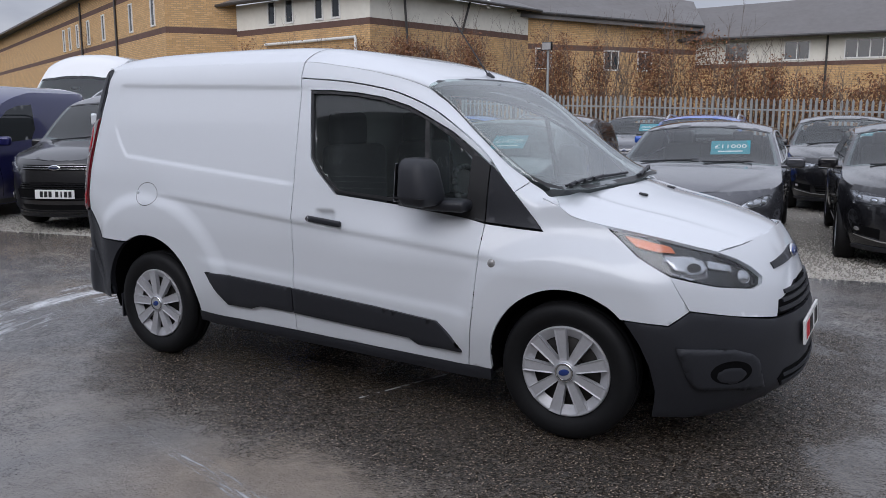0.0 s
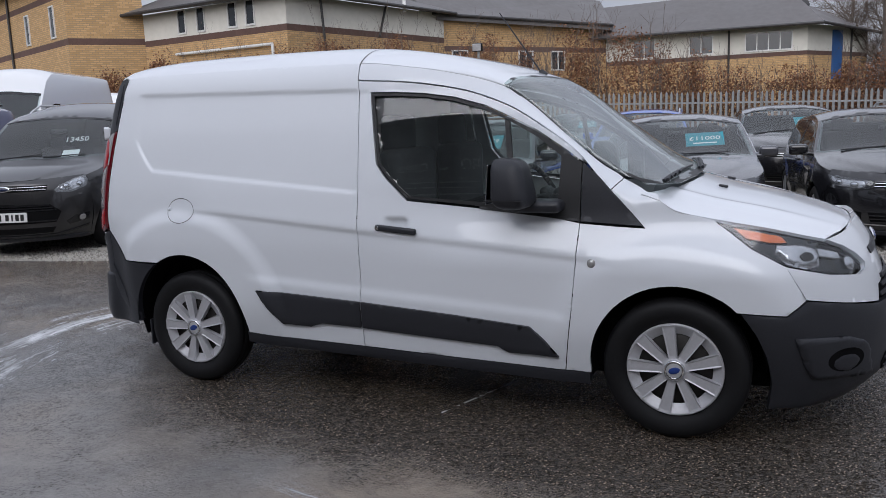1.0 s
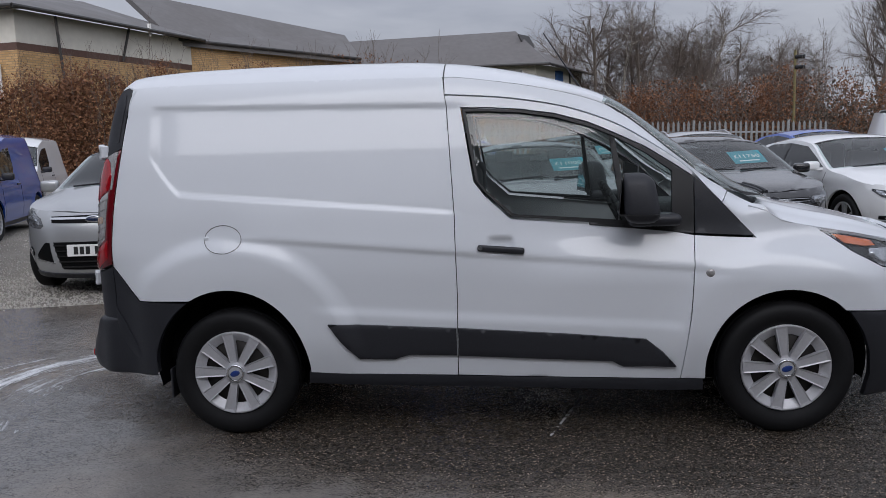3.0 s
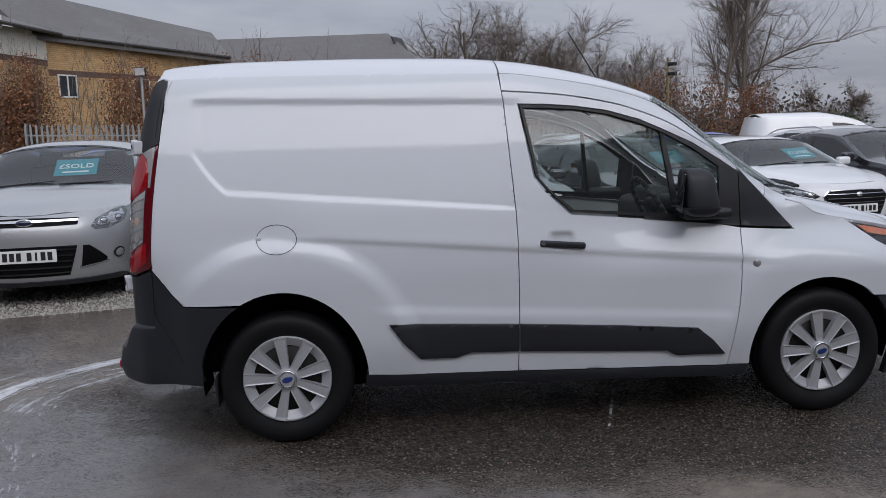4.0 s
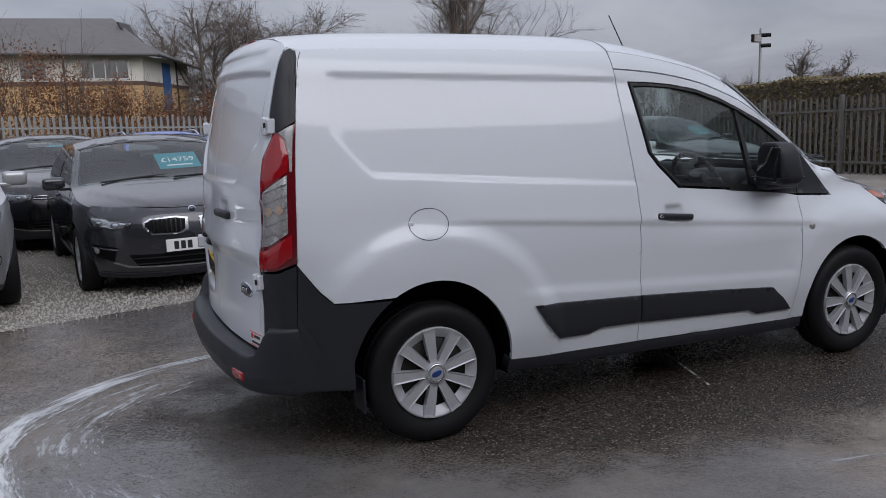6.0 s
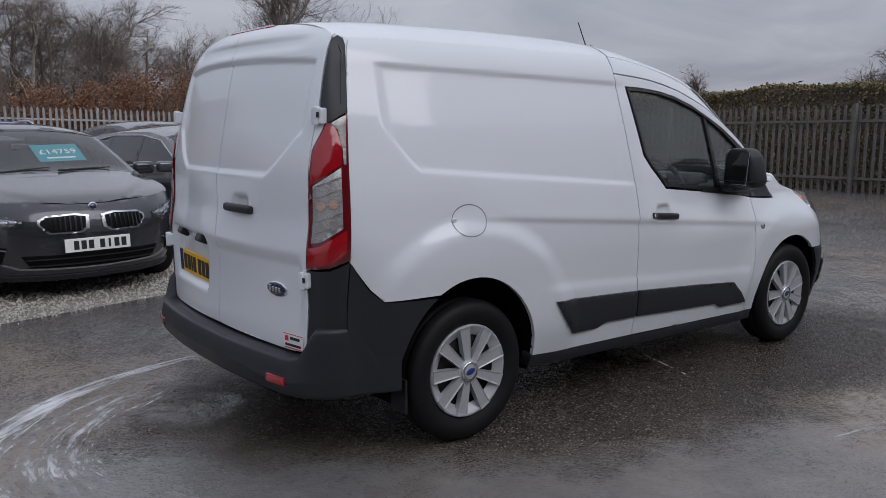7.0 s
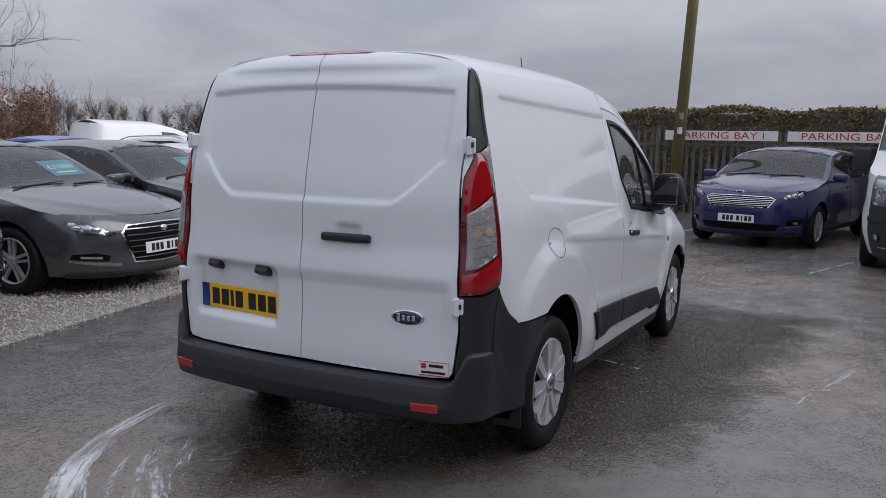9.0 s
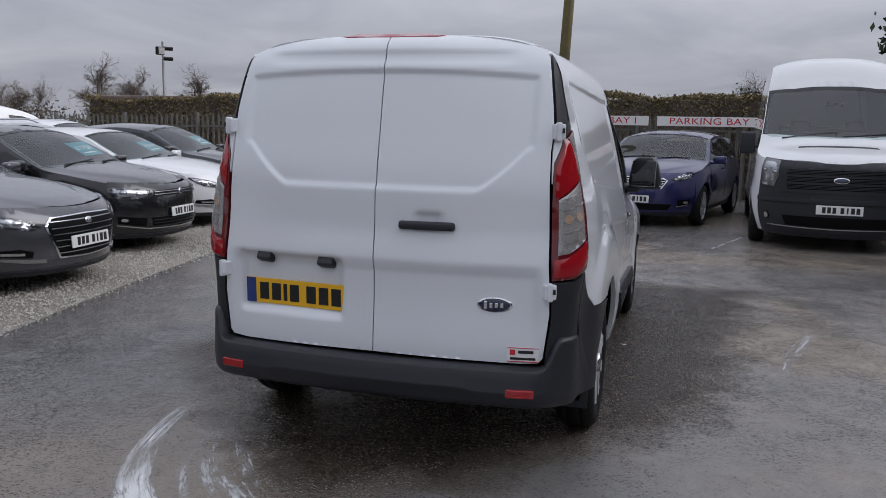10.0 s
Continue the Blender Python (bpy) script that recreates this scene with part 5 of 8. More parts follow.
    for i in range(28):
        a0, a1 = 2 * math.pi * i / 28, 2 * math.pi * (i + 1) / 28
        rod(bm, (0, 0.185 * math.cos(a0), 0.185 * math.sin(a0)), (0, 0.185 * math.cos(a1), 0.185 * math.sin(a1)), 0.015, None, 8)
    for a0 in (0.15, math.pi - 0.15, -math.pi / 2):
        rod(bm, (0.02, 0, 0), (0, 0.18 * math.cos(a0), 0.18 * math.sin(a0)), 0.018, 0.012, 8)
    box(bm, (0.015, 0, 0), (0.05, 0.13, 0.11), None, 0.02)
    sw = part("steering_wheel", bm, DASH, van, "dark steering wheel", True)
    sw.matrix_local = pose(0.62, -0.38, 1.02, 0, -28, 0)
    boxed("headlining", (0, 0, 0), (0.80, 1.20, 0.02), PALE_TRIM, van, "pale headlining").matrix_local = pose(0.06, 0, 1.665, 0, 10, 0)
    v, f = panel(side, oval(-1.345, 0.987, 0.091, 0.066), step=0.02, thick=0.02, out=0.0012, rim=0.0008)
    flap = mesh_object("fuel_flap", v, f, WHITE, van, True, "oval white fuel flap")
    rim_pts = np.array(oval(-1.345, 0.987, 0.0935, 0.0685, 40))
    inn = np.array(oval(-1.345, 0.987, 0.0905, 0.0655, 40))
    A, B = side(rim_pts[:, 0], rim_pts[:, 1]), side(inn[:, 0], inn[:, 1])
    v = [(a[0], a[1] - 0.0016, a[2]) for a in A] + [(a[0], a[1] - 0.0016, a[2]) for a in B]
    mesh_object("flap_gap", v, [(i, (i + 1) % 40, 40 + (i + 1) % 40, 40 + i) for i in range(40)], SEAL, flap)
    boxed("flap_catch", (-1.427, -float(half_width(-1.427, 0.993)) - 0.002, 0.993), (0.026, 0.010, 0.018), WHITE, flap, bevel=0.004)
    return van


build_van()
# ---- parked cars and vans ----
WHEEL_MESHES = {}


def wheel_meshes(radius, style):
    key = (radius, style)
    if key in WHEEL_MESHES:
        return WHEEL_MESHES[key]
    R, rim = radius, radius * 0.68
    out = []
    v, f = lathe([(rim, -0.07), (rim + 0.02, -0.095), (R - 0.035, -0.10), (R - 0.008, -0.082), (R, -0.055), (R, 0.055), (R - 0.02, 0.09), (rim, 0.08)], 40)
    out.append(("tyre", v, f, TYRE))
    v, f = lathe([(0.0, -0.035), (rim * 0.97, -0.04), (rim, -0.02)], 32)
    out.append(("brake_disc", v, f, STEEL_DARK))
    v, f = lathe([(rim * 0.93, -0.05), (rim * 0.94, -0.082), (rim * 1.0, -0.088), (rim * 1.01, -0.06)], 40)
    out.append(("rim", v, f, ALLOY))
    v, f = lathe([(0.0, -0.084), (0.03, -0.084), (0.05, -0.075), (0.055, -0.045)], 20)
    vv, ff = list(v), list(f)
    n = {"five": 5, "ten": 10, "multi": 14}[style]
    for k in range(n):
        for s in ((-1, 1) if style == "five" else (0,)):
            t = 2 * math.pi * k / n
            i = len(vv)
            wid = {"five": 0.014, "ten": 0.016, "multi": 0.009}[style]
            for r, o, d in ((0.04, 0.016 * s, -0.076), (rim * 0.96, 0.034 * s, -0.080)):
                for e, dd in ((-wid, 0.0), (wid, 0.0), (wid, 0.025), (-wid, 0.025)):
                    a, b = r, o + e
                    vv.append((a * math.cos(t) - b * math.sin(t), d + dd, a * math.sin(t) + b * math.cos(t)))
            for q in range(4):
                ff.append((i + q, i + (q + 1) % 4, i + 4 + (q + 1) % 4, i + 4 + q))
    out.append(("spokes", vv, ff, ALLOY))
    made = []
    for name, v, f, mt in out:
        me = bpy.data.meshes.new(name)
        me.from_pydata([tuple(map(float, p)) for p in v], [], f)
        me.materials.append(mt)
        if name != "spokes":
            me.polygons.foreach_set("use_smooth", [True] * len(me.polygons))
        made.append((name, me))
    WHEEL_MESHES[key] = made
    return made


# side outlines: where the side turns into bonnet, pillar and roof (edge), and the middle line above it (crown)
HATCH = dict(nose=2.13, tail=-2.12, wide=0.90, axles=(1.30, -1.33), wheel=0.315, belt=0.95,
             edge=[(-2.12, 0.86), (-1.95, 1.08), (-1.6, 1.28), (-1.0, 1.365), (-0.3, 1.385), (0.2, 1.335), (0.62, 1.14), (1.0, 0.955), (1.25, 0.915), (1.66, 0.835), (1.9, 0.77), (2.13, 0.70)],
             crown=[(-2.12, 0.92), (-2.0, 1.10), (-1.75, 1.36), (-1.2, 1.445), (-0.4, 1.470), (0.1, 1.445), (0.45, 1.335), (1.12, 1.0), (1.3, 0.965), (1.66, 0.90), (1.9, 0.84), (2.0, 0.795), (2.13, 0.72)],
             screen=(1.12, 0.27, 0.98, 0.24), glass=[(0.80, 1.005), (0.55, 1.13), (0.2, 1.285), (-0.3, 1.338), (-0.9, 1.325), (-1.35, 1.24), (-1.5, 1.10), (-1.42, 1.015), (-0.4, 0.975)], pillars=(-0.32,))
ESTATE = dict(HATCH, nose=2.38, tail=-2.38, wide=0.91, axles=(1.42, -1.36), wheel=0.33,
              edge=[(-2.38, 0.95), (-2.2, 1.15), (-1.9, 1.29), (-1.2, 1.37), (-0.3, 1.39), (0.25, 1.335), (0.70, 1.12), (1.08, 0.95), (1.4, 0.90), (1.82, 0.81), (2.1, 0.74), (2.38, 0.66)],
              crown=[(-2.38, 1.0), (-2.25, 1.2), (-2.0, 1.385), (-1.2, 1.45), (-0.4, 1.475), (0.1, 1.45), (0.5, 1.33), (1.22, 0.985), (1.45, 0.945), (1.82, 0.87), (2.1, 0.80), (2.25, 0.755), (2.38, 0.68)],
              screen=(1.22, 0.30, 1.06, 0.27), glass=[(0.86, 1.0), (0.6, 1.13), (0.22, 1.29), (-0.3, 1.345), (-1.1, 1.335), (-1.75, 1.25), (-1.95, 1.14), (-1.8, 1.03), (-0.4, 0.975)], pillars=(-0.25, -1.15))
SALOON = dict(ESTATE, nose=2.3, tail=-2.3, axles=(1.38, -1.32),
              edge=[(-2.3, 0.90), (-1.9, 0.98), (-1.6, 1.08), (-1.0, 1.29), (-0.3, 1.355), (0.2, 1.31), (0.65, 1.11), (1.02, 0.945), (1.35, 0.90), (1.76, 0.815), (2.0, 0.755), (2.3, 0.67)],
              crown=[(-2.3, 0.95), (-1.95, 1.06), (-1.6, 1.17), (-1.0, 1.385), (-0.4, 1.43), (0.1, 1.41), (0.45, 1.31), (1.15, 0.985), (1.4, 0.95), (1.76, 0.88), (2.05, 0.815), (2.18, 0.77), (2.3, 0.69)],
              screen=(1.15, 0.28, 1.0, 0.25), glass=[(0.82, 0.99), (0.55, 1.12), (0.2, 1.265), (-0.3, 1.31), (-0.85, 1.285), (-1.3, 1.14), (-1.45, 1.04), (-0.4, 0.97)], pillars=(-0.3,))
VAN = dict(nose=2.2, tail=-2.2, wide=0.90, axles=(1.33, -1.33), wheel=0.318, belt=1.0,
           edge=[(-2.2, 1.55), (-2.0, 1.70), (-1.6, 1.74), (-0.3, 1.735), (0.1, 1.68), (0.5, 1.57), (0.85, 1.33), (1.15, 1.08), (1.3, 1.02), (1.7, 0.93), (1.95, 0.86), (2.2, 0.76)],
           crown=[(-2.2, 1.6), (-2.05, 1.78), (-1.6, 1.84), (-0.4, 1.835), (0.1, 1.76), (0.5, 1.645), (0.85, 1.43), (1.28, 1.10), (1.45, 1.06), (1.7, 1.01), (1.95, 0.93), (2.07, 0.88), (2.2, 0.78)],
           screen=(1.30, 0.54, 1.12, 0.50), glass=[(0.86, 1.02), (0.82, 1.27), (0.45, 1.47), (0.2, 1.535), (-0.15, 1.56), (-0.1, 1.2), (0.05, 1.06)], pillars=())
TRANSIT = dict(nose=2.55, tail=-2.95, wide=0.985, axles=(1.60, -1.70), wheel=0.34, belt=1.25,
               edge=[(-2.95, 2.1), (-2.7, 2.35), (-2.0, 2.42), (0.2, 2.42), (0.6, 2.30), (0.95, 1.98), (1.45, 1.42), (1.62, 1.26), (1.8, 1.20), (2.2, 1.10), (2.55, 0.95)],
               crown=[(-2.95, 2.2), (-2.75, 2.46), (-2.0, 2.52), (0.2, 2.53), (0.6, 2.46), (0.95, 2.12), (1.65, 1.38), (1.8, 1.30), (2.1, 1.22), (2.3, 1.16), (2.42, 1.08), (2.55, 0.98)],
               screen=(1.66, 0.98, 1.50, 0.90), glass=[(1.25, 1.26), (1.2, 1.5), (0.95, 1.78), (0.5, 1.86), (0.3, 1.86), (0.3, 1.25)], pillars=())


# front ends, half of each: heights above 0.12 are from the ground, the others from the bonnet's lip
LAMP_BODY = material("grey_lamp_bowl", (0.22, 0.22, 0.225), 0.2, 0.5, spread=0.2)
DARK_BOWL = material("dark_lamp_bowl", (0.02, 0.02, 0.022), 0.15, spread=0.2)
GRILLE = material("grille_mesh", (0.004, 0.004, 0.0045), 0.5, ior=1.2, spread=0.3, grain=90)
SATIN = material("satin_chrome", (0.42, 0.43, 0.45), 0.25, 0.9, spread=0.05)
FACES = {
    # slim bar under the lip, trapezoid grille with triangular intakes, round fog lamps
    "trapezoid": dict(
        lamp=[(0.50, -0.150), (0.56, -0.085), (0.78, -0.020), (0.985, -0.002), (0.995, -0.05), (0.90, -0.125), (0.68, -0.178), (0.54, -0.180)],
        parts=[("upper_grille", GRILLE, [(0.0, -0.055), (0.40, -0.065), (0.38, -0.125), (0.0, -0.130)], 0.004),
               ("lower_grille", GRILLE, [(0.0, 0.535), (0.36, 0.53), (0.30, 0.27), (0.0, 0.265)], 0.004),
               ("side_intake", GRILLE, [(0.41, 0.525), (0.47, 0.525), (0.66, 0.40), (0.66, 0.37), (0.40, 0.335)], 0.004),
               ("intake_edge", SATIN, [(0.385, 0.322), (0.68, 0.357), (0.68, 0.372), (0.385, 0.335)], 0.008)],
        bars=[("chrome_bar", CHROME, -0.088, -0.088, 1, 0.39, 0.39, 0.008), ("grille_bar", GLOSS_BLACK, 0.50, 0.30, 5, 0.35, 0.30, 0.007)],
        fogs=[(0.80, 0.43, 0.050, 0.035, CLEAR_LENS)], badge=(-0.090, 0.082, 0.034), plate=0.455),
    # two rounded grilles side by side, intakes with a bright edge
    "kidney": dict(
        lamp=[(0.46, -0.150), (0.62, -0.110), (0.985, -0.079), (0.995, -0.135), (0.90, -0.200), (0.62, -0.210), (0.49, -0.200)],
        parts=[("grille_frame", SATIN, [(0.025, -0.125), (0.10, -0.107), (0.30, -0.117), (0.365, -0.150), (0.365, -0.190), (0.29, -0.265), (0.08, -0.267), (0.03, -0.235)], 0.010),
               ("upper_grille", GRILLE, [(0.045, -0.137), (0.11, -0.122), (0.29, -0.131), (0.345, -0.158), (0.345, -0.188), (0.275, -0.251), (0.09, -0.253), (0.05, -0.225)], 0.014),
               ("lower_grille", GRILLE, [(0.0, 0.40), (0.52, 0.40), (0.46, 0.30), (0.0, 0.285)], 0.004),
               ("side_intake", GRILLE, [(0.62, 0.47), (0.93, 0.50), (0.94, 0.40), (0.70, 0.34)], 0.004),
               ("intake_edge", SATIN, [(0.62, 0.455), (0.93, 0.478), (0.93, 0.468), (0.63, 0.442)], 0.010),
               ("intake_edge", SATIN, [(0.0, 0.272), (0.55, 0.285), (0.70, 0.325), (0.70, 0.340), (0.54, 0.300), (0.0, 0.285)], 0.010)],
        bars=[("grille_bar", GLOSS_BLACK, 0.37, 0.32, 2, 0.48, 0.46, 0.006)],
        fogs=[(0.87, 0.445, 0.034, 0.028, CLEAR_LENS)], badge=(-0.055, 0.036, 0.034), plate=0.47),
    # tall six-sided grille in a bright frame, long lamps, slim intakes over a silver blade
    "hexagon": dict(
        lamp=[(0.44, -0.180), (0.52, -0.130), (0.76, -0.070), (0.99, -0.047), (0.995, -0.067), (0.88, -0.120), (0.74, -0.180), (0.50, -0.210)],
        parts=[("grille_frame", CHROME, [(0.0, -0.095), (0.34, -0.107), (0.405, -0.180), (0.29, 0.315), (0.0, 0.300)], 0.006),
               ("upper_grille", GRILLE, [(0.0, -0.107), (0.325, -0.118), (0.382, -0.180), (0.275, 0.330), (0.0, 0.316)], 0.012),
               ("side_intake", GRILLE, [(0.52, 0.40), (0.64, 0.43), (0.88, 0.42), (0.90, 0.375), (0.54, 0.345)], 0.004),
               ("day_lamp", CLEAR_LENS, [(0.60, 0.395), (0.80, 0.402), (0.80, 0.382), (0.60, 0.372)], 0.010),
               ("silver_blade", SATIN, [(0.42, 0.325), (0.60, 0.340), (0.92, 0.365), (0.92, 0.350), (0.60, 0.305), (0.42, 0.290)], 0.012)],
        bars=[("grille_bar", SATIN, 0.640, 0.365, 6, 0.365, 0.295, 0.0045)],
        fogs=[], badge=(-0.160, 0.046, 0.032), plate=0.45),
    # slim grille between square lamps, full-width lower intake underlined in chrome
    "slim": dict(
        lamp=[(0.40, -0.100), (0.70, -0.065), (0.985, -0.049), (0.99, -0.105), (0.90, -0.180), (0.52, -0.195), (0.43, -0.170)],
        parts=[("upper_grille", GRILLE, [(0.0, -0.100), (0.385, -0.105), (0.41, -0.165), (0.0, -0.170)], 0.005),
               ("lower_grille", GRILLE, [(0.0, 0.42), (0.46, 0.42), (0.44, 0.31), (0.0, 0.295)], 0.004),
               ("side_intake", GRILLE, [(0.52, 0.42), (0.88, 0.45), (0.88, 0.36), (0.54, 0.315)], 0.004),
               ("chrome_line", CHROME, [(0.0, 0.290), (0.52, 0.303), (0.90, 0.352), (0.90, 0.342), (0.52, 0.290), (0.0, 0.278)], 0.012)],
        bars=[("grille_bar", SATIN, -0.120, -0.150, 2, 0.39, 0.40, 0.0035), ("grille_bar", GLOSS_BLACK, 0.39, 0.32, 3, 0.45, 0.44, 0.006)],
        fogs=[(0.80, 0.405, 0.040, 0.020, CLEAR_LENS)], badge=(-0.133, 0.040, 0.040), plate=0.47),
    # a wide upper grille of bright bars, narrow lamps
    "wide": dict(
        lamp=[(0.50, -0.105), (0.58, -0.070), (0.80, -0.020), (0.985, -0.004), (0.99, -0.04), (0.88, -0.095), (0.56, -0.128)],
        parts=[("grille_frame", CHROME, [(0.0, -0.078), (0.38, -0.085), (0.455, -0.120), (0.36, -0.240), (0.0, -0.245)], 0.006),
               ("upper_grille", GRILLE, [(0.0, -0.088), (0.37, -0.095), (0.435, -0.122), (0.35, -0.230), (0.0, -0.235)], 0.010),
               ("lower_grille", GRILLE, [(0.0, 0.36), (0.55, 0.36), (0.50, 0.27), (0.0, 0.265)], 0.004),
               ("side_intake", GRILLE, [(0.64, 0.42), (0.90, 0.44), (0.90, 0.36), (0.66, 0.33)], 0.004),
               ("intake_edge", SATIN, [(0.64, 0.32), (0.92, 0.35), (0.92, 0.362), (0.64, 0.335)], 0.010)],
        bars=[("chrome_bar", CHROME, -0.115, -0.212, 5, 0.43, 0.36, 0.004)],
        fogs=[(0.80, 0.39, 0.050, 0.018, CLEAR_LENS)], badge=(-0.030, 0.060, 0.025), plate=0.43),
    # twin bright slots over a wide rounded grille, large lamps, round fog lamps
    "van": dict(
        lamp=[(0.50, -0.150), (0.58, -0.095), (0.80, -0.030), (0.985, -0.002), (0.995, -0.05), (0.93, -0.130), (0.72, -0.185), (0.53, -0.180)],
        parts=[("upper_grille", GRILLE, [(0.0, -0.085), (0.43, -0.090), (0.41, -0.155), (0.0, -0.160)], 0.004),
               ("wide_grille", GRILLE, [(0.0, 0.625), (0.44, 0.61), (0.56, 0.52), (0.50, 0.40), (0.0, 0.39)], 0.006),
               ("side_intake", GLOSS_BLACK, [(0.62, 0.40), (0.74, 0.46), (0.94, 0.48), (0.94, 0.40), (0.66, 0.36)], 0.004),
               ("lower_grille", GRILLE, [(0.0, 0.34), (0.50, 0.345), (0.46, 0.28), (0.0, 0.27)], 0.004),
               ("bumper_edge", GLOSS_BLACK, [(0.0, 0.252), (0.50, 0.262), (0.95, 0.345), (0.95, 0.325), (0.52, 0.238), (0.0, 0.230)], 0.016)],
        bars=[("chrome_bar", SATIN, -0.108, -0.138, 2, 0.42, 0.41, 0.005), ("grille_bar", GLOSS_BLACK, 0.60, 0.545, 3, 0.43, 0.50, 0.008), ("grille_bar", GLOSS_BLACK, 0.42, 0.42, 1, 0.50, 0.50, 0.008)],
        fogs=[(0.83, 0.43, 0.045, 0.035, CLEAR_LENS)], badge=(-0.120, 0.080, 0.034), plate=0.475),
    # three meshed slots in a black panel, black bumper
    "slats": dict(
        lamp=[(0.66, -0.03), (0.80, 0.0), (0.97, 0.0), (0.985, -0.15), (0.94, -0.33), (0.70, -0.35), (0.65, -0.21)],
        parts=[("grille_panel", BLACK_PLASTIC, [(0.0, -0.10), (0.60, -0.11), (0.62, -0.42), (0.0, -0.42)], 0.006),
               ("grille_slot", GRILLE, [(0.0, -0.125), (0.52, -0.13), (0.53, -0.185), (0.0, -0.185)], 0.011),
               ("grille_slot", GRILLE, [(0.0, -0.215), (0.52, -0.215), (0.52, -0.275), (0.0, -0.275)], 0.011),
               ("grille_slot", GRILLE, [(0.0, -0.305), (0.52, -0.305), (0.50, -0.365), (0.0, -0.365)], 0.011),
               ("bumper_step", BLACK_PLASTIC, [(0.0, 0.66), (0.98, 0.66), (0.98, 0.60), (0.0, 0.60)], 0.022),
               ("lower_grille", GRILLE, [(0.0, 0.44), (0.55, 0.44), (0.52, 0.32), (0.0, 0.31)], 0.006),
               ("bumper_strip", SATIN, [(0.0, 0.30), (0.80, 0.315), (0.80, 0.302), (0.0, 0.287)], 0.014)],
        bars=[("grille_bar", BLACK_PLASTIC, -0.140, -0.175, 3, 0.52, 0.52, 0.004), ("grille_bar", BLACK_PLASTIC, -0.230, -0.262, 3, 0.52, 0.52, 0.004), ("grille_bar", BLACK_PLASTIC, -0.320, -0.352, 3, 0.51, 0.51, 0.004)],
        fogs=[(0.80, 0.42, 0.035, 0.035, CLEAR_LENS)], badge=(-0.245, 0.095, 0.040), plate=0.53),
}


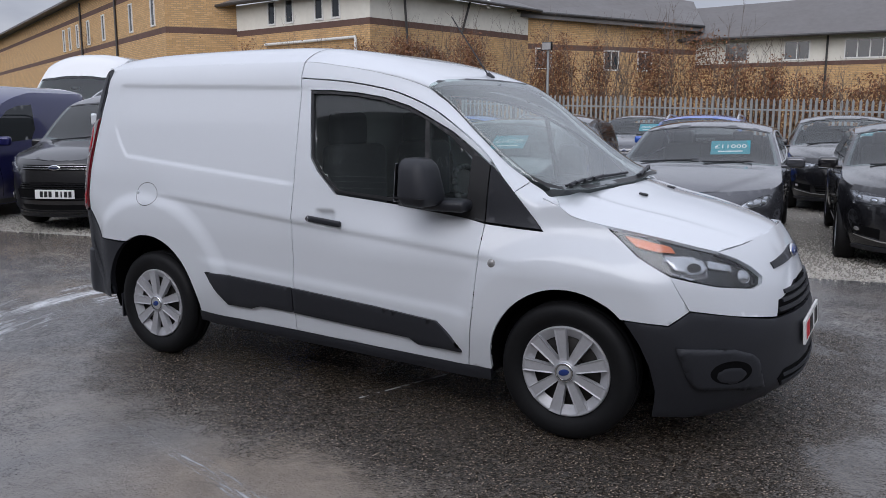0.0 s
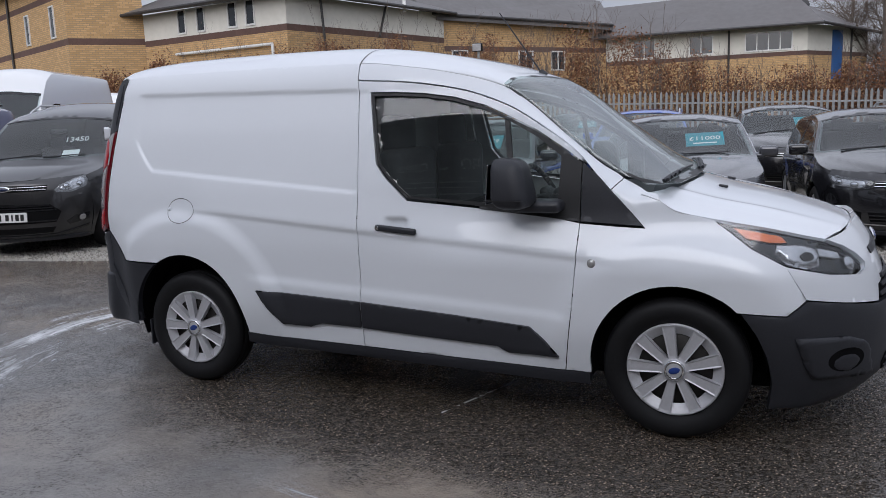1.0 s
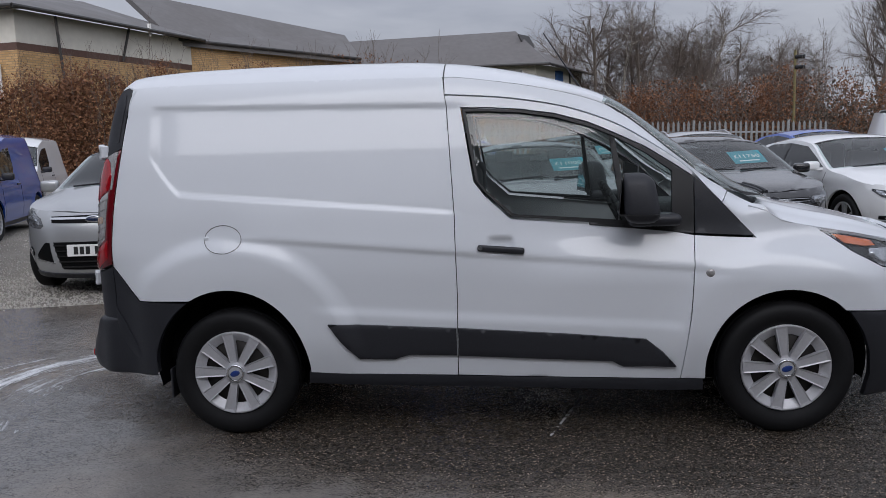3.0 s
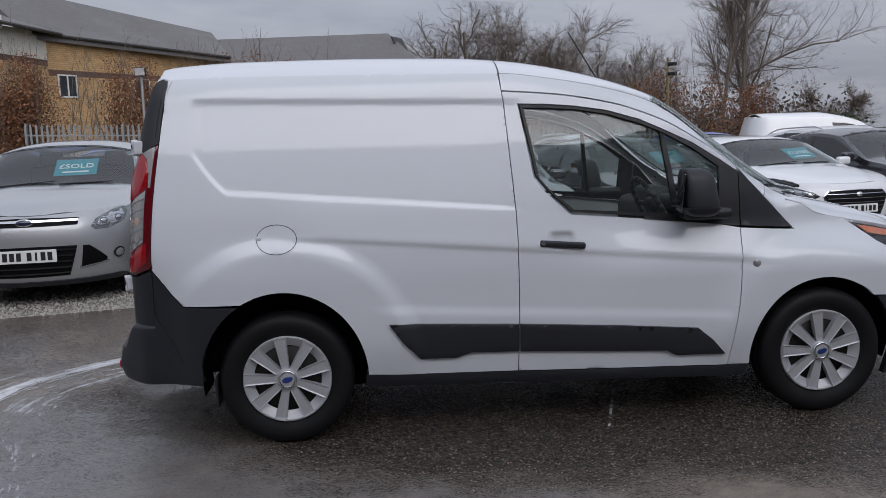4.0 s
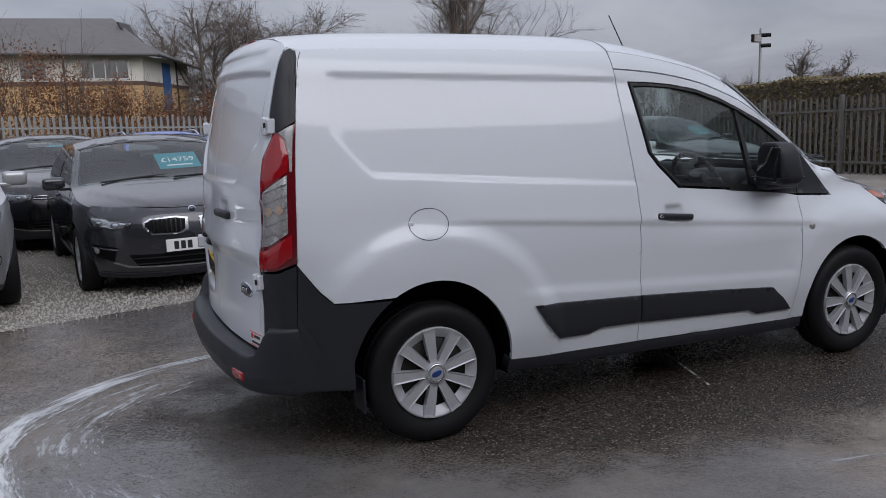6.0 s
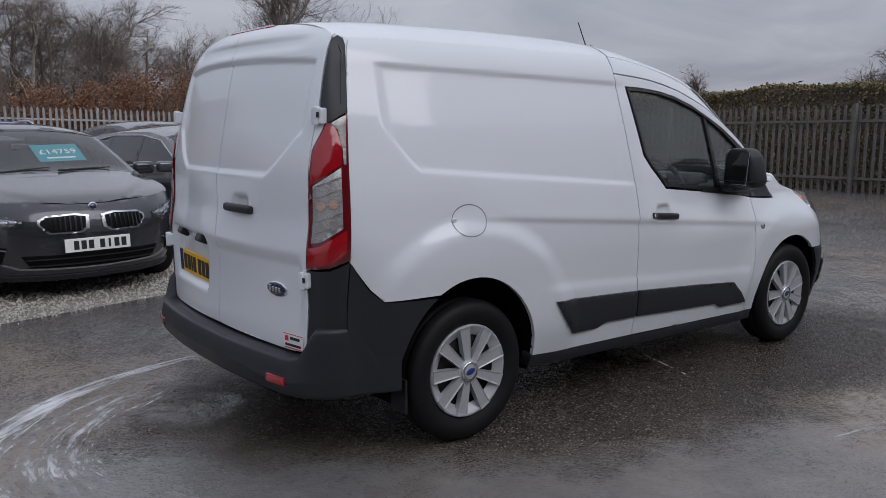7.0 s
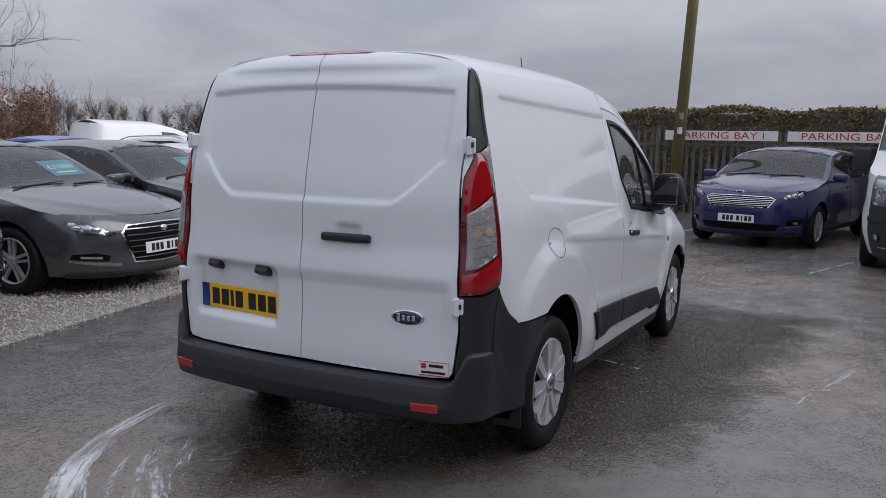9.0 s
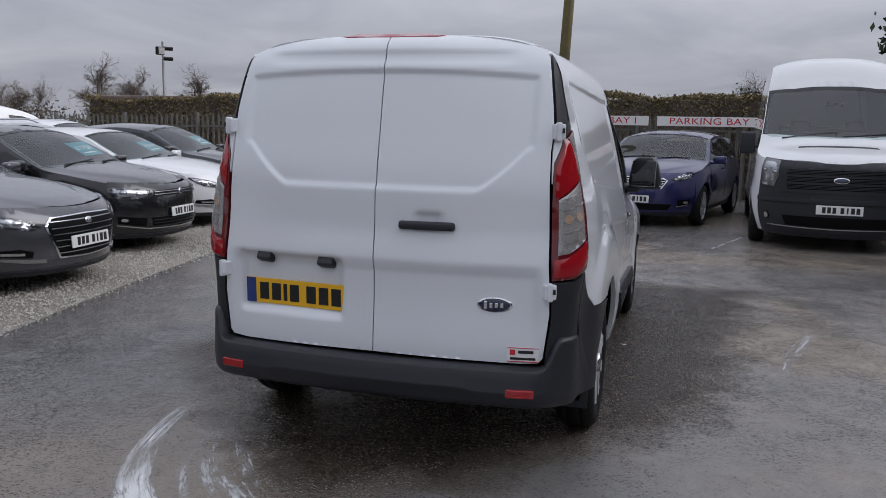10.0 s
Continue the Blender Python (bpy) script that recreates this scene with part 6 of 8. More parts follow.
def parked(name, label, paint, spec, at, yaw, category="car", price="", card=True, lamp=None, face="van", style="five", chrome=False, rails=False, plate=True, cladding=False, group="cars parked in the yard", price_at=0.35, tall=1.0):
    """A parked vehicle facing along yaw, its nose on the point at."""
    car = tagged(new(name), label, category, group)
    xn, xr, wide, belt = spec["nose"], spec["tail"], spec["wide"], spec["belt"]
    edge, crown = curve(spec["edge"]), curve(spec["crown"])
    roof_z = max(z for _, z in spec["edge"])
    WZ = curve([(0.15, 0.90), (0.3, 0.955), (0.55, 1.0), (0.75, 0.995), (belt - 0.03, 0.965), (belt + 0.04, 0.945), (roof_z - 0.06, 0.80), (roof_z + 0.03, 0.76)])
    z_lip = float(edge(xn - 0.47))
    NZ = curve([(0.15, xn - 0.10), (0.25, xn - 0.03), (0.42, xn), (0.58, xn - 0.005), (z_lip - 0.10, xn - 0.04), (z_lip, xn - 0.13), (z_lip + 0.2, xn - 0.35)])
    TZ = curve([(0.2, xr + 0.06), (0.45, xr), (0.85, xr + 0.02), (belt + 0.1, xr + 0.08), (roof_z, xr + 0.25)])
    xa, xb, n = xn - 0.85, xr + 0.75, 2.4
    hub = (0.0, 0.0, 0.6)

    def width(x, z):
        x, z = np.asarray(x, float), np.asarray(z, float)
        r = np.clip((x - xa) / (NZ(z) - xa), 0, 1)
        s = np.clip((xb - x) / (xb - TZ(z)), 0, 1)
        w = wide * WZ(z) * (1 - r ** n) ** (1 / n) * (1 - s ** 3.2) ** (1 / 3.2)
        for ax in spec["axles"]:
            d = np.hypot(x - ax, z - spec["wheel"])
            w = w + 0.016 * np.exp(-np.clip((d - spec["wheel"] - 0.06) / 0.09, 0, 9) ** 2) * ramp(0.2, 0.45, z)
        # a crease below the windows, undercut, and a second one low on the doors
        w = w + 0.012 * ramp(-0.030, 0.0, z - belt + 0.155 - 0.02 * x) * ramp(0.10, 0.0, z - belt + 0.155 - 0.02 * x)
        return w - 0.010 * ramp(0.10, 0.0, np.abs(z - 0.42)) * ramp(spec["axles"][1] + 0.4, spec["axles"][1] + 0.6, x) * ramp(spec["axles"][0] - 0.4, spec["axles"][0] - 0.6, x)

    def flank(x, z):
        return np.stack([np.asarray(x, float), -width(x, z), np.asarray(z, float)], -1)

    xf, xg = xn - 0.45, xr + 0.40

    def bow(q, z):
        q, z = np.asarray(q, float), np.asarray(z, float)
        top_th = np.arccos(np.clip((xf - xa) / (NZ(z) - xa), 0, 1) ** (n / 2))
        th = q * top_th
        x = xa + (NZ(z) - xa) * np.clip(np.cos(th), 0, 1) ** (2 / n)
        return np.stack([x, -wide * WZ(z) * np.abs(np.sin(th)) ** (2 / n) * np.sign(q), z], -1)

    def stern(q, z):
        q, z = np.asarray(q, float), np.asarray(z, float)
        th = q * np.arccos(np.clip((xb - xg) / (xb - TZ(z)), 0, 1) ** 1.6)
        x = xb - (xb - TZ(z)) * np.clip(np.cos(th), 0, 1) ** (1 / 1.6)
        return np.stack([x, -wide * WZ(z) * np.abs(np.sin(th)) ** (1 / 1.6) * np.sign(q), z], -1)

    def lid(x, u):
        x, u = np.asarray(x, float), np.asarray(u, float)
        w = width(x, edge(x))
        a = np.abs(u)
        c = np.clip(1 - a ** 2.6, 0, 1)
        # the raised middle of the bonnet, between two creases that draw together towards the nose
        fold = 0.84 - 0.34 * ramp(spec["screen"][0], xn - 0.1, x)
        rise = 0.013 * ramp(0.07, -0.02, a - fold) * ramp(spec["screen"][0] - 0.25, spec["screen"][0] + 0.05, x) * ramp(xn - 0.1, xn - 0.35, x)
        return np.stack([x, w * u, edge(x) + (crown(x) - edge(x)) * c + rise], -1)

    def sheet(nm, fn, outline, mt, left=False, lb="", under=None, **kw):
        kw.setdefault("step", 0.06)
        kw.setdefault("hub", hub)
        v, f = panel(fn, outline, mirror=left, **kw)
        return mesh_object(nm, v, f, mt, under or car, True, lb)

    def full(half):
        return half + [(x, -u) for x, u in half[::-1] if abs(u) > 1e-6]

    bm = bmesh.new()
    box(bm, ((xn + xr) / 2, 0, 0.38), (xn - xr - 0.5, wide * 1.24, 0.40), bevel=0.05)
    part("inner_shell", bm, DARK, car)
    # cabin: dashboard, two seats with headrests, the rear wall, mirror
    xd, xs_ = spec["screen"][0] - 0.50, spec["screen"][1] - 0.62
    boxed("dashboard", (xd, 0, belt - 0.10), (0.62, wide * 1.36, 0.16), DASH, car, bevel=0.06)
    for yy in (-0.36, 0.36):
        bm = bmesh.new()
        box(bm, (xs_, yy, belt - 0.05), (0.15, 0.46, 0.56), pose(0, 0, 0, 0, 0, 0), 0.05, 3)
        box(bm, (xs_ - 0.05, yy, belt + 0.30), (0.09, 0.25, 0.17), None, 0.035, 3)
        part("front_seat", bm, SEAT_CLOTH, car, "", True)
    boxed("rear_bench", (xs_ - 0.85, 0, belt + 0.02), (0.14, wide * 1.25, 0.60), SEAT_CLOTH, car, bevel=0.05)
    boxed("interior_mirror", (spec["screen"][1] + 0.10, 0, float(crown(spec["screen"][1] + 0.10)) - 0.13), (0.03, 0.22, 0.06), GLOSS_BLACK, car, bevel=0.012)
    AR = spec["wheel"] + 0.055
    lower = BLACK_PLASTIC if cladding else paint
    for left in (False, True):
        fax, rax = spec["axles"]
        zt = [(x, float(edge(x))) for x in np.linspace(xg, xf, 44)]
        arch_f = arch(fax, spec["wheel"], AR, AR, 180 + 20, -20, 16)
        arch_r = arch(rax, spec["wheel"], AR, AR, 180 + 20, -20, 16)
        outline = zt + [(xf, 0.20)] + arch_f[::-1] + arch_r[::-1] + [(xg, 0.22)]
        body = sheet("body_side", flank, outline, paint, left, step=0.05, thick=0.03)
        glz = spec["glass"]
        side_glass = sheet("side_window", flank, glz, CAR_GLASS, left, "dark side glass", body, out=0.004, thick=0.006)
        for px in spec["pillars"]:
            zz = [z for x, z in glz]
            sheet("window_pillar", flank, [(px + 0.03, belt - 0.01), (px - 0.03, belt - 0.01), (px - 0.05, max(zz) - 0.005), (px + 0.01, max(zz) - 0.005)], GLOSS_BLACK, left, "", body, out=0.007, thick=0.004)
        if chrome:
            tube = bmesh.new()
            q = [Vector((p[0], p[1] * (-1 if left else 1) - (0.006 if not left else -0.006), p[2])) for p in flank(*np.array(dense([(x, z) for x, z in glz], 0.12)).T)]
            for a_, b_ in zip(q, q[1:] + q[:1]):
                rod(tube, a_, b_, 0.009, None, 6)
            part("window_trim", tube, ALLOY, body, "bright trim round the side windows", True)
        for dx in (0.92, -0.28) if spec is not TRANSIT and spec is not VAN else (0.95, -0.22):
            sheet("shut_line", flank, [(dx - 0.12, 0.30), (dx - 0.112, 0.30), (dx + 0.004, belt - 0.02), (dx - 0.004, belt - 0.02)], DARK, left, "", body, out=0.0015, thick=0.002)
        bm = bmesh.new()
        hy = float(width(-0.08, belt - 0.10)) + 0.012
        box(bm, (-0.10, -hy if not left else hy, belt - 0.10), (0.20, 0.025, 0.03), bevel=0.01)
        part("door_handle", bm, lower if cladding else paint, body)
        sheet("sill", flank, [(rax + AR + 0.02, 0.205), (fax - AR - 0.02, 0.205), (fax - AR - 0.02, 0.27), (rax + AR + 0.02, 0.27)], BLACK_PLASTIC, left, "", body, out=0.004, thick=0.02)
        # nose half: skin, lamp, intakes
        lip = [(q, float(np.interp(q, [0, 0.5, 1], [crown(xn - 0.13) - 0.012, 0.5 * (crown(xn - 0.13) + z_lip) - 0.004, z_lip])) + 0.010) for q in np.linspace(0, 1, 9)]
        nosep = sheet("nose", bow, lip + [(1.0, 0.20), (0.6, 0.20), (0.0, 0.21)], lower if cladding else paint, left, step=0.05, thick=0.03)
        zl = z_lip
        kind = FACES[face]
        lp = lamp or [(q, zl + z) for q, z in kind["lamp"]]
        lens = sheet("head_lamp", bow, lp, LAMP_BODY if face in ("van", "slats", "trapezoid") else DARK_BOWL, left, "clear headlamp", nosep, out=0.004, thick=0.02, step=0.04)
        c = np.array(lp).mean(0)
        sheet("lamp_reflector", bow, [tuple(c + (np.array(p) - c) * 0.80) for p in lp], REFLECTOR, left, "bright lamp reflector", lens, out=0.007, thick=0.006, rim=0.005, step=0.03)
        for dq in (-0.10, 0.09):
            sheet("projector", bow, oval(c[0] + dq, c[1] + 0.10 * dq, 0.050, 0.028, 18), LAMP_BODY, left, "", lens, out=0.0115, thick=0.004, rim=0.002, step=0.015)
            sheet("bulb_lens", bow, oval(c[0] + dq, c[1] + 0.10 * dq, 0.036, 0.020, 16), CHROME, left, "", lens, out=0.0150, thick=0.003, rim=0.006, step=0.012)
        cover = sheet("lamp_cover", bow, [tuple(c + (np.array(p) - c) * 0.985) for p in lp], LAMP_GLASS, left, "clear lamp cover", lens, out=0.020, thick=0.003, rim=0.006, step=0.04)
        cover.visible_shadow = False
        for nm, mt, outline, out in kind["parts"]:
            sheet(nm, bow, [(q, z if z > 0.12 else zl + z) for q, z in outline], mt, left, "", nosep, out=out, thick=0.012, rim=0.001, step=0.022)
        for nm, mt, z0, z1, count, q0, q1, high in kind["bars"]:
            for k in range(count):
                t = k / max(1, count - 1)
                zz_, qq = z0 + (z1 - z0) * t + (0 if z0 > 0.12 else zl), q0 + (q1 - q0) * t
                sheet(nm, bow, [(0.0, zz_ + high), (qq, zz_ + high), (qq, zz_ - high), (0.0, zz_ - high)], mt, left, "", nosep, out=0.018, thick=0.012, step=0.05)
        for qf, zf, rq, rz, mt in kind["fogs"]:
            fg = sheet("fog_surround", bow, oval(qf, zf, rq * 1.35, rz * 1.35, 20), GLOSS_BLACK, left, "", nosep, out=0.014, thick=0.012, rim=0.003, step=0.02)
            sheet("fog_lamp", bow, oval(qf, zf, rq, rz, 20), mt, left, "clear round fog lamp", fg, out=0.020, thick=0.008, rim=0.004, step=0.02)
        if face == "kidney":
            for k in range(8):
                q = 0.070 + 0.033 * k
                sheet("grille_bar", bow, [(q, zl - 0.133), (q + 0.011, zl - 0.133), (q + 0.011, zl - 0.240), (q, zl - 0.240)], GLOSS_BLACK, left, "", nosep, out=0.020, thick=0.01)
        sheet("front_lip", bow, [(0.0, 0.225), (0.9, 0.235), (1.0, 0.22), (1.0, 0.19), (0.0, 0.185)], BLACK_PLASTIC, left, "", nosep, out=0.012, thick=0.03)
        # tail half
        zs = [(q, float(np.interp(q, [0, 1], [crown(xr + 0.12), edge(xg)]))) for q in np.linspace(0, 1, 7)]
        sheet("tail", stern, zs + [(1.0, 0.22), (0.0, 0.22)], paint, left, step=0.08, thick=0.03)
        # mirror
        bm = bmesh.new()
        mx = spec["screen"][2] - 0.22
        my = float(width(mx, belt)) + 0.13
        box(bm, (mx, -my if not left else my, belt + 0.06), (0.10, 0.20, 0.125) if spec is not TRANSIT else (0.12, 0.20, 0.30), bevel=0.035, segments=3)
        box(bm, (mx + 0.01, (-my + 0.10) if not left else my - 0.10, belt + 0.01), (0.07, 0.12, 0.04), bevel=0.012)
        part("door_mirror", bm, BLACK_PLASTIC if cladding else paint, car, "", True)
        for ax in spec["axles"]:
            w = new("wheel")
            w.parent = car
            w.matrix_local = pose(ax, (-1 if not left else 1) * (wide - 0.098), spec["wheel"], 0, 13 * ax * 7, 180 if left else 0)
            for nm, me in wheel_meshes(spec["wheel"], style):
                o = new(nm, me)
                o.parent = w
            v, f = [], []
            for i in range(13):
                t = radians(-5 + 190 * i / 12)
                for y in (wide * 0.90, wide * 0.6):
                    v.append((ax + AR * 1.02 * math.cos(t), -y if not left else y, spec["wheel"] + AR * 1.02 * math.sin(t)))
            mesh_object("arch_lining", v, [(2 * i, 2 * i + 1, 2 * i + 3, 2 * i + 2) for i in range(12)], DARK, car)
        if rails:
            bm = bmesh.new()
            pts = [(x, float(width(x, edge(x))) * 0.93, float(edge(x)) + 0.075 * min(1, 6 * (i + 0.15) / 12, 6 * (12.15 - i) / 12)) for i, x in enumerate(np.linspace(0.0, xr + 0.55, 13))]
            for a, b in zip(pts, pts[1:]):
                rod(bm, (a[0], a[1] * (1 if left else -1), a[2]), (b[0], b[1] * (1 if left else -1), b[2]), 0.016, None, 6)
            part("roof_rail", bm, ALLOY, car, "silver roof rail")
    x0, x1, e0, e1 = spec["screen"]
    hood_half = [(x0 - 0.03, 0.0), (x0 - 0.06, 0.45), (e0 - 0.02, 0.85), (e0 - 0.06, 1.0), (xf, 1.0), (xn - 0.30, 0.88), (xn - 0.20, 0.6), (xn - 0.14, 0.3), (xn - 0.13, 0.0)]
    hood = sheet("bonnet", lid, full(hood_half), paint, step=0.05, thick=0.02, scale=(1, 0.8), gap=0.003)
    sheet("roof", lid, full([(xg - 0.02, 0.0), (xg, 1.0), (e1, 1.0), (x1, 0.6), (x1 + 0.01, 0.0)]), paint, step=0.07, thick=0.02, scale=(1, 0.8))
    sc = sheet("windscreen", lid, full([(x1, 0.0), (x1 - 0.005, 0.6), (e1 + 0.02, 0.955), (e0 - 0.05, 0.965), (e0 + 0.02, 0.85), (x0 - 0.03, 0.5), (x0, 0.0)]), CAR_SCREEN, lb="sloping windscreen", step=0.06, thick=0.004, scale=(1, 0.8), out=0.003)
    sc.visible_shadow = False
    for left in (False, True):
        sheet("windscreen_pillar", lid, [(e1 - 0.02, 0.925), (e1 - 0.02, 1.0), (e0 - 0.03, 1.0), (e0 + 0.035, 0.86), (e0 - 0.06, 0.925)], paint if not cladding else BLACK_PLASTIC, left, step=0.05, thick=0.03, scale=(1, 0.8), out=-0.003)
    sheet("scuttle", lid, full([(x0 - 0.05, 0.0), (x0 - 0.08, 0.5), (e0 - 0.03, 0.85), (e0 + 0.03, 0.88), (x0 + 0.01, 0.5), (x0 + 0.035, 0.0)]), BLACK_PLASTIC, step=0.05, thick=0.02, scale=(1, 0.8), out=-0.006)
    sheet("screen_shade", lid, full([(x1 + 0.005, 0.0), (x1, 0.6), (e1 + 0.02, 0.95), (e1 + 0.06, 0.95), (x1 + 0.045, 0.6), (x1 + 0.05, 0.0)]), GLOSS_BLACK, step=0.05, thick=0.002, scale=(1, 0.8), out=0.006)

    if spec is TRANSIT:
        sheet("bonnet_vent", lid, full([(x0 + 0.20, 0.0), (x0 + 0.20, 0.48), (x0 + 0.25, 0.50), (x0 + 0.26, 0.0)]), BLACK_PLASTIC, under=hood, step=0.05, thick=0.01, scale=(1, 0.8), out=0.004)

    def on_lid(x, u, o):
        e = 0.01
        p = lid(x, u)
        dx = lid(x - e, u) - lid(x + e, u)
        across = Vector((0, 1, 0))
        upw = Vector(dx).normalized()
        nn = across.cross(upw).normalized()
        across = upw.cross(nn).normalized()
        m = Matrix((across, upw, nn)).transposed().to_4x4()
        return Matrix.Translation(Vector(p) + nn * o) @ m

    for u0, u1 in ((-0.70, 0.02), (0.08, 0.66)):
        bm = bmesh.new()
        a, b = Vector(lid(x0 - 0.02 - 0.06 * abs(u0), u0)), Vector(lid(x0 - 0.10 - 0.05 * abs(u1), u1))
        rod(bm, a + Vector((0, 0, 0.015)), b + Vector((0, 0, 0.02)), 0.009, 0.006, 6)
        part("wiper", bm, BLACK_PLASTIC, car, "black wiper")
    if price:
        xm = x1 + (x0 - x1) * 0.52
        m = on_lid(xm, price_at, -0.020)
        if card:
            cd = boxed("price_card", (0, 0, 0), (0.42, 0.30, 0.004), TEAL_CARD, car, "teal price card behind the windscreen")
            cd.matrix_local = m
            letters("price_figures", price, 0.115, CARD_WHITE, cd, Matrix.Translation((0, 0.015, 0.003)))
            boxed("small_print", (0, -0.09, 0.003), (0.26, 0.022, 0.002), CARD_WHITE, cd)
        else:
            letters("price_figures", price, 0.125, CARD_WHITE, car, m)
            sh = boxed("paper_sheet", (0, 0, 0), (0.21, 0.13, 0.003), CARD_WHITE, car, "paper sheet behind the glass")
            sh.matrix_local = on_lid(xm + 0.2, price_at - 0.03, -0.015)
    if plate:
        pl = boxed("number_plate", (0, 0, 0), (0.012, 0.52, 0.111), PLATE_WHITE, car, "white number plate", bevel=0.003)
        zp = FACES[face]["plate"]
        pl.matrix_local = pose(float(NZ(zp)) + 0.016, 0, zp, 0, -3, 0)
        for k in range(7):
            boxed("plate_mark", (0.0075, 0.205 - 0.058 * k - (0.03 if k > 3 else 0), 0), (0.002, 0.040 if k != 2 else 0.018, 0.072), INK, pl)
    bm = bmesh.new()
    bmesh.ops.create_uvsphere(bm, u_segments=16, v_segments=8, radius=1)
    bd = part("badge", bm, CHROME, car, "chrome badge", True)
    bz, bw, bh = FACES[face]["badge"]
    zb = z_lip + bz
    bd.matrix_local = pose(float(NZ(zb)) + 0.016, 0, zb, 0, -12, 0) @ Matrix.Diagonal((0.012, bw, bh, 1))
    if face != "hexagon":
        bm = bmesh.new()
        bmesh.ops.create_uvsphere(bm, u_segments=16, v_segments=8, radius=1)
        e = part("badge_field", bm, NAVY_ENAMEL, car, "dark blue badge", True)
        e.matrix_local = pose(float(NZ(zb)) + 0.020, 0, zb, 0, -12, 0) @ Matrix.Diagonal((0.012, bw * 0.86, bh * 0.78, 1))
    f = Vector((math.cos(radians(yaw)), math.sin(radians(yaw)), 0))
    car.matrix_basis = Matrix.Translation(Vector((at[0], at[1], -0.02 if at[1] > 3 else 0.0)) - f * xn) @ pose(0, 0, 0, 0, 0, yaw) @ Matrix.Diagonal((1, 1, tall, 1))
    return car


SILVER = wet_paint("silver_paint", (0.42, 0.43, 0.44), 0.35, 0.55, flake=0.06)
GREY = wet_paint("dark_grey_paint", (0.085, 0.087, 0.098), 0.24, 0.55, flake=0.10)
GRAPHITE = wet_paint("graphite_paint", (0.040, 0.041, 0.048), 0.24, 0.5, flake=0.10)
CHARCOAL = wet_paint("charcoal_paint", (0.014, 0.0135, 0.0145), 0.3, 0.1, flake=0.12)
BLACK_PAINT = wet_paint("black_paint", (0.006, 0.006, 0.0075), 0.25, flake=0.1)
BLUE = wet_paint("bright_blue_paint", (0.01, 0.075, 0.42), 0.35, 0.2, flake=0.06)
VIOLET_BLUE = wet_paint("violet_blue_paint", (0.010, 0.011, 0.090), 0.35, 0.25, flake=0.08)
WHITE_CAR = wet_paint("white_car_paint", (0.74, 0.75, 0.76), 0.35, flake=0.01)

parked("hatchback", "silver hatchback with a teal sold card in its windscreen", SILVER, HATCH, (-4.0, 2.86), -84, price="£SOLD", face="trapezoid", style="ten", price_at=0.2, tall=1.04)
parked("hatchback", "dark grey hatchback with twin chrome-framed grilles", GRAPHITE, HATCH, (-1.74, 3.34), -85, price="£14759", face="kidney", price_at=0.25, tall=0.97)
parked("estate_car", "dark grey estate car with a chrome-framed hexagonal grille", GREY, ESTATE, (0.66, 3.78), -84, price="£11000", face="hexagon", chrome=True, price_at=0.38, tall=0.95)
parked("hatchback", "black hatchback with a teal price card", BLACK_PAINT, HATCH, (2.95, 4.40), -83, price="£11750", face="slim", price_at=0.38, tall=0.95)
parked("saloon_car", "white saloon car with a teal price card", WHITE_CAR, SALOON, (5.25, 4.95), -82, price="£13700", face="hexagon", price_at=0.35, tall=0.95)
parked("saloon_car", "near-black saloon car with a chrome grille", GRAPHITE, SALOON, (7.5, 5.55), -82, price="£8895", face="hexagon", price_at=0.35)
parked("people_carrier", "near-black people carrier with silver roof rails", CHARCOAL, VAN, (-6.6, 2.06), -66, category="van", price="13450", card=False, style="multi", rails=True, price_at=0.45)
parked("panel_van", "bright blue compact van with black bumpers", BLUE, VAN, (-9.0, 7.0), -72, category="van", price="£11975", card=False, style="multi", cladding=True, price_at=0.2)
parked("panel_van", "deep violet-blue compact van", VIOLET_BLUE, VAN, (-8.75, 0.95), -66, category="van", price="", style="multi", tall=1.03)
parked("panel_van", "white compact van with a price on its windscreen", WHITE_CAR, VAN, (-11.0, 11.6), -72, category="van", price="£9695", card=False, cladding=True, style="multi")
parked("high_roof_van", "white high-roof van standing behind the smaller vans", WHITE_CAR, TRANSIT, (-11.7, 5.2), -66, category="van", face="slats", style="multi", plate=False, tall=1.08)
parked("high_roof_van", "white high-roof van standing behind the smaller vans", WHITE_CAR, TRANSIT, (-16.0, 11.6), -66, category="van", face="slats", style="multi", plate=False)
parked("high_roof_van", "white high-roof van standing behind the smaller vans", WHITE_CAR, TRANSIT, (-13.6, 13.2), -66, category="van", face="slats", style="multi", plate=False)
parked("hatchback", "bright blue hatchback with a teal sold card", BLUE, HATCH, (-4.6, 7.2), -83, price="£SOLD", price_at=0.2, face="trapezoid")
parked("hatchback", "black hatchback in the second row", BLACK_PAINT, HATCH, (-2.65, 7.0), -83, style="ten", face="slim")
parked("estate_car", "bright blue estate car with roof rails", BLUE, ESTATE, (-0.75, 9.6), -84, rails=True, style="ten", face="trapezoid")
parked("hatchback", "black hatchback with a teal sold card", BLACK_PAINT, HATCH, (1.85, 9.15), -82, price="£SOLD", style="ten", price_at=0.35, face="slim")
parked("estate_car", "silver-grey estate car with roof rails", SILVER, ESTATE, (4.4, 10.2), -82, rails=True, price="£SOLD", face="trapezoid")
parked("saloon_car", "blue saloon car in the second row", BLUE, SALOON, (6.9, 10.6), -82, price="£7695", face="trapezoid")
parked("hatchback", "dark grey hatchback with a teal sold card", GREY, HATCH, (-2.9, 13.2), -83, price="£SOLD", face="slim")
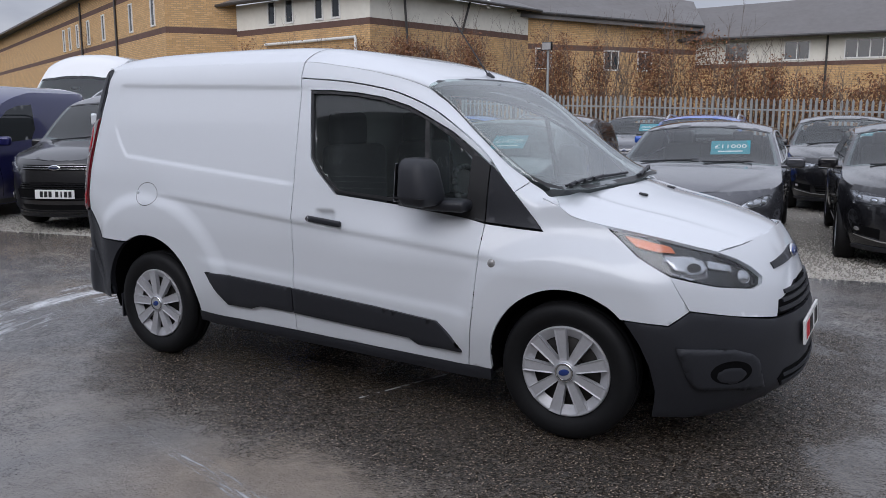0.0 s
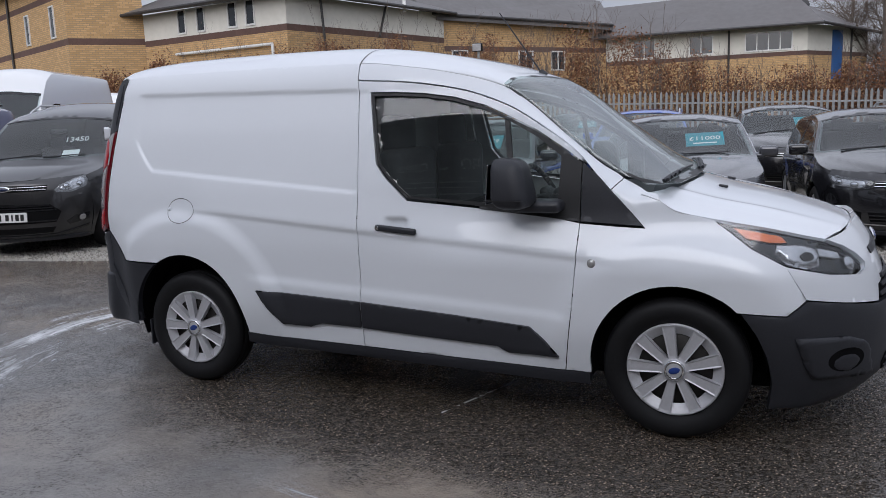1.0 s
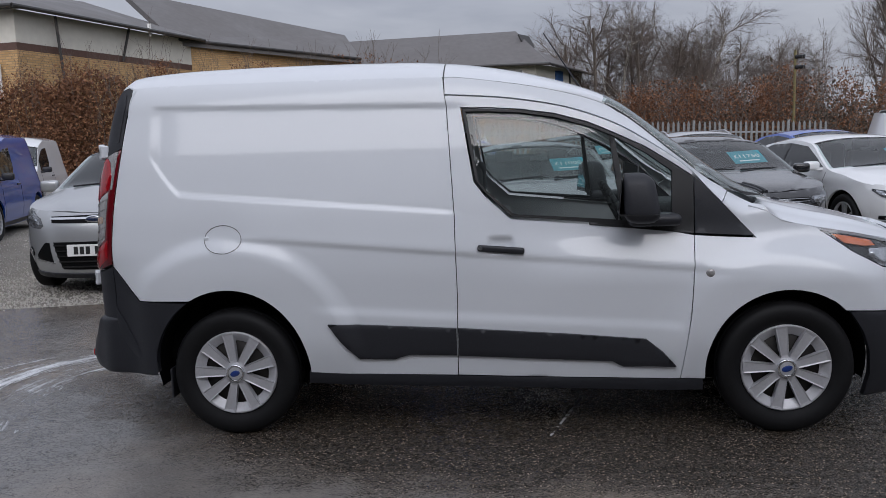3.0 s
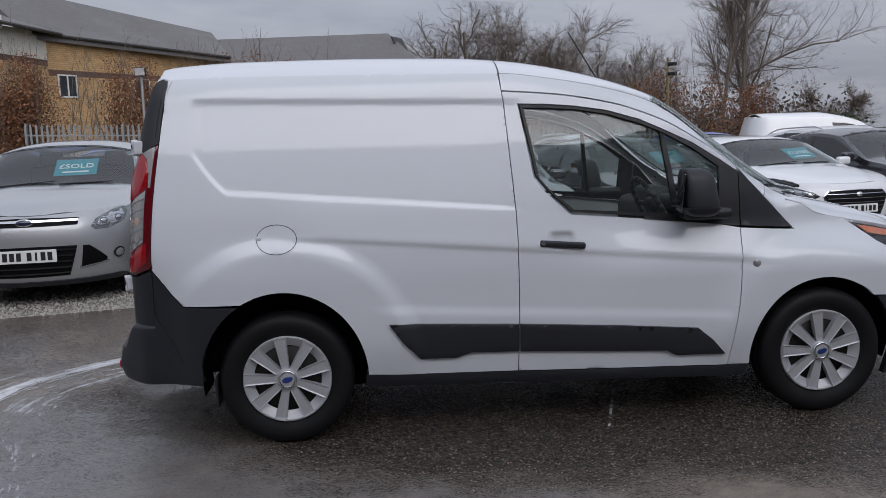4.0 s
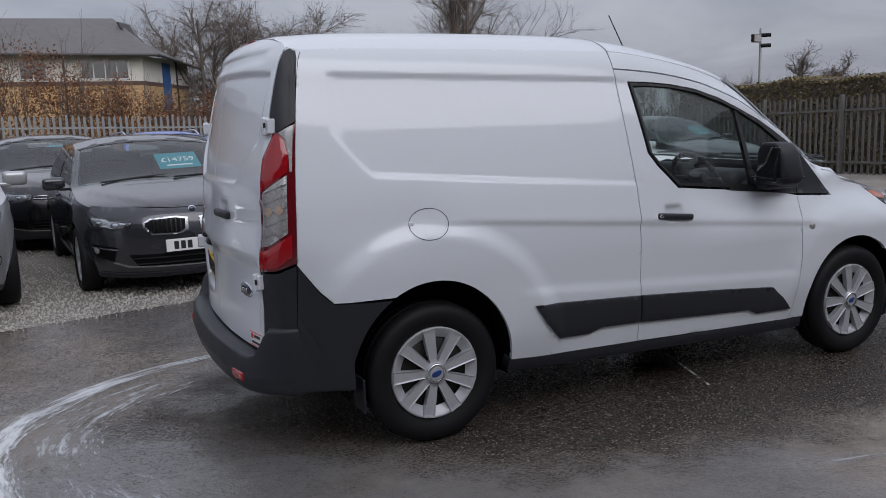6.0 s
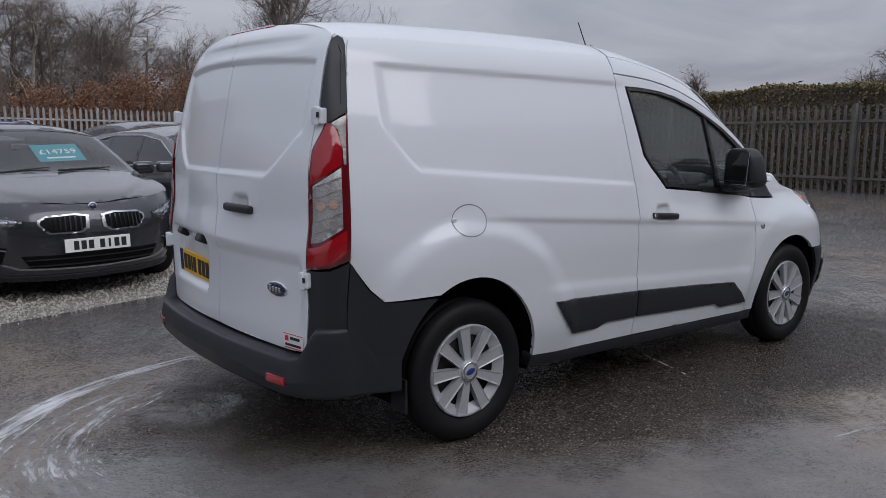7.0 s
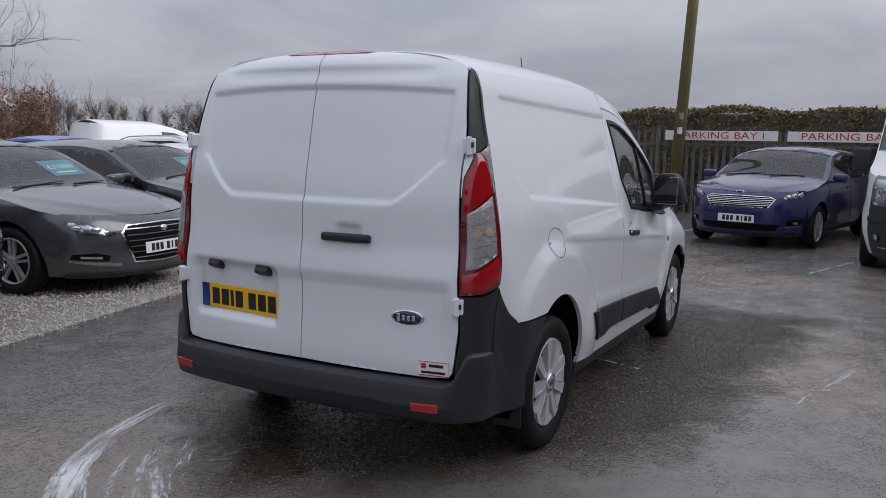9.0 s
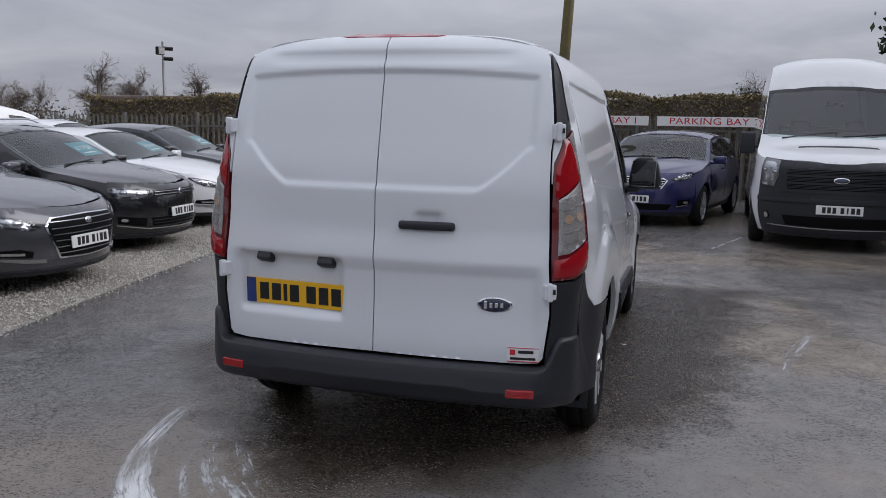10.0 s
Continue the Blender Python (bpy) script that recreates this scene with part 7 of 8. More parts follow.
parked("estate_car", "black estate car with roof rails by the fence", BLACK_PAINT, ESTATE, (-5.1, 12.2), -83, rails=True, face="slim")
parked("panel_van", "white compact van at the far end of the row", WHITE_CAR, VAN, (12.9, 14.6), -10, category="van")
parked("estate_car", "white estate car with roof rails", WHITE_CAR, ESTATE, (9.9, 9.6), -80, rails=True, face="slim")
parked("hatchback", "deep blue hatchback with a wide chrome grille", VIOLET_BLUE, HATCH, (7.3, -0.50), 167, face="wide", style="ten")
parked("high_roof_van", "white high-roof van with a black grille and bumper", WHITE_CAR, TRANSIT, (5.46, -3.06), 177, category="van", face="slats", style="multi", cladding=True)
# ---- fences, signs, poles ----
GALV = material("galvanised_steel", (0.30, 0.31, 0.31), 0.5, 0.55, spread=0.18, grain=30, blotch=3, rough_spread=0.12)
RUSTY = material("weathered_steel", (0.15, 0.145, 0.132), 0.65, 0.3, spread=0.3, grain=30, blotch=3)
SIGN_WHITE = material("sign_white", (0.78, 0.77, 0.76), 0.35, spread=0.04)
SIGN_RED = material("sign_red", (0.50, 0.02, 0.035), 0.45, spread=0.04)
OLD_WOOD = material("weathered_pole", (0.17, 0.145, 0.065), 0.85, spread=0.3, grain=25, blotch=2.5, bump=0.004, bump_scale=30)


def pale_mesh(height, mt):
    """One pale of a palisade fence: a W-section with a three-pointed head."""
    xs = (-0.034, -0.017, 0.0, 0.017, 0.034)
    ds = (0.0, 0.012, 0.004, 0.012, 0.0)
    tops = (height - 0.075, height - 0.03, height, height - 0.03, height - 0.075)
    v = [(x, d, z) for x, d, t in zip(xs, ds, tops) for z in (0.0, t)] + [(x, d + 0.003, z) for x, d, t in zip(xs, ds, tops) for z in (0.0, t)]
    f = []
    for i in range(4):
        f += [(2 * i, 2 * i + 2, 2 * i + 3, 2 * i + 1), (10 + 2 * i, 11 + 2 * i, 13 + 2 * i, 12 + 2 * i), (2 * i + 1, 2 * i + 3, 13 + 2 * i, 11 + 2 * i)]
    me = bpy.data.meshes.new("pale")
    me.from_pydata(v, [], f)
    me.materials.append(mt)
    return me


def palisade(name, label, a, b, base, height, mt, bay=2.75):
    """A run from a to b; base(s) is the ground's height at s metres."""
    fence = tagged(new(name), label, "fence")
    a, b = Vector((*a, 0)), Vector((*b, 0))
    run = (b - a).length
    d = (b - a).normalized()
    yaw = math.degrees(math.atan2(d.y, d.x))
    me = pale_mesh(height, mt)
    n = int(run / 0.1527)
    rng = random.Random(7)
    for i in range(n):
        s = i * 0.1527
        o = new("pale", me)
        o.parent = fence
        p = a + d * s
        o.matrix_local = pose(p.x, p.y, base(s) + rng.uniform(-0.01, 0.01), 0, rng.uniform(-0.5, 0.5), yaw)
    k = int(run / bay)
    for i in range(k + 1):
        p = a + d * (i * bay)
        q = Vector((-d.y, d.x, 0)) * 0.075
        z = base(i * bay)
        boxed("post", (0, 0, (height + 0.02) / 2), (0.055, 0.10, height + 0.02), mt, fence).matrix_local = pose(p.x + q.x, p.y + q.y, z, 0, 0, yaw)
    for i in range(k + 1):
        s0, s1 = i * bay, min(run, (i + 1) * bay)
        for h in (0.32, height - 0.33):
            p0, p1 = a + d * s0 + Vector((-d.y, d.x, 0)) * 0.03, a + d * s1 + Vector((-d.y, d.x, 0)) * 0.03
            p0.z, p1.z = base(s0) + h, base(s1) + h
            mid = (p0 + p1) / 2
            boxed("rail", (0, 0, 0), ((p1 - p0).length, 0.045, 0.045), mt, fence).matrix_local = Matrix.Translation(mid) @ (p1 - p0).to_track_quat("X", "Z").to_matrix().to_4x4()
    return fence


palisade("palisade_fence", "galvanised steel palisade fence behind the parked cars", (-10.8, 20.2), (9.8, 20.2), lambda s: 0.02 - 0.025 * (s - 10.8), 1.87, GALV)
palisade("palisade_fence", "weathered dark palisade fence along the hedge", (13.1, -9.0), (13.1, 15.6), lambda s: 0.0 - 0.013 * max(0.0, s - 11.0), 1.80, RUSTY, 2.2)


def sign(words, y0, y1):
    s = tagged(boxed("parking_sign", (0, 0, 0), (0.02, abs(y1 - y0), 0.20), SIGN_WHITE, None, bevel=0.003), "long white sign board with red capital letters on the fence", "sign", "parking bay signs")
    s.location = (12.97, (y0 + y1) / 2, 1.665)
    m = Matrix(((0, 0, -1), (-1, 0, 0), (0, 1, 0))).to_4x4()
    made = [letters("word", word, 0.20, SIGN_RED, s, Matrix.Identity(4)) for word in words.split()]
    widths = [1.28 * (max(v.co.x for v in o.data.vertices) - min(v.co.x for v in o.data.vertices)) for o in made]
    x = -(sum(widths) + 0.11 * (len(made) - 1)) / 2
    for o, w in zip(made, widths):
        o.matrix_local = Matrix.Translation((-0.012, 0, 0)) @ m @ Matrix.Translation((x + w / 2, 0, 0)) @ Matrix.Diagonal((1.28, 1, 1, 1))
        x += w + 0.11
    return s


sign("PARKING BAY 1", 1.83, -0.44)
sign("PARKING BAY 2", -0.62, -2.97)

bm = bmesh.new()
rod(bm, (0, 0, 0), (-0.05, -0.42, 9.0), 0.125, 0.092, 16)
pole = tagged(part("utility_pole", bm, OLD_WOOD, None, smooth=True), "weathered wooden utility pole leaning slightly behind the fence", "pole")
pole.location = (12.45, 1.50, 0)
for z in (1.75, 2.05):
    bm = bmesh.new()
    box(bm, (-0.122, -0.02 - z * 0.046, z), (0.01, 0.10, 0.14), bevel=0.003)
    part("pole_plate", bm, SIGN_WHITE if z < 2 else GALV, pole, "small plate")

board = tagged(new("banner_stand"), "leaning black and white finance board by the fence", "sign")
bm = bmesh.new()
box(bm, (0, 0, 0.42), (0.03, 0.27, 0.84), bevel=0.008)
part("panel", bm, SIGN_WHITE, board)
boxed("header", (-0.017, 0, 0.65), (0.004, 0.262, 0.36), INK, board, "black upper half")
mm = Matrix(((0, 0, -1), (-1, 0, 0), (0, 1, 0))).to_4x4()
letters("lettering", "FINANCE", 0.055, SIGN_WHITE, board, Matrix.Translation((-0.022, 0, 0.73)) @ mm)
letters("lettering", "AVAILABLE", 0.048, SIGN_WHITE, board, Matrix.Translation((-0.022, 0, 0.65)) @ mm)
boxed("print_bar", (-0.020, 0, 0.56), (0.003, 0.17, 0.014), GALV, board)
board.matrix_basis = pose(12.5, 2.0, 0.0, 3, 6, 14)


def mast(name, label, at, height, heads, camera_box=False, mt=GALV):
    m = tagged(new(name), label, "lamp post")
    bm = bmesh.new()
    rod(bm, (0, 0, -0.3), (0, 0, height), 0.045, 0.035, 10)
    part("pole", bm, mt, m)
    for dx, dy, z in heads:
        bm = bmesh.new()
        box(bm, (dx, dy, z), (0.30, 0.12, 0.24), pose(0, 0, 0), 0.02)
        rod(bm, (0, 0, z - 0.05), (dx, dy, z), 0.02, None, 6)
        part("flood_head", bm, GLOSS_BLACK, m, "dark floodlight head")
        boxed("lamp_face", (dx, dy - 0.065, z), (0.26, 0.01, 0.20), CLEAR_LENS, m)
    if camera_box:
        for z in (height - 0.5, height - 0.2):
            bm = bmesh.new()
            rod(bm, (0, -0.02, z), (0.22, -0.18, z), 0.06, 0.06, 10)
            part("security_camera", bm, GLOSS_BLACK, m, "dark security camera")
    m.location = at
    return m


mast("flood_lamp", "slim post with a small floodlight behind the fence", (-6.9, 18.3, 0), 3.35, ((0.0, -0.08, 3.42),))
mast("camera_post", "wooden post with security cameras above the hedge", (8.75, 20.7, 0), 3.75, (), True, OLD_WOOD)
mast("flood_lamp", "tall post with a floodlight at the corner of the yard", (16.3, 14.1, 0), 3.85, ((-0.28, -0.1, 3.55),), True)
# ---- trees and hedges ----
BARK = material("grey_bark", (0.13, 0.11, 0.092), 0.9, spread=0.3, grain=8, blotch=1)
PALE_BARK = material("pale_birch_bark", (0.30, 0.275, 0.24), 0.85, spread=0.35, grain=6, blotch=1)
TWIG = material("dark_twig", (0.125, 0.098, 0.082), 0.9, spread=0.3, grain=6, blotch=0.6)


def leaf_material(name, a, b):
    m = material(name, a, 0.75, spread=0.15)
    nt = m.node_tree
    p = nt.nodes["Principled BSDF"]
    g = nt.nodes.new("ShaderNodeNewGeometry")
    r = nt.nodes.new("ShaderNodeValToRGB")
    r.color_ramp.elements[0].color, r.color_ramp.elements[1].color = (*a, 1), (*b, 1)
    nt.links.new(g.outputs["Random Per Island"], r.inputs[0])
    nt.links.new(r.outputs[0], p.inputs["Base Color"])
    return m


BEECH = leaf_material("dead_beech_leaf", (0.09, 0.036, 0.018), (0.27, 0.125, 0.058))
HEDGE_LEAF = leaf_material("clipped_hedge_leaf", (0.085, 0.080, 0.034), (0.26, 0.195, 0.095))
IVY = leaf_material("dark_evergreen_leaf", (0.012, 0.028, 0.010), (0.035, 0.055, 0.020))


def tubes(segments, sides=3):
    """Many tapered sticks (start, end, radius, radius) as one mesh."""
    a, b = np.array([s[0] for s in segments]), np.array([s[1] for s in segments])
    r0, r1 = np.array([s[2] for s in segments]), np.array([s[3] for s in segments])
    d = b - a
    d /= np.linalg.norm(d, axis=1)[:, None] + 1e-9
    u = np.cross(d, np.where(np.abs(d[:, 2:]) > 0.9, np.array((1.0, 0, 0)), np.array((0, 0, 1.0))))
    u /= np.linalg.norm(u, axis=1)[:, None] + 1e-9
    w = np.cross(d, u)
    n = len(segments)
    v = np.zeros((n, 2 * sides, 3))
    for k in range(sides):
        c, s = math.cos(2 * math.pi * k / sides), math.sin(2 * math.pi * k / sides)
        o = u * c + w * s
        v[:, k], v[:, sides + k] = a + o * r0[:, None], b + o * r1[:, None]
    f = np.array([(k, (k + 1) % sides, sides + (k + 1) % sides, sides + k) for k in range(sides)])
    return v.reshape(-1, 3), (f[None] + 2 * sides * np.arange(n)[:, None, None]).reshape(-1, 4)


def spikes(segments):
    """Fine twigs: folded, running out to a point."""
    a, b = np.array([s[0] for s in segments]), np.array([s[1] for s in segments])
    d = b - a
    d /= np.linalg.norm(d, axis=1)[:, None] + 1e-9
    u = np.cross(d, np.where(np.abs(d[:, 2:]) > 0.9, np.array((1.0, 0, 0)), np.array((0, 0, 1.0))))
    u /= np.linalg.norm(u, axis=1)[:, None] + 1e-9
    w, rad = np.cross(d, u), np.array([s[2] for s in segments])[:, None]
    v = np.stack([a + u * rad, a + w * rad, a - u * rad, b], 1)
    f = np.array([(0, 1, 3), (1, 2, 3)])
    return v.reshape(-1, 3), (f[None] + 4 * np.arange(len(segments))[:, None, None]).reshape(-1, 3)


def raw_mesh(name, v, f, mt):
    me = bpy.data.meshes.new(name)
    me.from_pydata(v.tolist(), [], f.tolist())
    me.materials.append(mt)
    return me


def grow(seed, height, spread, levels, trunk, kids, droop=0.0, upright=0.5, lean=0.0):
    rng = random.Random(seed)
    thick, thin = [], []

    def limb(p, d, length, r, level):
        steps = 4 if level < 2 else (3 if level < 4 else 1)
        for i in range(steps):
            wob = 0.24 if level else 0.08
            d = (d + Vector((rng.gauss(0, wob), rng.gauss(0, wob), rng.gauss(0, wob * 0.6) + (0.05 * upright if level else 0) - droop * level * 0.06))).normalized()
            q = p + d * (length / steps)
            r2 = r * (0.86 if level else 0.88)
            (thick if level < 2 else thin).append((tuple(p), tuple(q), r, r2 if level < 4 else 0.0))
            if level >= levels - 1:
                for _ in range(2):
                    e = (d + Vector((rng.gauss(0, 0.55), rng.gauss(0, 0.55), rng.gauss(0.1 - droop * 0.5, 0.45)))).normalized()
                    w = p.lerp(q, rng.random())
                    thin.append((tuple(w), tuple(w + e * rng.uniform(0.25, 0.6) * length), r2 * 0.6, 0.0))
            if level < levels:
                m = kids[min(level, len(kids) - 1)]
                for _ in range(m if (level or i > 0) else 0):
                    ang = rng.uniform(0, 2 * math.pi)
                    side_d = Vector((math.cos(ang), math.sin(ang), 0))
                    side_d = (side_d - d * side_d.dot(d)).normalized()
                    nd = (d * upright + side_d * spread * rng.uniform(0.55, 1.5) + Vector((0, 0, 0.12))).normalized()
                    limb(p + d * (length / steps) * rng.random(), nd, length * rng.uniform(0.42, 0.66) * (1.05 - 0.17 * i if level == 0 else 1.0), r2 * rng.uniform(0.42, 0.6), level + 1)
            p, r = q, r2
    limb(Vector((0, 0, -0.3)), Vector((lean, 0, 1)).normalized(), height, trunk, 0)
    return thick, thin


def tree_meshes(name, bark, *args, **kw):
    thick, thin = grow(*args, **kw)
    v0, f0 = tubes([s for s in thin if s[3] > 0], 3)
    v1, f1 = spikes([s for s in thin if s[3] == 0])
    me = bpy.data.meshes.new("crown")
    me.from_pydata(v0.tolist() + v1.tolist(), [], f0.tolist() + (f1 + len(v0)).tolist())
    me.materials.append(TWIG)
    return raw_mesh("trunk", *tubes(thick, 6), bark), me


TREES = {
    "birch": [tree_meshes("birch", PALE_BARK, s, 8.2, 0.62, 4, 0.12, (3, 3, 2, 2), droop=0.55, upright=0.72) for s in (1, 2, 6)],
    "wood": [tree_meshes("wood", BARK, s, 7.7, 0.80, 4, 0.14, (3, 3, 2, 2), upright=0.68) for s in (3, 4, 7)],
    "round": [tree_meshes("round", BARK, s, 5.0, 0.95, 4, 0.2, (4, 3, 2, 2), upright=0.55) for s in (21, 22)],
    "poplar": [tree_meshes("poplar", BARK, 31, 14.0, 0.34, 4, 0.17, (4, 3, 2, 2), upright=1.0)],
}


def tree(kind, at, scale, turn, which=0, label="bare winter tree beyond the fence", squash=1.0):
    t = tagged(new("tree"), label, "tree", "bare trees beyond the yard")
    for me in TREES[kind][which % len(TREES[kind])]:
        o = new(me.name.split(".")[0], me)
        o.parent = t
    t.matrix_basis = pose(*at, 0, 0, turn) @ Matrix.Diagonal((scale, scale, scale * squash, 1))
    return t


rng = random.Random(5)
# the wood behind the far building and the fence
for i in range(25):
    x = 4.6 + i * 1.1 + rng.uniform(-0.7, 0.7)
    y = 58 + 0.15 * x + rng.uniform(-5, 9)
    if 27 < x < 34:
        continue
    kind = "birch" if rng.random() < 0.4 else "wood"
    tree(kind, (x, y, -0.5), rng.uniform(1.0, 1.28) * (1.0 if x < 17 else 0.85), rng.uniform(0, 360), i, "bare winter tree in the wood beyond the yard" if kind == "wood" else "bare pale-barked birch in the wood beyond the yard")
tree("wood", (34.0, 67.0, -0.5), 2.1, 30, 0, "tall spreading bare tree at the end of the wood", 1.08)
tree("wood", (36.5, 73.0, -0.5), 1.75, 130, 1, "tall spreading bare tree at the end of the wood")
tree("poplar", (32.0, 68.0, -0.5), 1.15, 0, 0, "tall upright bare tree at the end of the wood")


def far_tree(kind, bearing, away, high, label, which=0):
    """A tree of a known height, at a bearing and distance from the van."""
    top = max(v.co.z for me in TREES[kind][which % len(TREES[kind])] for v in me.vertices)
    tree(kind, (-4 + away * math.cos(radians(bearing)), -2 + away * math.sin(radians(bearing)), -1), (high * 1.2 + 1) / top, bearing * 31, which, label)


for i in range(11):
    far_tree("poplar", 54 - i * 1.0 + rng.uniform(-0.3, 0.3), 150 + rng.uniform(-6, 6), rng.uniform(6.6, 8.2), "upright bare tree in a far row")
for i, (bearing, away, high) in enumerate(((40.3, 120, 9.2), (37.4, 125, 8.4), (33.7, 120, 8.5), (22.6, 80, 7.4), (-3.6, 90, 7.0), (56.0, 105, 6.2), (57.8, 100, 6.4), (45.0, 140, 6.6), (31.2, 130, 5.4), (7.2, 100, 5.6))):
    far_tree("round", bearing, away, high, "round-headed bare tree in the distance", i)
tree("round", (-46, 34, -1), 1.5, 12, 0, "round-headed bare tree in the distance")


def leaves(n, place, size, seed, mt, name, label, category):
    """n small leaves, each a folded pair of triangles, at places given by place(rng, n)."""
    r = np.random.default_rng(seed)
    p = place(r, n)
    a = r.normal(size=(n, 3))
    a /= np.linalg.norm(a, axis=1)[:, None]
    b = np.cross(a, r.normal(size=(n, 3)))
    b /= np.linalg.norm(b, axis=1)[:, None]
    s = size * r.uniform(0.6, 1.3, (n, 1))
    v = np.stack([p - a * s, p + b * s * 0.55, p + a * s, p - b * s * 0.55], 1)
    f = np.array([(0, 1, 2), (0, 2, 3)])
    me = raw_mesh(name, v.reshape(-1, 3), (f[None] + 4 * np.arange(n)[:, None, None]).reshape(-1, 3), mt)
    return tagged(new(name, me), label, category, kind="stuff")


HEDGE_TOP = curve([(-26, 3.6), (-14, 4.2), (-12, 4.4), (-10, 4.3), (-8, 3.9), (-6, 3.8), (-5, 4.2), (-3, 3.8), (-1.5, 3.3), (0.5, 2.5), (2, 2.45), (4, 2.9), (8, 3.1), (9.5, 3.3), (11, 3.3), (13, 2.5)])


def beech_places(r, n):
    k = 110
    cx = r.uniform(-21, 13, k)
    top = HEDGE_TOP(cx) * r.uniform(0.80, 1.08, k)
    i = r.integers(0, k, n)
    h = r.beta(1.5, 1.35, n)
    z = 0.15 + (top[i] - 0.15) * h
    wid = 0.42 * (1 - 0.6 * h)
    x = cx[i] + r.normal(0, 1, n) * wid
    y = 21.2 + r.normal(0, 0.42, n) * (1 - 0.3 * h)
    return np.stack([x, np.maximum(y, 20.45), z], 1)


leaves(115000, beech_places, 0.038, 3, BEECH, "beech_hedge_leaves", "withered brown leaves of an untrimmed beech hedge", "hedge")


def thick_places(r, n):
    x = r.uniform(-26, -10.6, n)
    top = 3.35 + 0.35 * np.sin(x * 0.8) + 0.25 * np.sin(x * 2.3) + r.exponential(0.12, n)
    z = 0.1 + (top - 0.1) * r.random(n) ** 0.85
    return np.stack([x, 20.6 + np.abs(r.normal(0, 0.35, n)) + 0.25 * np.sin(x * 1.9), z], 1)


leaves(52000, thick_places, 0.055, 13, BEECH, "beech_hedge_leaves", "dense withered brown beech hedge beyond the vans", "hedge")
segs = []
for i in range(620):
    x = rng.uniform(-21, 13)
    p = Vector((x, 21.2 + rng.gauss(0, 0.3), -0.2))
    h = 0.2 + float(HEDGE_TOP(x)) * rng.uniform(0.7, 1.12) * (1.15 if rng.random() < 0.1 else 1)
    d = Vector((rng.gauss(0, 0.10), rng.gauss(0, 0.08), 1)).normalized()
    r0 = 0.016
    for k in range(6):
        q = p + d * h / 6
        segs.append((tuple(p), tuple(q), r0, r0 * 0.8))
        for _ in range(3):
            e = (d + Vector((rng.gauss(0, 0.5), rng.gauss(0, 0.4), 0.2))).normalized()
            segs.append((tuple(q), tuple(q + e * rng.uniform(0.2, 0.55)), r0 * 0.5, 0.003))
        d = (d + Vector((rng.gauss(0, 0.09), rng.gauss(0, 0.09), 0))).normalized()
        p, r0 = q, r0 * 0.8
tagged(new("beech_hedge_stems", raw_mesh("beech_hedge_stems", *tubes(segs, 4), TWIG)), "bare upright stems of an untrimmed beech hedge", "hedge", kind="stuff")


def clipped_places(r, n):
    y = r.uniform(-14, 14.9, n)
    face = r.random(n)
    top = 2.20 + 0.05 * np.sin(y * 1.3) + 0.04 * np.sin(y * 3.1) - 0.012 * (y - 2)
    x = np.where(face < 0.55, 13.75 + np.abs(r.normal(0, 0.10, n)), r.uniform(13.7, 15.2, n))
    z = np.where(face < 0.55, r.random(n) * top, top + r.normal(0, 0.03, n))
    return np.stack([x, y, z], 1)


leaves(85000, clipped_places, 0.040, 8, HEDGE_LEAF, "clipped_hedge_leaves", "dull green and brown leaves of a clipped hedge", "hedge")
bm = bmesh.new()
box(bm, (14.5, 0.4, 0.98), (1.30, 28.8, 2.34), bevel=0.06)
tagged(part("clipped_hedge_core", bm, TWIG), "dense dark inside of a clipped hedge", "hedge", kind="stuff")


def ever_places(r, n):
    k = np.array([(62.3, 33.1, 2.9, 0.7, 0.6), (38.6, 59.7, 1.5, 0.9, 0.5), (36.6, 60.9, 1.2, 0.9, 0.4), (81.0, -7.3, 4.2, 0.9, 0.8), (36.5, -10.6, 6.1, 0.45, 0.5), (35.9, -11.2, 5.4, 0.4, 0.3)])
    c = k[r.integers(0, len(k), n)]
    d = r.normal(size=(n, 3))
    return c[:, :3] + d * c[:, [3, 3, 4]]


leaves(2600, ever_places, 0.24, 9, IVY, "evergreen_leaves", "dark evergreen shrubs beyond the hedge", "shrub")
# low scrub and far hedgerows along the horizon
def scrub_places(r, n):
    k = r.random(n)
    t = r.uniform(-0.35, 1.5, n)
    d = 78 + 45 * r.random(n)
    z = np.abs(r.normal(0, 0.8, n)) * (1.1 + 0.6 * np.sin(t * 17) + 0.5 * np.sin(t * 43))
    x, y = d * np.cos(t), d * np.sin(t)
    return np.stack([x, y, z], 1)


SCRUB = leaf_material("far_scrub", (0.045, 0.036, 0.026), (0.095, 0.075, 0.052))
leaves(42000, scrub_places, 0.20, 10, SCRUB, "distant_scrub", "brown winter scrub and hedgerows along the horizon", "scrub")


def wood_floor(r, n):
    x = r.uniform(1, 36, n)
    return np.stack([x, 54 + 0.1 * x + r.uniform(-4, 10, n), np.abs(r.normal(0, 1.7, n))], 1)


leaves(26000, wood_floor, 0.17, 11, SCRUB, "undergrowth", "brown undergrowth at the foot of the wood", "scrub")
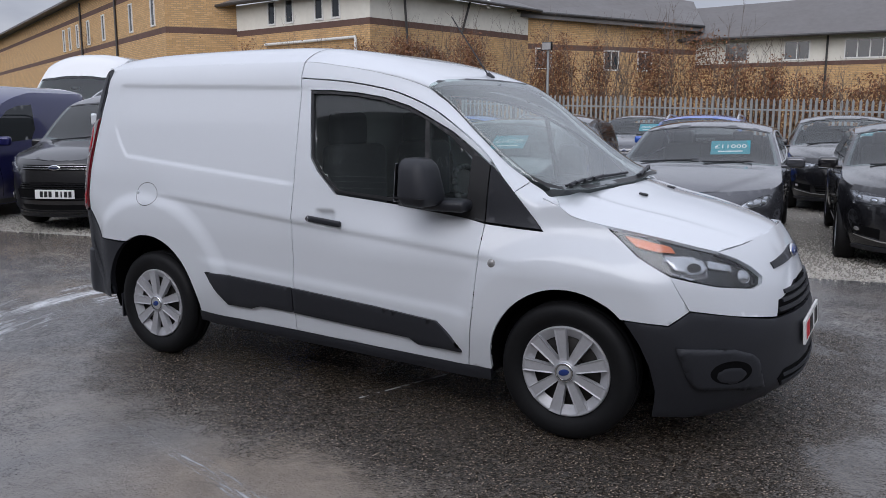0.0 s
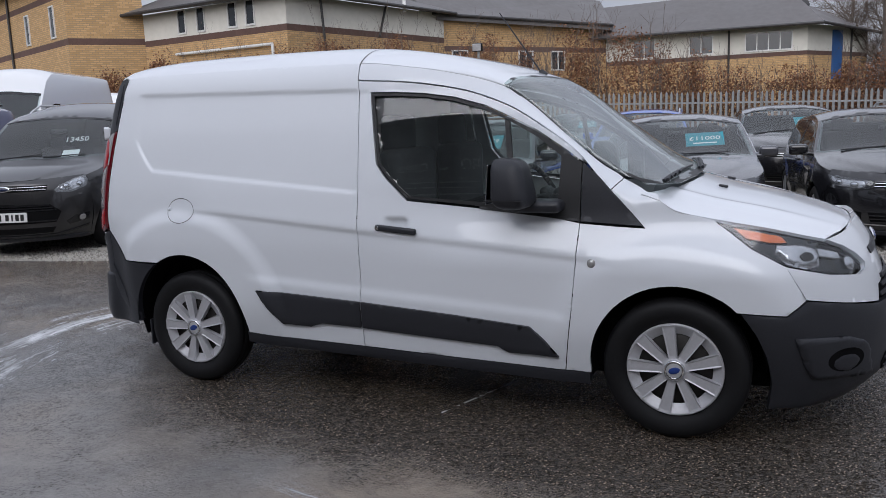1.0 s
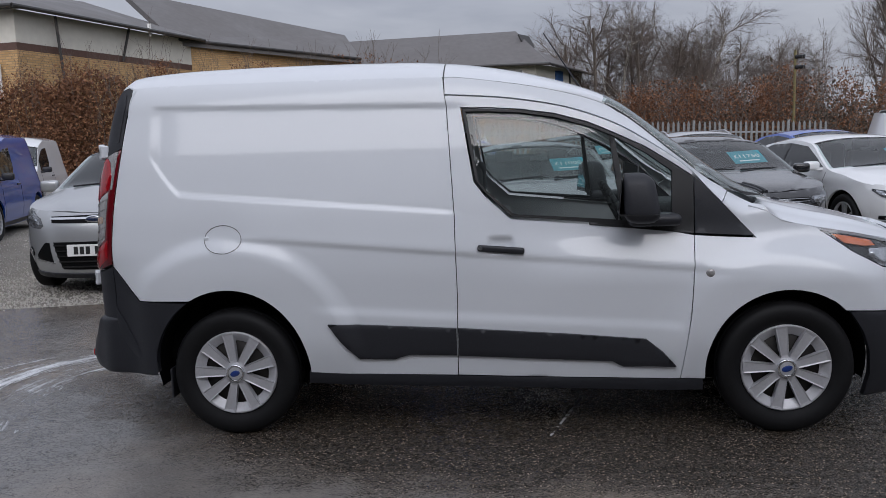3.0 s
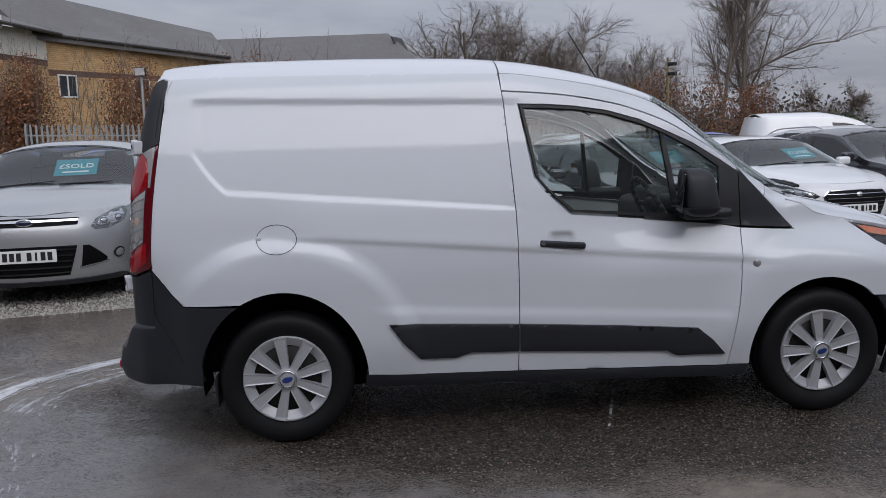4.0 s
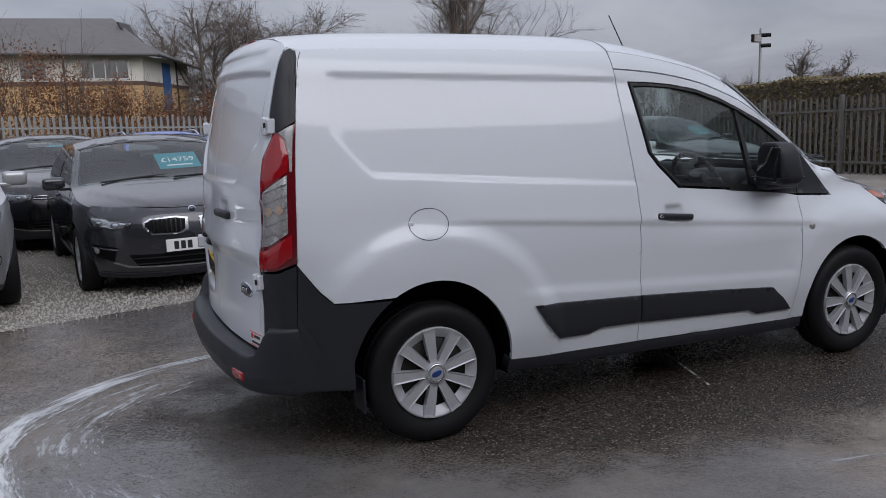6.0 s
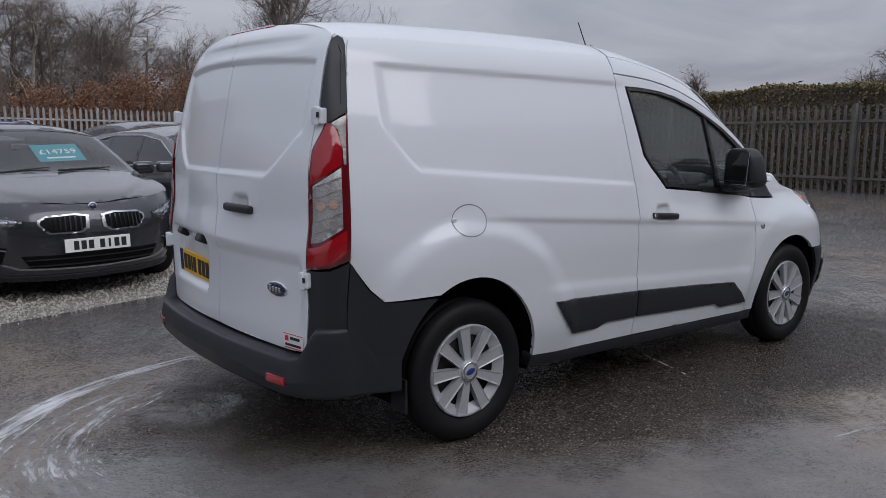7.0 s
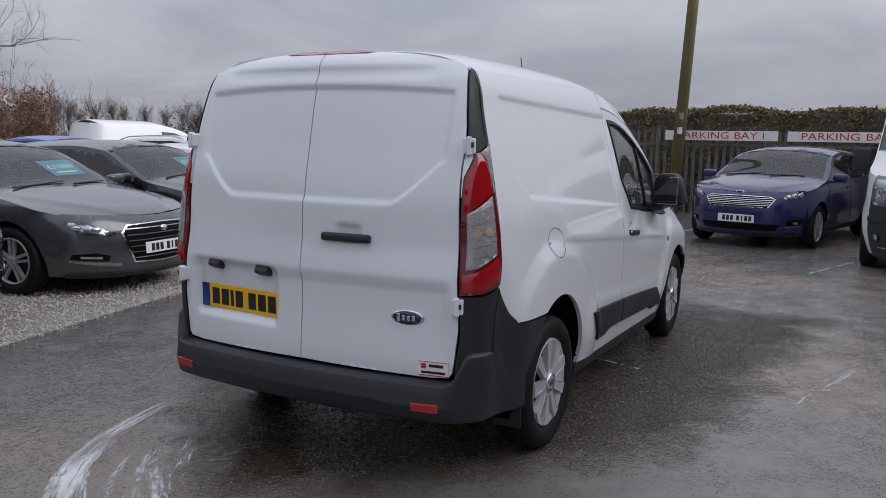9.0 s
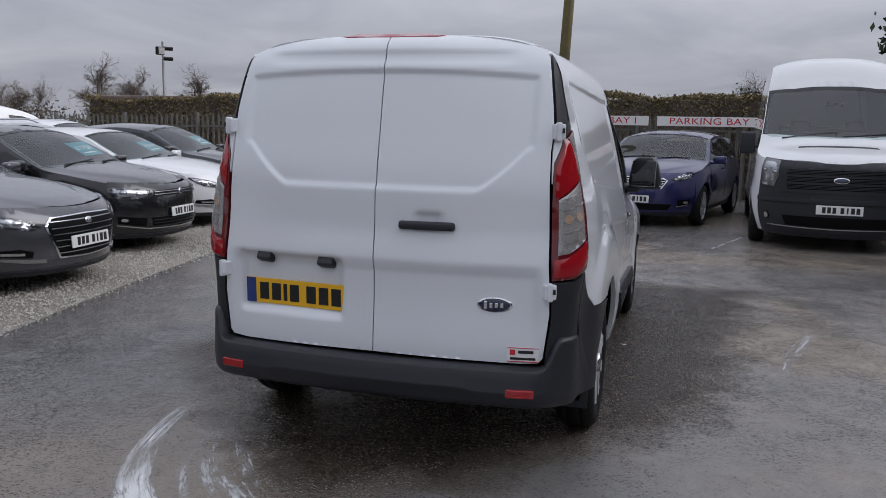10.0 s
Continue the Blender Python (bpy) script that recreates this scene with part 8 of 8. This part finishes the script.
# ---- buildings beyond the fence ----
SLATE = material("grey_roof_slate", (0.115, 0.108, 0.106), 0.55, spread=0.2, grain=3, blotch=0.3, rough_spread=0.1)
RENDER_WHITE = material("cream_render", (0.62, 0.60, 0.54), 0.85, spread=0.08, grain=4, blotch=0.4)
BAND = material("brown_brick_band", (0.105, 0.060, 0.048), 0.85, spread=0.2, grain=10)
WIN_FRAME = material("white_window_frame", (0.66, 0.66, 0.64), 0.5, spread=0.05)
WIN_GLASS = material("dark_window_glass", (0.02, 0.024, 0.028), 0.05, spread=0.3, blotch=2)
GUTTER_DARK = material("dark_gutter", (0.035, 0.033, 0.033), 0.5, spread=0.15)
BLUE_PANEL = material("faded_blue_panel", (0.03, 0.095, 0.26), 0.5, spread=0.15)


def brick_material(name, base, mortar):
    m = material(name, base, 0.85, spread=0.2)
    nt = m.node_tree
    b = nt.nodes["Principled BSDF"]
    co = nt.nodes["Texture Coordinate"]
    br = nt.nodes.new("ShaderNodeTexBrick")
    br.inputs["Color1"].default_value, br.inputs["Color2"].default_value = (*base, 1), (base[0] * 0.72, base[1] * 0.70, base[2] * 0.66, 1)
    br.inputs["Mortar"].default_value = (*mortar, 1)
    br.inputs["Scale"].default_value, br.inputs["Brick Width"].default_value, br.inputs["Row Height"].default_value = 1.0, 0.30, 0.10
    br.inputs["Mortar Size"].default_value = 0.014
    nt.links.new(co.outputs["UV"], br.inputs["Vector"])
    nt.links.new(br.outputs["Color"], b.inputs["Base Color"])
    return m


BUFF = brick_material("buff_brick", (0.56, 0.35, 0.16), (0.30, 0.22, 0.13))


def wall_strip(name, a, b, z0, z1, mt, parent, thick=0.3):
    """An upright slab from a to b, with its face on the line, laid out in metres for the brickwork."""
    a, b = Vector((*a, 0)), Vector((*b, 0))
    d = (b - a).normalized()
    n = Vector((-d.y, d.x, 0)) * thick
    L = (b - a).length
    v = [(*a.xy, z0), (*b.xy, z0), (*b.xy, z1), (*a.xy, z1)]
    v += [(x + n.x, y + n.y, z) for x, y, z in v]
    f = [(0, 1, 2, 3), (5, 4, 7, 6), (1, 5, 6, 2), (4, 0, 3, 7), (3, 2, 6, 7), (4, 5, 1, 0)]
    me = bpy.data.meshes.new(name)
    me.from_pydata(v, [], f)
    me.materials.append(mt)
    uv = me.uv_layers.new(name="UVMap")
    for poly in me.polygons:
        for li in poly.loop_indices:
            co = Vector(v[me.loops[li].vertex_index])
            uv.data[li].uv = ((co.xy - a.xy).dot(d.xy), co.z)
    ob = new(name, me)
    ob.parent = parent
    return ob


def wall_window(parent, a, b, s, z, w, h, panes=1, proud=0.0):
    """A framed window at s metres along the wall from a to b."""
    a, b = Vector((*a, 0)), Vector((*b, 0))
    d = (b - a).normalized()
    yaw = math.degrees(math.atan2(d.y, d.x))
    p = a + d * s
    win = new("window")
    win.parent = parent
    win.matrix_local = pose(p.x, p.y, z, 0, 0, yaw)
    boxed("pane", (0, 0.02, 0), (w, 0.06, h), WIN_GLASS, win, "dark window pane")
    for x, y, ww, hh in [(0, h / 2, w + 0.08, 0.07), (0, -h / 2, w + 0.08, 0.08), (-w / 2, 0, 0.06, h), (w / 2, 0, 0.06, h)] + [(-w / 2 + w * k / panes, 0, 0.06, h) for k in range(1, panes)]:
        boxed("frame", (x, -0.015, y), (ww, 0.10, hh), WIN_FRAME, win)
    return win


def slab(name, pts, mt, parent, thick=0.14):
    v = [tuple(p) for p in pts] + [(x, y, z - thick) for x, y, z in pts]
    n = len(pts)
    f = [tuple(range(n)), tuple(range(2 * n - 1, n - 1, -1))] + [(i, i + n, (i + 1) % n + n, (i + 1) % n) for i in range(n)]
    return mesh_object(name, v, f, mt, parent, False)


def pipe(parent, a, b, r=0.05, mt=GUTTER_DARK, name="downpipe"):
    bm = bmesh.new()
    rod(bm, a, b, r, None, 8)
    return part(name, bm, mt, parent)


# left wing: buff brick with brown bands
J = (-29.3, 28.7)      # brick meets render
M = (-19.4, 27.0)      # front corner of the rendered block
R_ = (-16.7, 38.5)     # its far corner
V_ = (-9.6, 48.0)      # the valley where the right wing begins
brick_wing = tagged(new("brick_wing"), "long two-storey buff brick building with brown bands and slate roof", "building")
C = (-31.6, 25.9)
E_ = (-100.3, 56.1)
for a, b in ((E_, C), (C, J)):
    wall_strip("wall", a, b, -0.5, 5.66, BUFF, brick_wing)
    wall_strip("brick_band", a, b, 5.66, 5.98, BAND, brick_wing, 0.33)
    wall_strip("wall", a, b, 5.98, 8.0, BUFF, brick_wing)
    wall_strip("brick_band", a, b, 8.0, 8.3, BAND, brick_wing, 0.33)
    wall_strip("wall", a, b, 8.3, 9.3, BUFF, brick_wing)
LEN = (Vector(C) - Vector(E_)).length
for s in (2.0, 6.2, 12.5, 16.5, 19.8, 22.3, 24.3):
    wall_window(brick_wing, E_, C, LEN - s, 6.95, 0.62, 1.55)
for s in (9.4, 18.5):
    q = Vector(C) + (Vector(E_) - Vector(C)).normalized() * s + Vector((0.05, -0.12))
    pipe(brick_wing, (q.x, q.y, -0.2), (q.x, q.y, 9.1), 0.07)
slab("roof", [(-101.3, 55.3, 9.3), (-31.2, 24.8, 9.3), (-27.5, 31.5, 11.4), (-96, 62.5, 11.4)], SLATE, brick_wing)

rendered = tagged(new("rendered_block"), "cream rendered upper storey over buff brick with narrow dark windows", "building")
for a, b in ((J, M), (M, R_)):
    wall_strip("wall", a, b, -0.5, 5.55, BUFF, rendered)
    wall_strip("brick_band", a, b, 5.55, 5.85, BAND, rendered, 0.33)
    wall_strip("rendered_wall", a, b, 5.85, 7.15, RENDER_WHITE, rendered)
for s in (3.0, 4.4, 6.6, 7.8):
    wall_window(rendered, J, M, s, 6.55, 0.55, 1.12)
slab("roof", [(-30.2, 28.0, 7.2), (-18.9, 26.1, 7.2), (-16.0, 38.6, 7.2), (-23.0, 39.5, 9.6), (-27.0, 33.0, 9.6)], SLATE, rendered)
for a, b in (((-30.2, 27.95, 7.12), (-18.85, 26.05, 7.12)), ((-18.85, 26.05, 7.12), (-15.95, 38.6, 7.12))):
    pipe(rendered, a, b, 0.09, name="gutter")
pipe(rendered, (-18.75, 28.9, 7.1), (-18.7, 29.4, 2.0), 0.06)
pipe(rendered, (-17.7, 33.5, 7.2), (-17.9, 33.0, 5.6), 0.06)
pipe(rendered, (-17.2, 34.6, 7.5), (-17.2, 34.6, 6.9), 0.10, WIN_FRAME, "boiler_flue")
pipe(rendered, (-26.8, 28.1, 5.0), (-20.2, 26.95, 5.0), 0.07, WIN_FRAME, "white_pipe")
pipe(rendered, (-20.2, 26.95, 5.0), (-20.2, 26.95, 3.4), 0.07, WIN_FRAME, "white_pipe")

middle = tagged(new("brick_link"), "buff brick link block under a long slate roof", "building")
wall_strip("wall", R_, V_, -0.5, 5.1, BUFF, middle)
wall_strip("brick_band", R_, V_, 5.1, 5.4, BAND, middle, 0.33)
wall_strip("wall", R_, V_, 5.4, 6.95, BUFF, middle)
for s in (1.0, 5.6, 8.0):
    wall_window(middle, R_, V_, s, 4.6, 1.0, 1.1, 2)
slab("roof", [(-17.2, 37.4, 7.15), (-9.0, 47.3, 6.75), (-11.0, 52.5, 8.9), (-21.5, 41.0, 10.4)], SLATE, middle, 0.35)
pipe(middle, (-17.2, 37.3, 7.1), (-9.0, 47.2, 6.7), 0.09, name="gutter")

right_wing = tagged(new("right_wing"), "cream rendered storey over buff brick with a hipped slate roof", "building")
A0, A1, A2 = (-11.0, 48.0), (2.1, 47.9), (5.6, 54.5)
for a, b in ((A0, A1), (A1, A2)):
    wall_strip("wall", a, b, -0.5, 4.25, BUFF, right_wing)
    wall_strip("brick_band", a, b, 4.25, 4.5, BAND, right_wing, 0.33)
    wall_strip("rendered_wall", a, b, 4.5, 6.0, RENDER_WHITE, right_wing)
for s, w, k in ((11.0, 2.55, 4), (7.2, 1.35, 2), (3.8, 1.3, 2)):
    wall_window(right_wing, A0, A1, s, 5.15, w, 1.05, k)
boxed("blue_panel", (0, 0, 0), (1.15, 0.12, 2.9), BLUE_PANEL, right_wing, "tall faded blue panel").matrix_local = pose(3.75, 50.95, 4.3, 0, 0, 62)
for x in (-2.2, 4.6):
    pipe(right_wing, (x, 47.82 if x < 2 else 52.5, 0), (x, 47.82 if x < 2 else 52.5, 6.0), 0.06)
slab("roof", [(-12.0, 47.0, 6.0), (2.9, 46.9, 6.0), (0.9, 51.5, 8.55), (-11.5, 51.5, 8.3)], SLATE, right_wing)
slab("roof", [(2.9, 46.9, 6.0), (6.6, 54.6, 5.7), (2.6, 55.5, 7.2), (1.75, 51.6, 7.7), (0.9, 51.5, 8.55)], SLATE, right_wing)
boxed("gablet", (0, 0, 0), (1.6, 0.1, 0.9), GUTTER_DARK, right_wing, "dark louvred gablet").matrix_local = pose(1.6, 50.6, 7.75, -28, 0, 62)
pipe(right_wing, (-12.0, 46.9, 5.92), (2.9, 46.8, 5.92), 0.09, name="gutter")
pipe(right_wing, (2.9, 46.8, 5.92), (6.6, 54.5, 5.62), 0.09, name="gutter")

# the sales office behind the camera, seen mirrored in the van's windows
OFFICE_DARK = material("dark_cladding", (0.03, 0.032, 0.036), 0.5, spread=0.15, grain=4, blotch=0.5)
office = tagged(new("sales_office"), "dark-clad two-storey sales office with a white-lettered fascia", "building")
boxed("wall", (-4.0, -14.0, 2.45), (40.0, 4.0, 4.9), OFFICE_DARK, office)
boxed("fascia", (-4.0, -11.95, 5.45), (40.4, 0.3, 1.0), INK, office, "black fascia board")
boxed("upper_wall", (-4.0, -14.1, 6.5), (40.0, 4.0, 1.2), OFFICE_DARK, office)
boxed("roof", (-4.0, -14.0, 7.15), (40.6, 4.6, 0.2), INK, office)
mo = Matrix(((-1, 0, 0), (0, 0, 1), (0, 1, 0))).to_4x4()
letters("lettering", "VAN SALES OFFICE", 0.36, PALE_TRIM, office, Matrix.Translation((-7.3, -11.79, 5.5)) @ mo)
letters("lettering", "CAR SALES OFFICE", 0.36, PALE_TRIM, office, Matrix.Translation((-2.3, -11.79, 5.5)) @ mo)
for z in (1.5, 3.9):
    for x in range(-20, 13, 3):
        w = new("window")
        w.parent = office
        w.location = (x, -11.99, z)
        boxed("pane", (0, 0, 0), (2.2, 0.06, 1.3), WIN_GLASS, w)
        for dz in (-0.68, 0.1, 0.68):
            boxed("frame", (0, 0.03, dz), (2.3, 0.06, 0.09), PALE_TRIM, w)
